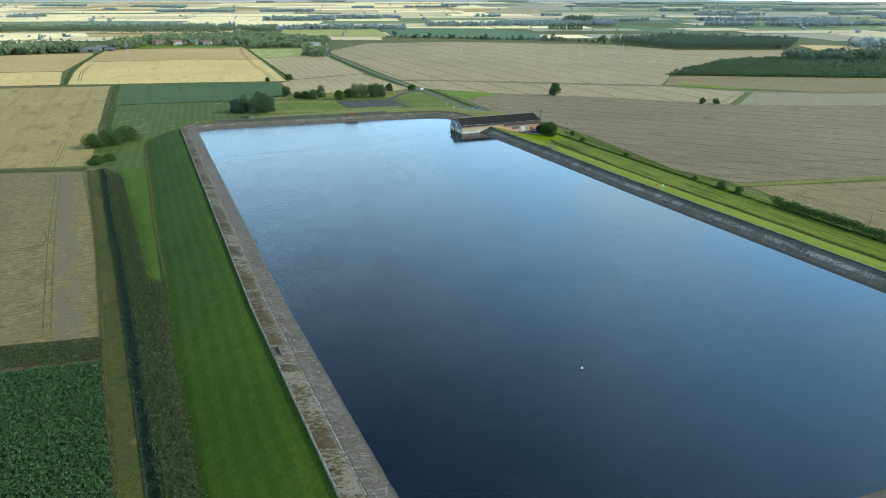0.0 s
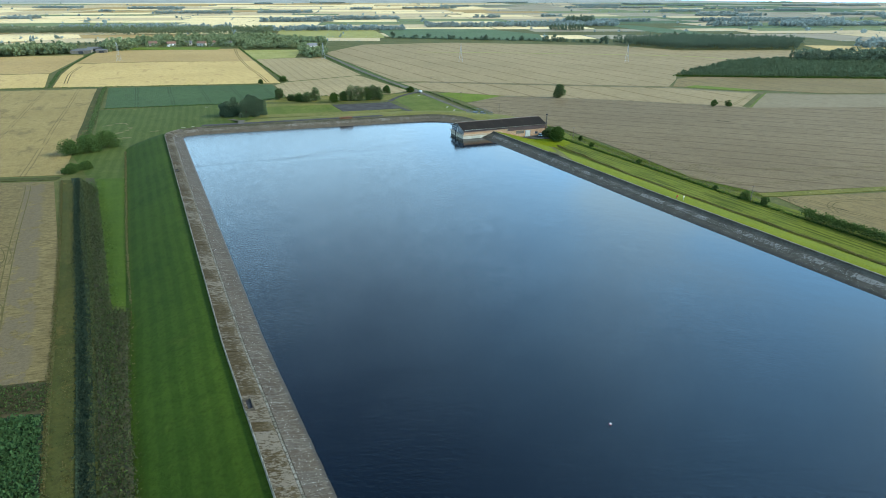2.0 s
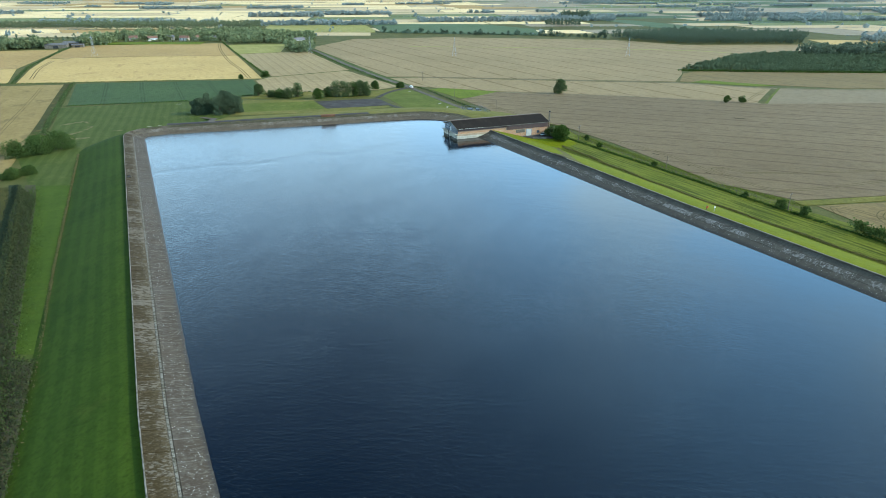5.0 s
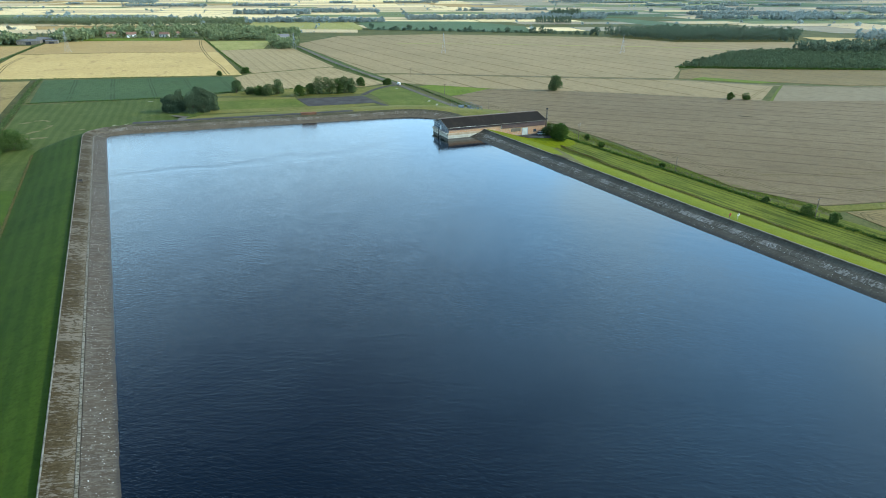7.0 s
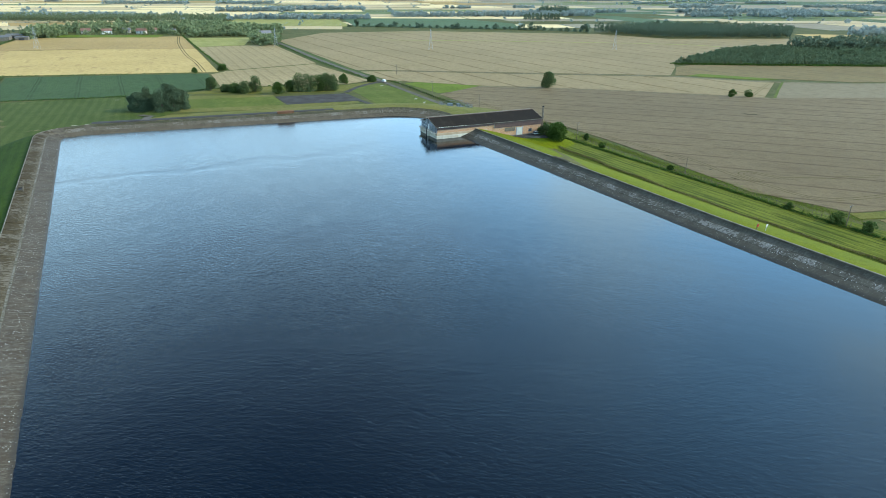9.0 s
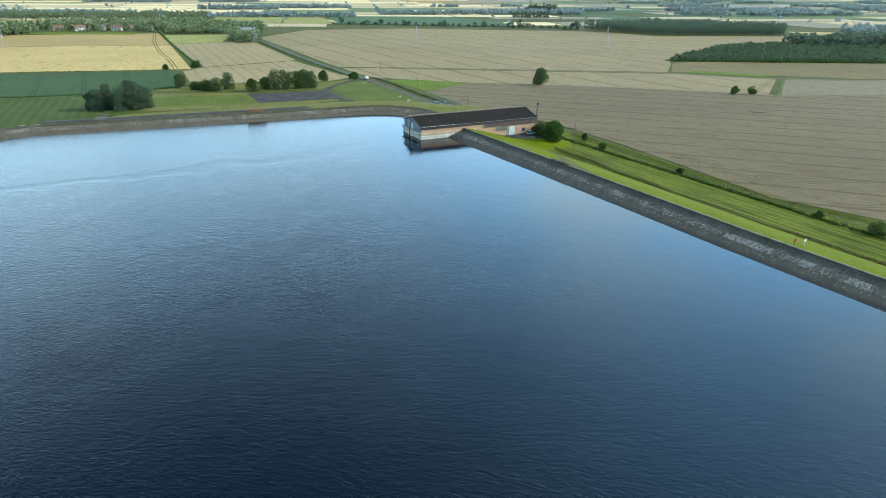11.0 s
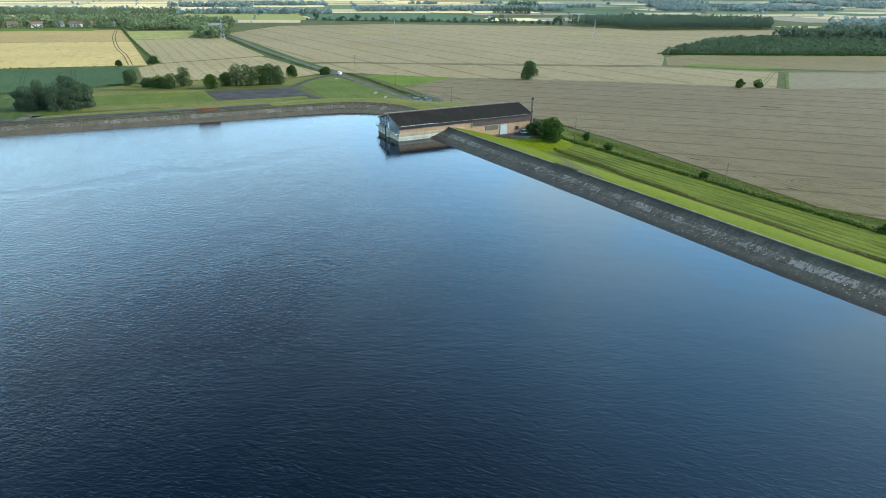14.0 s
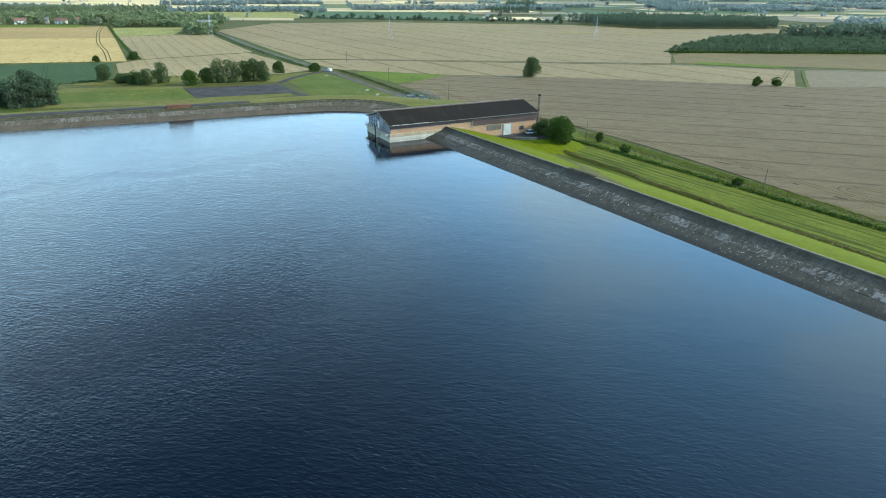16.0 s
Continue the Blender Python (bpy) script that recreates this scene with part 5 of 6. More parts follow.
hedge("boundary_hedge", offset(right_edge, 52.6)[1:27], 0.34, 2.4, "leaf_verge", "low green hedge and rough grass along a fence", seed=18, size=0.15, per=16, gaps=0.2)
hedge("boundary_hedge", [(166, 219), (174, 198), (182, 178), (192, 150), (212, 95)], 3.0, 4.5, "leaf_dark", "thick dark hedge along the meadow", seed=19, size=0.25, per=120)
hedge("wood_edge", [(308, 632), (400, 610), (522, 589), (700, 597)], 1.5, 5, "leaf_bush", "green scrub along the young wood", seed=20, size=0.5, per=12)

# reeds, dry edges and potato plants
def stuff_field(name, poly, step, seed, hgt, size, per, material, label, category, spread=0.5):
    r = np.random.default_rng(seed)
    places = np.array(fill(poly, step, r))
    n = len(places)
    p = np.repeat(places, per, 0)
    k = r.normal(size=(n * per, 2)) * spread * step * 0.5
    hh = np.repeat(hgt * r.uniform(0.5, 1.3, n), per) * np.sqrt(r.uniform(0.02, 1, n * per))
    v, q = leaf_quads(r, np.column_stack([p + k, 0.1 + hh]), size)
    return tagged(new(name, fast_mesh(name, v, q, MAT[material])), label, category, kind="stuff")


stuff_field("potato_plants", [(-125, 115), (-88, 119.5), (-67, 122.5), (-55.5, 97), (-46.5, 77), (-22, 22), (-110, 22)], 0.92, 31, 0.6, 0.25, 18, "potato", "leafy dark green potato plants", "crop", 0.95)
stuff_field("headland_weeds", [(-150, 127), (-76, 134), (-70.2, 134), (-67, 124), (-88, 121.5), (-150, 115)], 0.8, 42, 0.4, 0.13, 12, "reed", "brown and green weeds on a field headland", "weeds")
stuff_field("reeds", [(-38.5, 77.5), (-56.5, 121), (-80, 176), (-108, 238), (-134, 300), (-119, 281), (-84, 200), (-70, 167.5), (-64.5, 165.5), (-49.5, 124), (-30.5, 77), (-18, 45), (-25, 45)], 0.85, 32, 1.7, 0.17, 11, "reed", "brown and green reeds on a ditch bank", "reeds")
DITCH = [(-22, 38), (-39.6, 78.0), (-58.7, 122.2), (-82.0, 176.1), (-109.8, 239.0), (-136.5, 301.5)]
hedge("ditch_plants", DITCH, 0.35, 2.2, "leaf_ditch", "green plants along the ditch, darkened for its shade", "ditch plants", 0.45, 36, 0.18, 34)
hedge("ditch_bushes", [(-16, 38), (-35, 80), (-47, 110), (-60, 140), (-74, 176), (-98, 235), (-127, 295)], 1.3, 5.5, "leaf_dark", "low dark green bushes among the reeds", "bushes", 1.0, 43, 0.17, 30, 0.45)
stuff_field("margin_weeds", [(-46, 78), (-69, 134), (-100, 207), (-141, 299), (-137, 299), (-95, 207), (-62, 130), (-41, 78)], 2.4, 44, 0.3, 0.13, 6, "reed", "brown weeds on a rough margin", "weeds")
stuff_field("headland_weeds", [(-150, 127), (-76, 134), (-70.2, 134), (-67, 124), (-88, 121.5), (-150, 115)], 1.6, 45, 0.5, 0.15, 12, "leaf_dark", "green weeds on a field headland", "weeds")
hedge("margin_tufts", [(-46.5, 79), (-55, 98), (-66, 123), (-71, 135), (-76, 147), (-102, 208), (-142, 299)], 0.45, 1.3, "tuft", "dry tufts along the field margin", "grass", 0.5, 38, 0.14, 12)
hedge("margin_tufts", [(-43, 80), (-60, 119), (-74, 150), (-98, 208), (-137, 298)], 0.3, 3.0, "tuft", "scattered dry tufts on the margin", "grass", 0.9, 39, 0.13, 7)
hedge("toe_grass", [(-28.5, 75), (-39.1, 100.8), (-51.2, 131.7), (-68.6, 177.6), (-83.7, 216.6), (-113.7, 299.0), (-133, 352)], 0.6, 1.0, "dry_line", "strip of dry uncut grass at the embankment foot", "grass", 0.5, 33, 0.13, 14)
TOE = []
for k in range(70):
    p, bearing = beside_right(8 + 4 * k, float(np.interp(8 + 4 * k, (20, 45, 60, 90, 115, 140), (38.0, 36.4, 34.8, 33.2, 33.2, 34.2))) + 0.5 * math.sin(k * 0.9))
    TOE.append(tuple(p))
hedge("toe_grass", TOE, 0.36, 1.7, "toe_rough", "strip of rough uncut grass at the embankment foot", "grass", 0.5, 34, 0.19, 16, base=0.2)
# Added dark growth stands in for the shadow line at the hedge's foot.
hedge("hedge_shade_line", offset(right_edge, 50.8), 0.5, 1.6, "leaf_shade", "added dark growth standing for the hedge's shadow line", "hedge", 0.6, 47, 0.2, 18, gaps=0.15)
VERGE = [(119.5, 366), (126.5, 345), (137.5, 306), (149, 274), (165, 244)]
hedge("verge_grass", VERGE, 0.16, 6.0, "verge", "rough green verge between fence and wheat", "grass", 0.5, 40, 0.13, 44)
hedge("crest_weeds", [(-60, 386), (-20, 395), (15, 404)], 0.35, 2.4, "tuft", "dry weeds behind the crest road", "grass", 1.0, 35, 0.2, 10)

# single trees and shrubs
tree(150.5, 509, 10.5, 11.0, 101, "leaf", "round field tree standing alone in ripe wheat", group="field trees", base=0.12, n=34, per=90)
tree(256, 457, 5.0, 5.0, 102, "leaf_dark", "small dark round tree beside a wheat field", group="field trees", base=0.05, n=18)
tree(266.5, 456, 4.8, 6.0, 103, "leaf_dark", "small ragged tree beside a wheat field", group="field trees", base=0.15, n=14)
WILLOWS = [(-100, 451, 11.5, 8.5), (-104, 455, 9.5, 8), (-97, 456, 13.5, 9), (-88, 450, 13, 10), (-82.5, 453, 14.5, 10), (-87, 458, 15, 10), (-78.5, 457, 11, 9)]
for i, (x, y, h, w) in enumerate(WILLOWS):
    tree(x, y, h, w, 110 + i, "leaf_grey", "grey-green willow in a clump beside the service road", group="willow clump", base=0.0, n=34, per=95, size=0.34)
SHELTER = [(-76, 522, 7.5, 7, "leaf"), (-66, 517, 3.8, 6, "leaf"), (-59, 514, 4.5, 7, "leaf_dark"), (-53, 510, 5.5, 7.5, "leaf"), (-46.5, 515, 8, 7.5, "leaf"), (-31, 506, 5.5, 7, "leaf_bush"), (-24, 512, 6, 6, "leaf_dark"),
           (-18.5, 512, 10, 9, "leaf"), (-11, 513, 10.5, 9, "leaf"), (-6, 514, 8.5, 8, "leaf_dark"), (-1, 515, 9, 8, "leaf"), (4, 515, 8.5, 7, "leaf"), (10.5, 546, 5, 6, "leaf_dark"), (31, 552, 3.6, 6, "leaf_dark"), (-107, 618, 3.2, 3.4, "leaf_dark"), (-88, 634, 4, 7, "leaf_dark")]
for i, (x, y, h, w, l) in enumerate(SHELTER):
    tree(x, y, h * 1.25, w * 1.3, 130 + i, l, "broadleaf tree in the shelter belt by the tarmac yard" if i < 12 else "dark rounded field shrub", group="shelter belt" if i < 12 else "field shrubs", base=0.06, n=24, per=75)
tree(104.5, 350.5, 8.5, 9.0, 161, "leaf_bush", "bushy green tree beside the pumping station", group="station trees", base=0.03, n=40, per=110, z=1.0)
tree(100.5, 357.0, 7.0, 6.5, 162, "leaf", "bushy green tree beside the pumping station", group="station trees", base=0.03, n=26, per=90, z=1.0)
tree(119.5, 354, 3.6, 2.6, 163, "leaf_dark", "small dark conifer by the fence", group="fence shrubs", base=0.05, n=14, per=60, size=0.22)
tree(109.5, 362, 3.6, 1.6, 164, "leaf_dark", "slim dark conifer by the fence", group="fence shrubs", base=0.05, n=12, per=50, size=0.2)
for i, (x, y, h, w) in enumerate([(121.5, 340, 2.4, 3.2), (134, 303, 2.0, 2.6), (155.5, 242.3, 3.6, 5.2), (159.3, 235.2, 3.0, 4.2), (149.4, 256, 2.2, 2.6)]):
    tree(x, y, h, w, 170 + i, "leaf_bush" if i < 2 else "leaf_dark", "rounded shrub in the boundary hedge", "shrub", "fence shrubs", base=0.02, n=14, per=60, size=0.22, name="shrub")
for i, (x, y, h, w) in enumerate([(-153, 358, 9, 15), (-147, 366, 9, 14), (-160, 350, 7.5, 13), (-144, 314, 3.5, 9), (-140, 320, 3.0, 7), (-162, 372, 5.0, 9)]):
    tree(x, y, h, w, 180 + i, "leaf_dark", "spreading scrubby willow at the ditch end", "shrub", "ditch scrub", base=0.02, n=30, per=80, name="shrub")

# ---------------------------------------------------------------- pumping station
# local x runs along the near wall from the water, y across the building, z from the datum
BX, BY, BTURN = 50.2, 346.8, 15.8
BL, BW, EAVE, RIDGE = 51.9, 17.2, 9.3, 11.75
station = thing("pumping_station", BX, BY, 0, BTURN, "long brick pumping station with low dark roof, partly in water", "building")
part("wall", boxed(0.15, BL - 0.15, 0.15, BW - 0.15, 1.0, EAVE - 0.25), MAT["brick"], station, "orange-brown brick wall")
# pale plinth courses over the water
for z0, z1, out in ((1.5, 4.75, 0.5), (4.85, 5.74, 0.42), (5.84, 6.75, 0.30)):
    part("plinth", boxed(-out, 24.0, -out, BW + out, z0, z1, 0.05), MAT["ochre_course" if z0 > 5.5 else "stained_white"], station, "stained pale concrete plinth course")
# roof: two slopes with thickness
for s in (0, 1):
    bm = bmesh.new()
    y0, y1 = (-0.6, BW / 2) if s == 0 else (BW + 0.6, BW / 2)
    zz = lambda y, s=s: RIDGE - (abs(y - BW / 2)) * (RIDGE - EAVE) / (BW / 2)
    x0, x1 = -0.5, BL + 0.4
    top = [bm.verts.new(c) for c in ((x0, y0, zz(y0) + 0.14), (x1, y0, zz(y0) + 0.14), (x1, y1, RIDGE + 0.14), (x0, y1, RIDGE + 0.14))]
    low = [bm.verts.new((v.co.x, v.co.y, v.co.z - 0.26)) for v in top]
    bm.faces.new(top)
    bm.faces.new(low[::-1])
    for i in range(4):
        j = (i + 1) % 4
        bm.faces.new((low[i], low[j], top[j], top[i]))
    bmesh.ops.recalc_face_normals(bm, faces=bm.faces[:])
    part("roof", bm, MAT["roof"], station, "dark felt roof slope")
part("ridge_cap", boxed(-0.5, BL + 0.4, BW / 2 - 0.18, BW / 2 + 0.16, RIDGE + 0.10, RIDGE + 0.22, 0.04), MAT["cladding"], station, "dark ridge capping")
part("ridge_upstand", boxed(-1.5, BL - 0.8, BW / 2 + 0.2, BW / 2 + 1.0, RIDGE - 0.2, RIDGE + 0.42, 0.05), MAT["kerb"], station, "pale grey upstand behind the ridge")
part("gutter", boxed(-0.5, BL + 0.4, -0.78, -0.60, EAVE - 0.24, EAVE - 0.06, 0.03), MAT["kerb"], station, "pale eaves gutter")
part("gutter", boxed(-0.5, BL + 0.4, BW + 0.60, BW + 0.78, EAVE - 0.24, EAVE - 0.06, 0.03), MAT["kerb"], station, "pale eaves gutter")
for xe in (-0.62, BL + 0.40):
    for s in (0, 1):
        bm = bmesh.new()
        ya, yb = (-0.6, BW / 2) if s == 0 else (BW / 2, BW + 0.6)
        za = RIDGE - abs(ya - BW / 2) * (RIDGE - EAVE) / (BW / 2)
        zb = RIDGE - abs(yb - BW / 2) * (RIDGE - EAVE) / (BW / 2)
        vs = [bm.verts.new(c) for c in ((xe, ya, za - 0.1), (xe, yb, zb - 0.1), (xe, yb, zb + 0.17), (xe, ya, za + 0.17))]
        vs2 = [bm.verts.new((v.co.x + 0.10, v.co.y, v.co.z)) for v in vs]
        bm.faces.new(vs)
        bm.faces.new(vs2[::-1])
        for i in range(4):
            bm.faces.new((vs[i], vs2[i], vs2[(i + 1) % 4], vs[(i + 1) % 4]))
        bmesh.ops.recalc_face_normals(bm, faces=bm.faces[:])
        part("bargeboard", bm, MAT["kerb"], station, "pale grey bargeboard")
# ribbed cladding under the eaves: shallow near the water, deep at the land end
for x0, x1, depth in ((-0.05, 27.5, 0.95), (27.5, BL, 2.35)):
    cl = part("cladding", boxed(x0, x1, -0.12, 0.12, EAVE - 0.25 - depth, EAVE - 0.22), MAT["cladding"], station, "brown ribbed metal cladding")
    x = x0 + 0.3
    rib = None
    while x < x1 - 0.1:
        if rib is None:
            rib = bpy.data.meshes.new("rib")
            bm = boxed(-0.05, 0.05, -0.05, 0.0, -depth + 0.04, -0.04)
            bm.to_mesh(rib)
            bm.free()
            rib.materials.append(MAT["cladding"])
        o = attach(new("rib", rib), cl)
        o.location = (x, -0.12, EAVE - 0.23)
        x += 0.75
part("cladding_trim", boxed(27.35, 27.60, -0.2, 0.14, EAVE - 2.65, EAVE - 0.95), MAT["kerb"], station, "pale cladding end trim")
# door, window and blocked opening in the land end
door = part("door", boxed(39.2, 42.0, 0.02, 0.2, 2.7, 6.15), MAT["door_cream"], station, "tall pale cream roller door")
for i in range(10):
    part("slat", boxed(39.25, 41.95, -0.02, 0.03, 2.75 + 0.34 * i, 3.05 + 0.34 * i, 0.01), MAT["door_cream"], door)
part("door_frame", boxed(39.0, 39.2, -0.04, 0.2, 2.6, 6.3), MAT["grey_blue"], station)
part("door_frame", boxed(42.0, 42.2, -0.04, 0.2, 2.6, 6.3), MAT["grey_blue"], station)
win = part("window", boxed(45.4, 47.0, 0.03, 0.2, 3.9, 5.1), MAT["glass"], station, "small dark window")
part("sill", boxed(45.3, 47.1, -0.06, 0.10, 3.78, 3.9), MAT["concrete"], win)
part("frame", boxed(46.15, 46.25, 0.0, 0.10, 3.9, 5.1), MAT["dark_steel"], win)
part("blocked_opening", boxed(33.0, 38.2, 0.04, 0.2, 4.7, 6.3), MAT["concrete"], station, "blocked opening in paler brick")
part("plinth_course", boxed(31.0, BL - 0.1, 0.0, 0.2, 2.2, 2.9), MAT["concrete"], station, "grey base course")
# gable over the water: boarded apex, posts and window band
gb = bmesh.new()
tri = [gb.verts.new(c) for c in ((-0.05, 0.1, EAVE - 0.3), (-0.05, BW - 0.1, EAVE - 0.3), (-0.05, BW / 2, RIDGE - 0.2))]
tri2 = [gb.verts.new((0.25, v.co.y, v.co.z)) for v in tri]
gb.faces.new(tri)
gb.faces.new(tri2[::-1])
for i in range(3):
    gb.faces.new((tri[i], tri2[i], tri2[(i + 1) % 3], tri[(i + 1) % 3]))
bmesh.ops.recalc_face_normals(gb, faces=gb.faces[:])
part("gable", gb, MAT["gable_board"], station, "grey boarded gable")
gb = bmesh.new()
tri = [gb.verts.new(c) for c in ((BL - 0.25, 0.1, EAVE - 0.3), (BL - 0.25, BW - 0.1, EAVE - 0.3), (BL - 0.25, BW / 2, RIDGE - 0.2))]
tri2 = [gb.verts.new((BL - 0.05, v.co.y, v.co.z)) for v in tri]
gb.faces.new(tri)
gb.faces.new(tri2[::-1])
for i in range(3):
    gb.faces.new((tri[i], tri2[i], tri2[(i + 1) % 3], tri[(i + 1) % 3]))
bmesh.ops.recalc_face_normals(gb, faces=gb.faces[:])
part("gable", gb, MAT["cladding"], station, "brown clad gable")
part("gable_boarding", boxed(-0.08, 0.16, 0.1, BW - 0.1, 6.75, EAVE - 0.3), MAT["gable_board"], station, "weathered grey boarding")


def gable_top(y):
    return RIDGE - 0.35 - abs(y - BW / 2) * (RIDGE - EAVE) / (BW / 2)


# near half: upright timber fins under the rake
for i in range(9):
    yy = 0.45 + i * 0.88
    part("fin", boxed(-0.30, -0.06, yy - 0.09, yy + 0.09, 6.72, gable_top(yy)), MAT["frame_pale"], station, "pale upright fin")
# far half: a window wall in two rows of panes
for i in range(6):
    yy = BW / 2 + 1.05 + i * 1.42
    part("mullion", boxed(-0.20, -0.05, yy - 0.08, yy + 0.08, 6.72, gable_top(yy)), MAT["frame_pale"], station)
    if i < 5:
        for z0, z1 in ((7.05, 7.95), (8.10, min(9.15, gable_top(yy + 1.34) - 0.12))):
            part("pane", boxed(-0.14, -0.07, yy + 0.12, yy + 1.30, z0, z1), MAT["glass"], station, "dark window pane")
for z0, z1 in ((6.88, 7.02), (7.96, 8.09), (9.16, 9.28)):
    part("transom", boxed(-0.19, -0.06, BW / 2 + 0.95, BW - 0.35, z0, z1), MAT["frame_pale"], station)
# door under the apex
gdoor = part("door", boxed(-0.18, -0.06, BW / 2 - 0.35, BW / 2 + 0.75, 6.75, 9.1), MAT["white_paint"], station, "pale balcony door")
part("handle", rod(bmesh.new(), (-0.24, BW / 2 + 0.62, 7.75), (-0.24, BW / 2 + 0.62, 7.95), 0.03), MAT["dark_steel"], gdoor)
part("lintel", boxed(-0.24, -0.05, BW / 2 - 0.5, BW / 2 + 0.9, 9.1, 9.3), MAT["frame_pale"], station)
# gallery slab on brackets with a rail, and the outlet pipe beside the door
balcony = part("balcony", boxed(-1.45, -0.28, 0.2, BW - 0.2, 6.40, 6.66, 0.04), MAT["stained_white"], station, "stained concrete gallery slab")
for i in range(12):
    yy = 0.4 + i * (BW - 0.8) / 11
    part("post", rod(bmesh.new(), (-1.35, yy, 6.66), (-1.35, yy, 7.65), 0.035), MAT["weathered_steel"], balcony)
for z in (7.15, 7.65):
    part("rail", rod(bmesh.new(), (-1.35, 0.4, z), (-1.35, BW - 0.4, z), 0.035), MAT["weathered_steel"], balcony)
for i in range(5):
    yy = 1.2 + i * (BW - 2.4) / 4
    part("bracket", boxed(-1.2, -0.30, yy - 0.18, yy + 0.18, 5.85, 6.40, 0.03), MAT["stained_white"], station)
part("outlet_pier", boxed(-1.3, -0.4, BW / 2 - 1.2, BW / 2 - 0.2, 1.5, 6.4, 0.05), MAT["stained_white"], station, "stained outlet pier")
part("pipe", rod(bmesh.new(), (-1.6, BW / 2 - 0.7, 3.5), (-1.6, BW / 2 - 0.7, 8.0), 0.16, 0.16, 12), MAT["dark_steel"], station, "dark upright outlet pipe")
# recessed joints between the plinth courses, shadow gap toned into the colour
for z0, out in ((4.75, 0.30), (5.74, 0.22)):
    part("recess", boxed(-out, 23.9, -out, BW + out, z0 - 0.02, z0 + 0.12), MAT["joint_shade"], station, "recessed joint, stained and darkened as a shadow gap")
# broken moss and droppings along the eaves gutter
rm = random.Random(5)
for i in range(26):
    xx = 0.5 + 13.0 * (i / 26) + rm.uniform(-0.2, 0.2)
    part("eaves_deposit", boxed(xx, xx + rm.uniform(0.2, 0.55), -0.86, -0.80 + rm.uniform(0.05, 0.3), EAVE - 0.06, EAVE + rm.uniform(0.02, 0.12), 0.02), MAT["stained_white"], station)

# roof edge vent
chim = thing("chimney", 101.0, 362.0, 1.0, 0, "slender tall weathered flue with a short dark cowl", "chimney")
part("flue", rod(bmesh.new(), (0, 0, -0.5), (0, 0, 12.8), 0.42, 0.40, 16), MAT["timber"], chim, "weathered brown flue")
part("cowl", rod(bmesh.new(), (0, 0, 13.0), (0, 0, 13.6), 0.47, 0.47, 16), MAT["dark_steel"], chim, "dark cowl")
for z in (4.0, 8.5):
    part("collar", rod(bmesh.new(), (0, 0, z), (0, 0, z + 0.25), 0.48, 0.48, 16), MAT["dark_steel"], chim)

# yard beside the doors
bm = prism(bmesh.new(), [(85.8, 356.6), (90.0, 351.6), (98, 351.2), (106, 352), (104, 362), (88.5, 359.5)], 0.0, 2.55)
tagged(part("yard", bm, MAT["asphalt"], None), "small dark tarmac yard beside the station", "paving", kind="structure")
apron_v = [(83.2, 357.0, 3.3), (85.6, 355.6, 2.62), (89.6, 351.0, 2.6), (98, 350.6, 2.5), (107, 351.4, 2.3), (113, 353, 0.0), (80.5, 349.0, 4.3), (83.0, 346.0, 3.9), (88.5, 341.5, 2.3), (97.5, 338.5, 0.1), (107, 341.5, -0.4), (113, 346, -0.5)]
tagged(new("yard_bank", fast_mesh("yard_bank", apron_v, [(i, i + 6, i + 7, i + 1) for i in range(5)], MAT["bank_right"])), "lime green grass bank below the station yard", "bank", kind="structure")
yw = thing("yard_wall", 92.6, 351.25, 2.5, -3, "low grey concrete yard wall", "wall")
part("wall_body", boxed(-2.6, 4.4, -0.15, 0.15, -1.0, 0.55), MAT["concrete"], yw)
part("coping", boxed(-2.7, 4.5, -0.22, 0.22, 0.55, 0.65, 0.03), MAT["kerb"], yw)


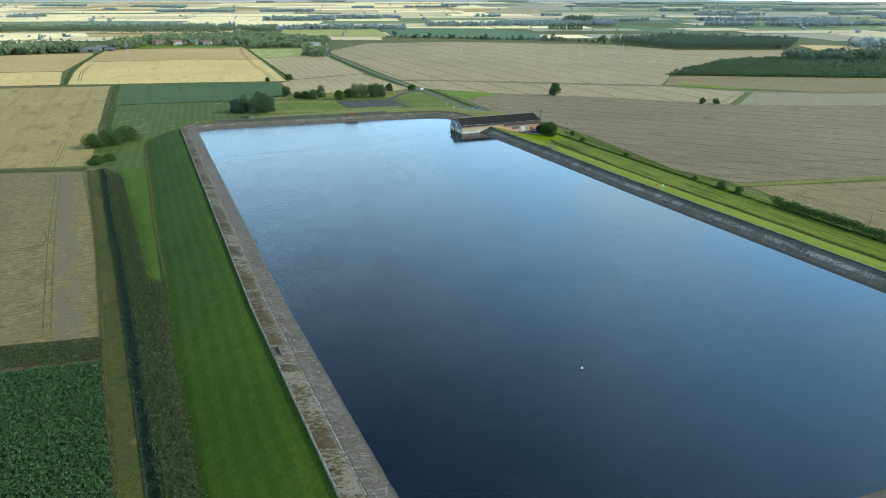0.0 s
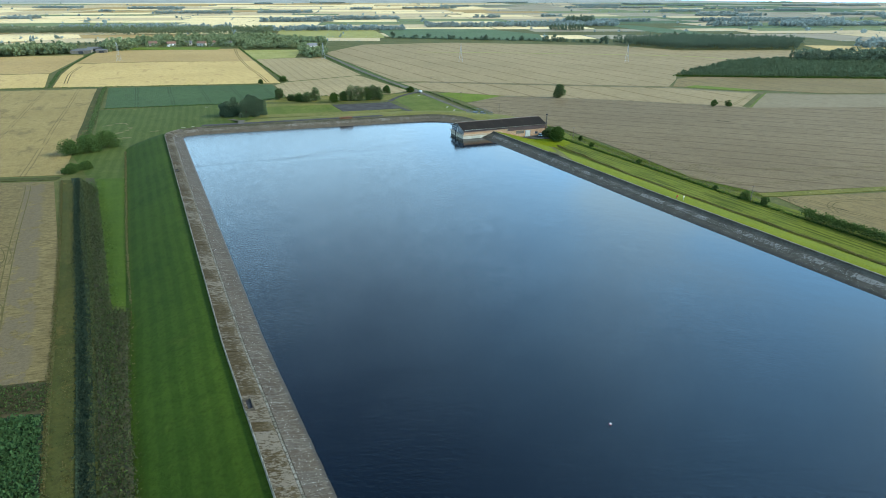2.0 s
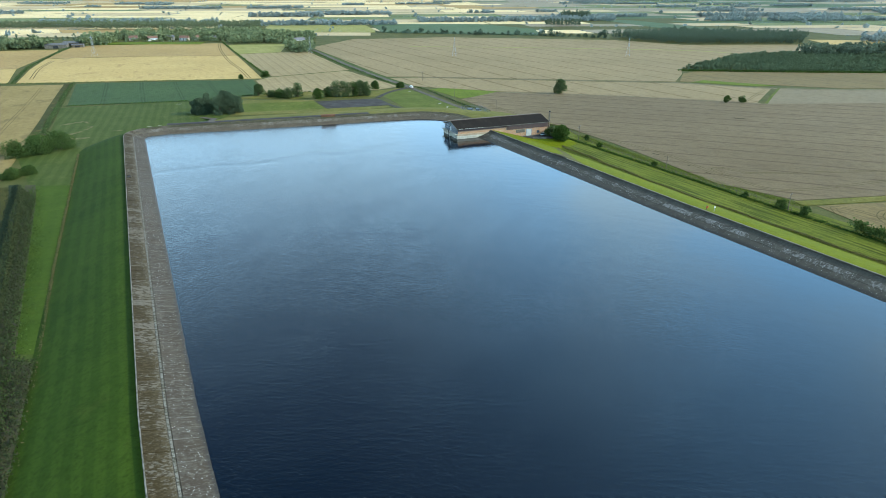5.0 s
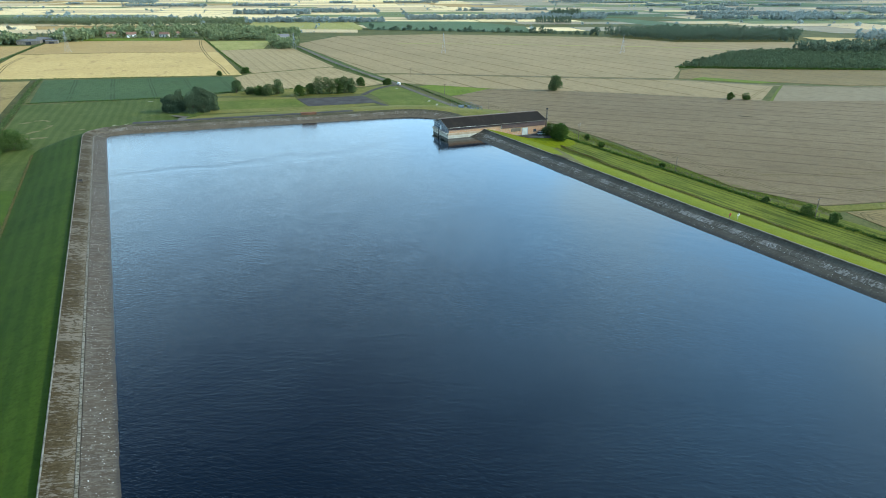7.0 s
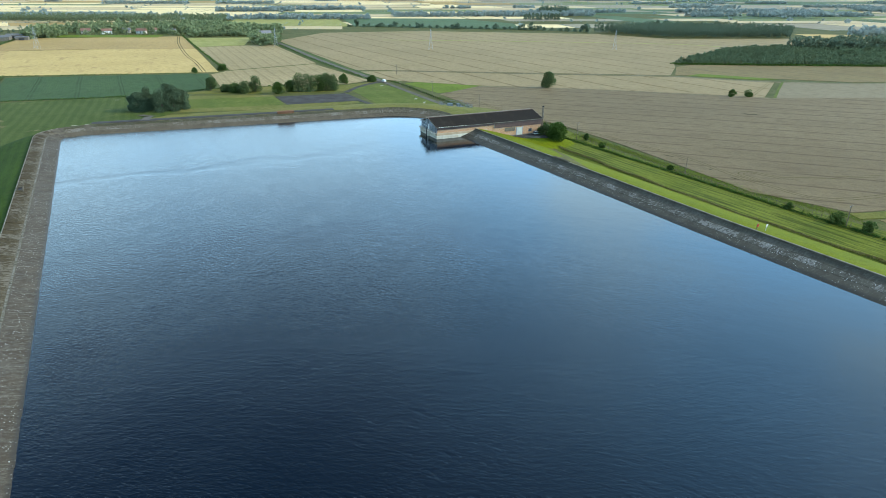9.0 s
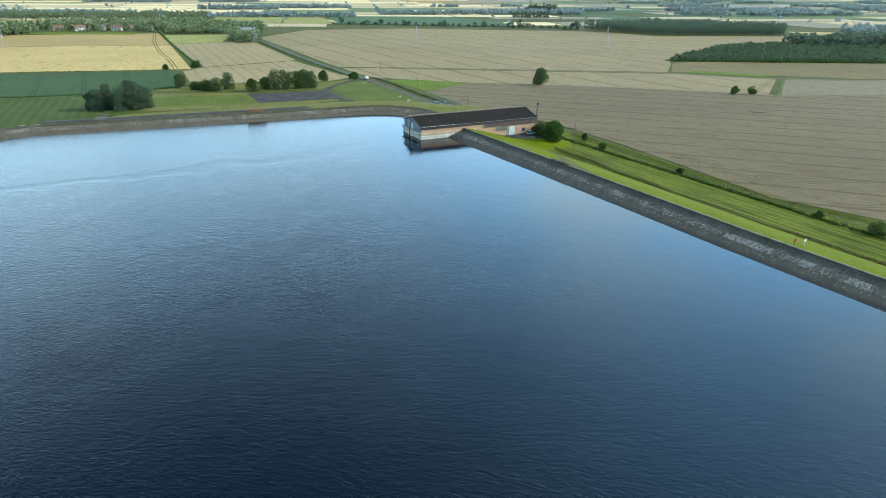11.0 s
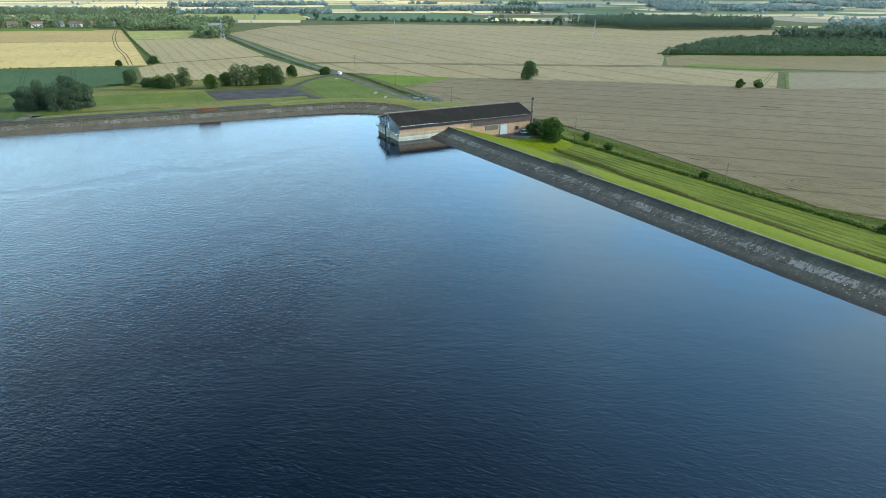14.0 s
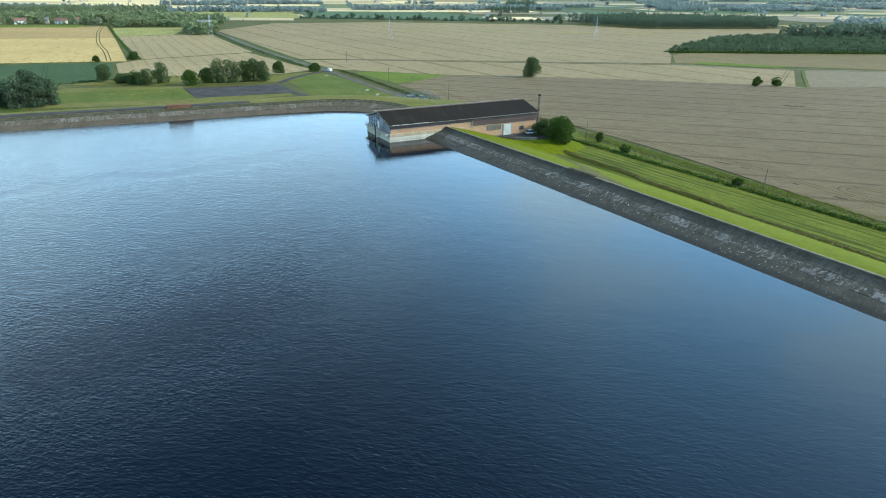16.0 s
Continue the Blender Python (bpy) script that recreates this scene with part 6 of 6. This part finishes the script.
def car(x, y, z, turn, paint, label, van=False):
    c = thing("van" if van else "car", x, y, z, turn, label, "van" if van else "car")
    L, Wd = (4.6, 1.8) if van else (4.0, 1.7)
    h1, h2 = (1.0, 1.9) if van else (0.85, 1.45)
    bm = boxed(-L / 2, L / 2, -Wd / 2, Wd / 2, 0.35, h1, 0.12)
    part("body", bm, MAT[paint], c)
    bm = boxed(-L / 2 + 0.1, L / 2 - (0.9 if van else 1.0), -Wd / 2 + 0.08, Wd / 2 - 0.08, h1 - 0.02, h2, 0.12)
    for v in bm.verts:
        if v.co.z > h1 + 0.2:
            v.co.x = v.co.x * (0.92 if van else 0.78) - (0.1 if van else 0.05)
            v.co.y *= 0.9
    part("cabin", bm, MAT[paint] if van else MAT["glass"], c)
    part("windscreen", boxed(L / 2 - 1.05, L / 2 - 0.92, -Wd / 2 + 0.2, Wd / 2 - 0.2, h1 + 0.08, h2 - 0.25), MAT["glass"], c, "dark windscreen")
    if not van:
        part("roof_panel", boxed(-L / 2 + 0.65, L / 2 - 1.6, -Wd / 2 + 0.2, Wd / 2 - 0.2, h2 - 0.03, h2 + 0.03, 0.02), MAT[paint], c)
    for wx in (-L / 2 + 0.85, L / 2 - 0.85):
        for wy in (-Wd / 2, Wd / 2):
            t = part("wheel", rod(bmesh.new(), (wx, wy - 0.1, 0.33), (wx, wy + 0.1, 0.33), 0.33, 0.33, 16), MAT["tyre"], c)
            part("rim", rod(bmesh.new(), (wx, wy - 0.115, 0.33), (wx, wy + 0.115, 0.33), 0.19, 0.19, 12), MAT["steel"], t)
    for wy in (-Wd / 2 + 0.3, Wd / 2 - 0.3):
        part("headlight", boxed(L / 2 - 0.04, L / 2 + 0.02, wy - 0.17, wy + 0.17, 0.62, 0.78, 0.01), MAT["white_paint"], c)
        part("tail_light", boxed(-L / 2 - 0.02, -L / 2 + 0.04, wy - 0.1, wy + 0.1, 0.6, 0.85, 0.01), MAT["red"], c)
    return c


car(97.6, 358.0, 2.57, 12, "car_teal", "pale teal car parked by the station yard")
car(39.5, 548.5, 0.15, 110, "white_paint", "white van standing at the road junction", True)

# ---------------------------------------------------------------- fenced transformer compound
comp = thing("transformer_compound", 73.0, 434.0, 1.0, 14, "fenced compound with grey electrical switchgear", "substation")
part("pad", boxed(-6.5, 6.5, -8.5, 8.5, -1.4, 0.1), MAT["concrete"], comp, "concrete pad")
for i, (x, y, w, d, h) in enumerate(((-3, -4, 2.2, 1.6, 2.1), (1.5, -5, 1.6, 1.4, 1.8), (-3, 1.5, 2.6, 1.8, 2.4), (2.0, 0.5, 2.0, 1.6, 2.2), (-1, 5.5, 3.0, 1.6, 1.9), (3.6, 5.0, 1.4, 1.4, 1.7))):
    cab = part("cabinet", boxed(x - w / 2, x + w / 2, y - d / 2, y + d / 2, 0.1, h, 0.06), MAT["switchgear"], comp, "grey switchgear cabinet")
    part("lid", boxed(x - w / 2 - 0.08, x + w / 2 + 0.08, y - d / 2 - 0.08, y + d / 2 + 0.08, h, h + 0.1, 0.02), MAT["switchgear"], cab)
for i in range(14):
    for sx in (-6.4, 6.4):
        part("post", rod(bmesh.new(), (sx, -8.4 + i * 1.29, 0), (sx, -8.4 + i * 1.29, 3.2), 0.06, None, 6), MAT["weathered_steel"], comp)
for i in range(9):
    for sy in (-8.4, 8.4):
        part("post", rod(bmesh.new(), (-5.2 + i * 1.3, sy, 0), (-5.2 + i * 1.3, sy, 3.2), 0.06, None, 6), MAT["weathered_steel"], comp)
for z in (0.9, 2.0, 3.1):
    for a, b in (((-6.4, -8.4, z), (6.4, -8.4, z)), ((-6.4, 8.4, z), (6.4, 8.4, z)), ((-6.4, -8.4, z), (-6.4, 8.4, z)), ((6.4, -8.4, z), (6.4, 8.4, z))):
        part("rail", rod(bmesh.new(), a, b, 0.045, None, 5), MAT["weathered_steel"], comp)

# ---------------------------------------------------------------- fences
def fence(name, pts, spacing, height, label, group, z=0.0):
    f = thing(name, pts[0][0], pts[0][1], z, 0, label, "fence")
    line = polyline(pts, spacing)
    post = bpy.data.meshes.new("post")
    bm = boxed(-0.06, 0.06, -0.06, 0.06, -0.3, height, 0.015)
    bm.to_mesh(post)
    bm.free()
    post.materials.append(MAT["timber"])
    for p in line[:290]:
        o = attach(new("post", post), f)
        o.location = (p[0] - pts[0][0], p[1] - pts[0][1], 0)
    for zz in (0.4, 0.8, height - 0.08):
        bm = bmesh.new()
        for a, b in zip(line[:-1], line[1:]):
            rod(bm, (a[0] - pts[0][0], a[1] - pts[0][1], zz), (b[0] - pts[0][0], b[1] - pts[0][1], zz), 0.02, None, 4)
        part("wire", bm, MAT["dark_steel"], f)
    return f


fence("wire_fence", [(117, 379), (120.5, 344), (132.5, 305), (144.5, 271.5), (157, 239)], 2.8, 1.3, "timber post and wire fence along the wheat field", "fences")
fence("wire_fence", [(47, 548), (58, 506), (70, 466), (82, 432), (98, 402), (117, 381)], 2.8, 1.8, "tall post and wire fence along the access road", "fences")


def pole(x, y, h, label, arms=1, turn=0.0, z=0.0):
    p = thing("electricity_pole", x, y, z, turn, label, "pole", "wooden poles")
    part("shaft", rod(bmesh.new(), (0, 0, -0.5), (0, 0, h), 0.15, 0.10, 10), MAT["timber"], p)
    for i in range(arms):
        part("crossarm", boxed(-1.1, 1.1, -0.07, 0.07, h - 0.45 - 0.8 * i, h - 0.30 - 0.8 * i), MAT["timber"], p)
        for xx in (-0.95, 0, 0.95):
            part("insulator", rod(bmesh.new(), (xx, 0, h - 0.3 - 0.8 * i), (xx, 0, h - 0.02 - 0.8 * i), 0.06, 0.05, 8), MAT["grey_blue"], p)
    return p


pole(115.8, 355.8, 8.0, "wooden electricity pole with crossarms by the fence", 2, 40)
pole(136.5, 296.5, 6.2, "wooden electricity pole beside the meadow", 0)
pole(156.2, 239.8, 6.5, "wooden electricity pole in the hedge", 1, 30)
pole(182.0, 186.0, 7.0, "wooden electricity pole in the hedge", 1, 30)
pole(68.2, 498.0, 7.5, "wooden electricity pole on the green triangle", 1, 20)
pole(88.0, 441.0, 7.5, "wooden electricity pole at the field edge", 0, 20)
pole(52.0, 590.0, 7.5, "wooden electricity pole beside a farm track", 1, 20)


def pylon(x, y, h, turn):
    p = thing("pylon", x, y, 0, turn, "grey steel lattice pylon standing in farmland", "pylon", "pylons")
    lv = [(0, h * 0.11), (h * 0.25, h * 0.075), (h * 0.5, h * 0.045), (h * 0.72, h * 0.028), (h, h * 0.008)]
    for sx in (-1, 1):
        for sy in (-1, 1):
            bm = bmesh.new()
            for (z0, a), (z1, b) in zip(lv[:-1], lv[1:]):
                rod(bm, (sx * a, sy * a, z0), (sx * b, sy * b, z1), 0.06, 0.05, 4)
            part("leg", bm, MAT["steel"], p)
    for s in (-1, 1):
        for ax in (0, 1):
            bm = bmesh.new()
            for (z0, a), (z1, b) in zip(lv[:-1], lv[1:]):
                q = [(-a, s * a, z0), (b, s * b, z1), (a, s * a, z0), (-b, s * b, z1)]
                q = [(c[1], c[0], c[2]) if ax else c for c in q]
                rod(bm, q[0], q[1], 0.03, None, 4)
                rod(bm, q[2], q[3], 0.03, None, 4)
            part("bracing", bm, MAT["steel"], p)
    for z, w in ((h * 0.68, h * 0.16), (h * 0.79, h * 0.20), (h * 0.90, h * 0.14)):
        bm = bmesh.new()
        for s in (-1, 1):
            rod(bm, (0, 0.3, z), (s * w, 0, z), 0.07, 0.05, 4)
            rod(bm, (0, -0.3, z), (s * w, 0, z), 0.07, 0.05, 4)
            rod(bm, (0, 0, z + h * 0.05), (s * w, 0, z), 0.06, 0.05, 4)
        arm = part("crossarm", bm, MAT["steel"], p)
        for s in (-1, 1):
            part("insulator", rod(bmesh.new(), (s * w, 0, z), (s * w, 0, z - 1.3), 0.09, 0.09, 6), MAT["dark_steel"], arm)
    return p


PYLONS = [(-317, 841, 23), (-66, 845, 20), (105.5, 791, 22), (308.5, 768, 21), (880, 905, 21)]
for x, y, h in PYLONS:
    pylon(x, y, h, 78)

# ---------------------------------------------------------------- houses and farms
def house(x, y, turn, L, W, h, rise, wall, roof, label):
    b = thing("house", x, y, 0, turn, label, "house", "village houses")
    part("wall", boxed(-L / 2, L / 2, -W / 2, W / 2, -0.3, h), MAT[wall], b)
    bm = bmesh.new()
    o = 0.4
    v = [bm.verts.new(c) for c in ((-L / 2 - o, -W / 2 - o, h - 0.1), (L / 2 + o, -W / 2 - o, h - 0.1), (L / 2 + o, W / 2 + o, h - 0.1), (-L / 2 - o, W / 2 + o, h - 0.1), (-L / 2 - o, 0, h + rise), (L / 2 + o, 0, h + rise))]
    for f in ((0, 1, 5, 4), (2, 3, 4, 5), (0, 4, 3), (1, 2, 5), (0, 3, 2, 1)):
        bm.faces.new([v[i] for i in f])
    bmesh.ops.recalc_face_normals(bm, faces=bm.faces[:])
    r = part("roof", bm, MAT[roof], b)
    part("chimney_stack", boxed(L / 2 - 1.2, L / 2 - 0.4, -0.4, 0.4, h + rise * 0.5, h + rise + 1.0), MAT["tile_red"], r)
    for i in range(3):
        xx = -L / 2 + (i + 0.5) * L / 3
        part("window", boxed(xx - 0.6, xx + 0.6, -W / 2 - 0.05, -W / 2 + 0.1, h * 0.55, h * 0.85), MAT["glass"], b)
    part("front_door", boxed(-0.5, 0.5, -W / 2 - 0.06, -W / 2 + 0.1, -0.2, 2.1), MAT["dark_steel"], b)
    return b


HOUSES = [(-353, 1079, 10, 12, 8, "plaster_wall", "tile_red"), (-322, 1070, 24, 13, 8, "white_paint", "tile_red"), (-300, 1086, 5, 10, 7, "plaster_wall", "tile_grey"), (-276, 1072, -8, 13, 8, "plaster_wall", "tile_red"),
          (-262, 1084, 70, 12, 8, "plaster_wall", "tile_red"), (-233, 1068, -15, 10, 7, "white_paint", "tile_grey"), (-97, 1012, 25, 16, 9, "plaster_wall", "tile_grey"), (-112, 1022, 85, 12, 8, "brick", "tile_red")]
for i, (x, y, t, L, W, wl_, rf) in enumerate(HOUSES):
    house(x, y, t, L, W * 0.9, 4.2, 3.2, wl_, rf, {"white_paint": "white house with a pitched roof", "plaster_wall": "cream rendered house with a pitched roof", "brick": "brick house with a pitched roof"}[wl_] + (" of red tiles" if rf == "tile_red" else " of grey slate"))


def barn(x, y, turn, L, W, h, label, roof="tile_grey"):
    b = thing("barn", x, y, 0, turn, label, "barn")
    part("wall", boxed(-L / 2, L / 2, -W / 2, W / 2, -0.3, h), MAT["concrete"], b)
    bm = bmesh.new()
    v = [bm.verts.new(c) for c in ((-L / 2 - 0.3, -W / 2 - 0.3, h), (L / 2 + 0.3, -W / 2 - 0.3, h), (L / 2 + 0.3, W / 2 + 0.3, h), (-L / 2 - 0.3, W / 2 + 0.3, h), (-L / 2 - 0.3, 0, h + W * 0.13), (L / 2 + 0.3, 0, h + W * 0.13))]
    for f in ((0, 1, 5, 4), (2, 3, 4, 5), (0, 4, 3), (1, 2, 5), (0, 3, 2, 1)):
        bm.faces.new([v[i] for i in f])
    bmesh.ops.recalc_face_normals(bm, faces=bm.faces[:])
    part("roof", bm, MAT[roof], b)
    part("barn_door", boxed(-3, 3, -W / 2 - 0.1, -W / 2 + 0.1, -0.2, h - 1), MAT["dark_steel"], b)
    return b


barn(-410, 957, 12, 26, 16, 4.5, "large grey farm shed beside a wood", "shed_roof")
barn(-402, 984, 12, 20, 14, 5, "grey farm shed with a low roof", "shed_roof")
barn(-387, 966, 12, 14, 9, 3.6, "small grey farm shed", "shed_roof")
barn(1222, 1557, 20, 26, 12, 5, "white farm building with pale silos", "white_paint")
barn(560, 1195, 10, 30, 14, 5, "long farm shed with a red roof", "tile_red")

# ---------------------------------------------------------------- small things round the water
def sign(x, y, z, turn, w, h, paint, label):
    s = thing("sign", x, y, z, turn, label, "sign")
    part("post", boxed(-0.06, 0.06, -0.06, 0.06, -0.4, 1.3), MAT["steel"], s)
    part("board", boxed(-w / 2, w / 2, -0.10, -0.06, 1.2, 1.2 + h, 0.01), MAT[paint], s)
    if paint == "white_paint":
        for i in range(3):
            part("writing_bar", boxed(-w * 0.36, w * 0.36 - 0.15 * i, -0.115, -0.10, 1.2 + h * (0.72 - 0.24 * i), 1.2 + h * (0.82 - 0.24 * i)), MAT["dark_steel"], s)
    return s


lb = thing("lifebuoy_stand", 116.0, 224.7, 6.85, 22, "red lifebuoy housing on a post beside the crest", "lifebuoy stand")
part("post", boxed(-0.07, 0.07, -0.07, 0.07, -0.5, 1.2), MAT["timber"], lb)
bm = bmesh.new()
for i in range(18):
    a, b = 2 * math.pi * i / 18, 2 * math.pi * (i + 1) / 18
    rod(bm, (0.34 * math.cos(a), -0.16, 1.35 + 0.34 * math.sin(a)), (0.34 * math.cos(b), -0.16, 1.35 + 0.34 * math.sin(b)), 0.08, None, 8)
part("ring", bm, MAT["red"], lb, "red lifebuoy ring")
part("backboard", boxed(-0.4, 0.4, -0.06, 0.0, 0.9, 1.8, 0.02), MAT["timber"], lb)
sign(119.0, 225.2, 6.35, 22, 0.8, 0.6, "white_paint", "white warning sign on a post on the embankment")

buoy = thing("buoy", 46.0, 102.8, WATER, 0, "small white and red mooring buoy on the water", "buoy")
bm = bmesh.new()
bmesh.ops.create_uvsphere(bm, u_segments=16, v_segments=10, radius=0.24, matrix=Matrix.Translation((0, 0, 0.09)))
part("float", bm, MAT["white_paint"], buoy)
part("band", rod(bmesh.new(), (0, 0, 0.05), (0, 0, 0.14), 0.25, 0.25, 16), MAT["red"], buoy)
part("ring_bolt", rod(bmesh.new(), (0, 0, 0.3), (0, 0, 0.44), 0.04, 0.04, 8), MAT["steel"], buoy)

chamber = thing("valve_chamber", -22.6, 112.4, CREST, 110, "small open concrete chamber let into the crest", "chamber")
for a in ((-1.9, 1.9, -0.9, -0.65), (-1.9, 1.9, 0.65, 0.9), (-1.9, -1.65, -0.65, 0.65), (1.65, 1.9, -0.65, 0.65)):
    part("wall", boxed(*a, -1.2, 0.2, 0.02), MAT["old_kerb"], chamber)
part("cover", boxed(-1.64, 1.64, -0.64, 0.64, -0.3, -0.12), MAT["dark_steel"], chamber, "dark recessed cover")
copy_thing(chamber, pose(-86.2, 286.5, CREST, 0, 0, 110))

brick_store = thing("brick_kiosk", -17.0, 399.6, CREST, 12, "low red brick kiosk on the far crest", "kiosk")
part("wall", boxed(-3.9, 3.9, -1.1, 1.1, -0.4, 0.95), MAT["kiosk_brick"], brick_store, "red brick wall")
part("roof", boxed(-4.05, 4.05, -1.3, 1.3, 0.95, 1.08, 0.03), MAT["kiosk_brick"], brick_store, "flat brick-coloured roof")
part("door", boxed(-3.98, -3.9, -0.5, 0.5, -0.3, 0.9), MAT["dark_steel"], brick_store)

def on_crest(along):
    """A place on the right crest, metres from the station."""
    p, bearing = beside_right(along, WIDE["right"] + 0.25)
    return pose(p.x, p.y, CREST, 0, 0, bearing)


pier = thing("crest_pier", 0, 0, 0, 0, "long taller concrete pier in the wave wall", "pier", "crest piers")
part("block", boxed(-7.6, 0.7, -0.4, 0.4, -0.6, 0.62, 0.04), MAT["old_kerb"], pier)
part("cap", boxed(-7.7, 0.8, -0.46, 0.46, 0.62, 0.74, 0.03), MAT["old_kerb"], pier)
pier.matrix_world = on_crest(62.5)

# ---------------------------------------------------------------- lining slabs, piece by piece
def slab_mesh(name, w, l, material):
    me = bpy.data.meshes.new(name)
    bm = boxed(-w / 2, w / 2, 0, l, -0.10, 0.0)
    bm.to_mesh(me)
    bm.free()
    me.materials.append(material)
    return me


RISE = CREST - WATER


def line_slabs(side, rows, seed, line):
    """Slabs in rows up the slope: rows are (start, end, material) in fractions of the way from the water to the crest."""
    parent = SLOPES[side]
    TILT = math.degrees(math.atan2(RISE, WIDE[side]))
    LEN = math.hypot(WIDE[side], RISE)
    r = random.Random(seed)
    pts = polyline(line, 1.0)
    seg = np.linalg.norm(np.diff(pts, axis=0), axis=1)
    cum = np.concatenate([[0], np.cumsum(seg)])
    total = cum[-1]
    for s, e, m, wide in rows:
        nn = int(total / wide)
        me = slab_mesh("slab", wide - 0.03, (e - s) * LEN - 0.04, MAT[m])
        for i in range(min(nn, 190 if wide < 2.5 and side == "left" else 148)):
            c = (i + 0.5) * wide
            k = min(int(np.searchsorted(cum, c)), len(pts) - 1)
            p, q = pts[max(k - 1, 0)], pts[k]
            d = (q - p) / max(np.linalg.norm(q - p), 1e-6)
            an = math.degrees(math.atan2(d[1], d[0]))
            pos = p + d * (c - cum[max(k - 1, 0)])
            m4 = Matrix.Translation((pos[0], pos[1], WATER)) @ pose(0, 0, 0, 0, 0, an) @ pose(0, 0, 0, TILT + r.uniform(-0.25, 0.25)) @ Matrix.Translation((0, s * LEN, 0.02 + r.uniform(-0.015, 0.02)))
            o = new("slab", me)
            o.parent = parent
            o.matrix_basis = m4


ROWS_LEFT = [(-0.35, 0.515, "slab_smooth", 3.0), (0.525, 0.575, "slab_edge", 2.0), (0.58, 0.995, "slab_mossy", 3.0)]
ROWS_RIGHT = [(-0.35, 0.44, "slab_wet_low", 3.0), (0.445, 0.72, "slab_wet_mid", 3.0), (0.725, 0.995, "slab_shade_top", 3.0)]
ROWS_FAR = [(-0.3, 0.40, "slab_lower_far", 2.0), (0.41, 0.78, "slab_far", 2.0), (0.79, 0.995, "slab_weedy", 2.0)]
line_slabs("left", ROWS_LEFT, 1, left_edge)
line_slabs("right", ROWS_RIGHT, 2, right_edge)
line_slabs("far", ROWS_FAR, 3, far_edge)
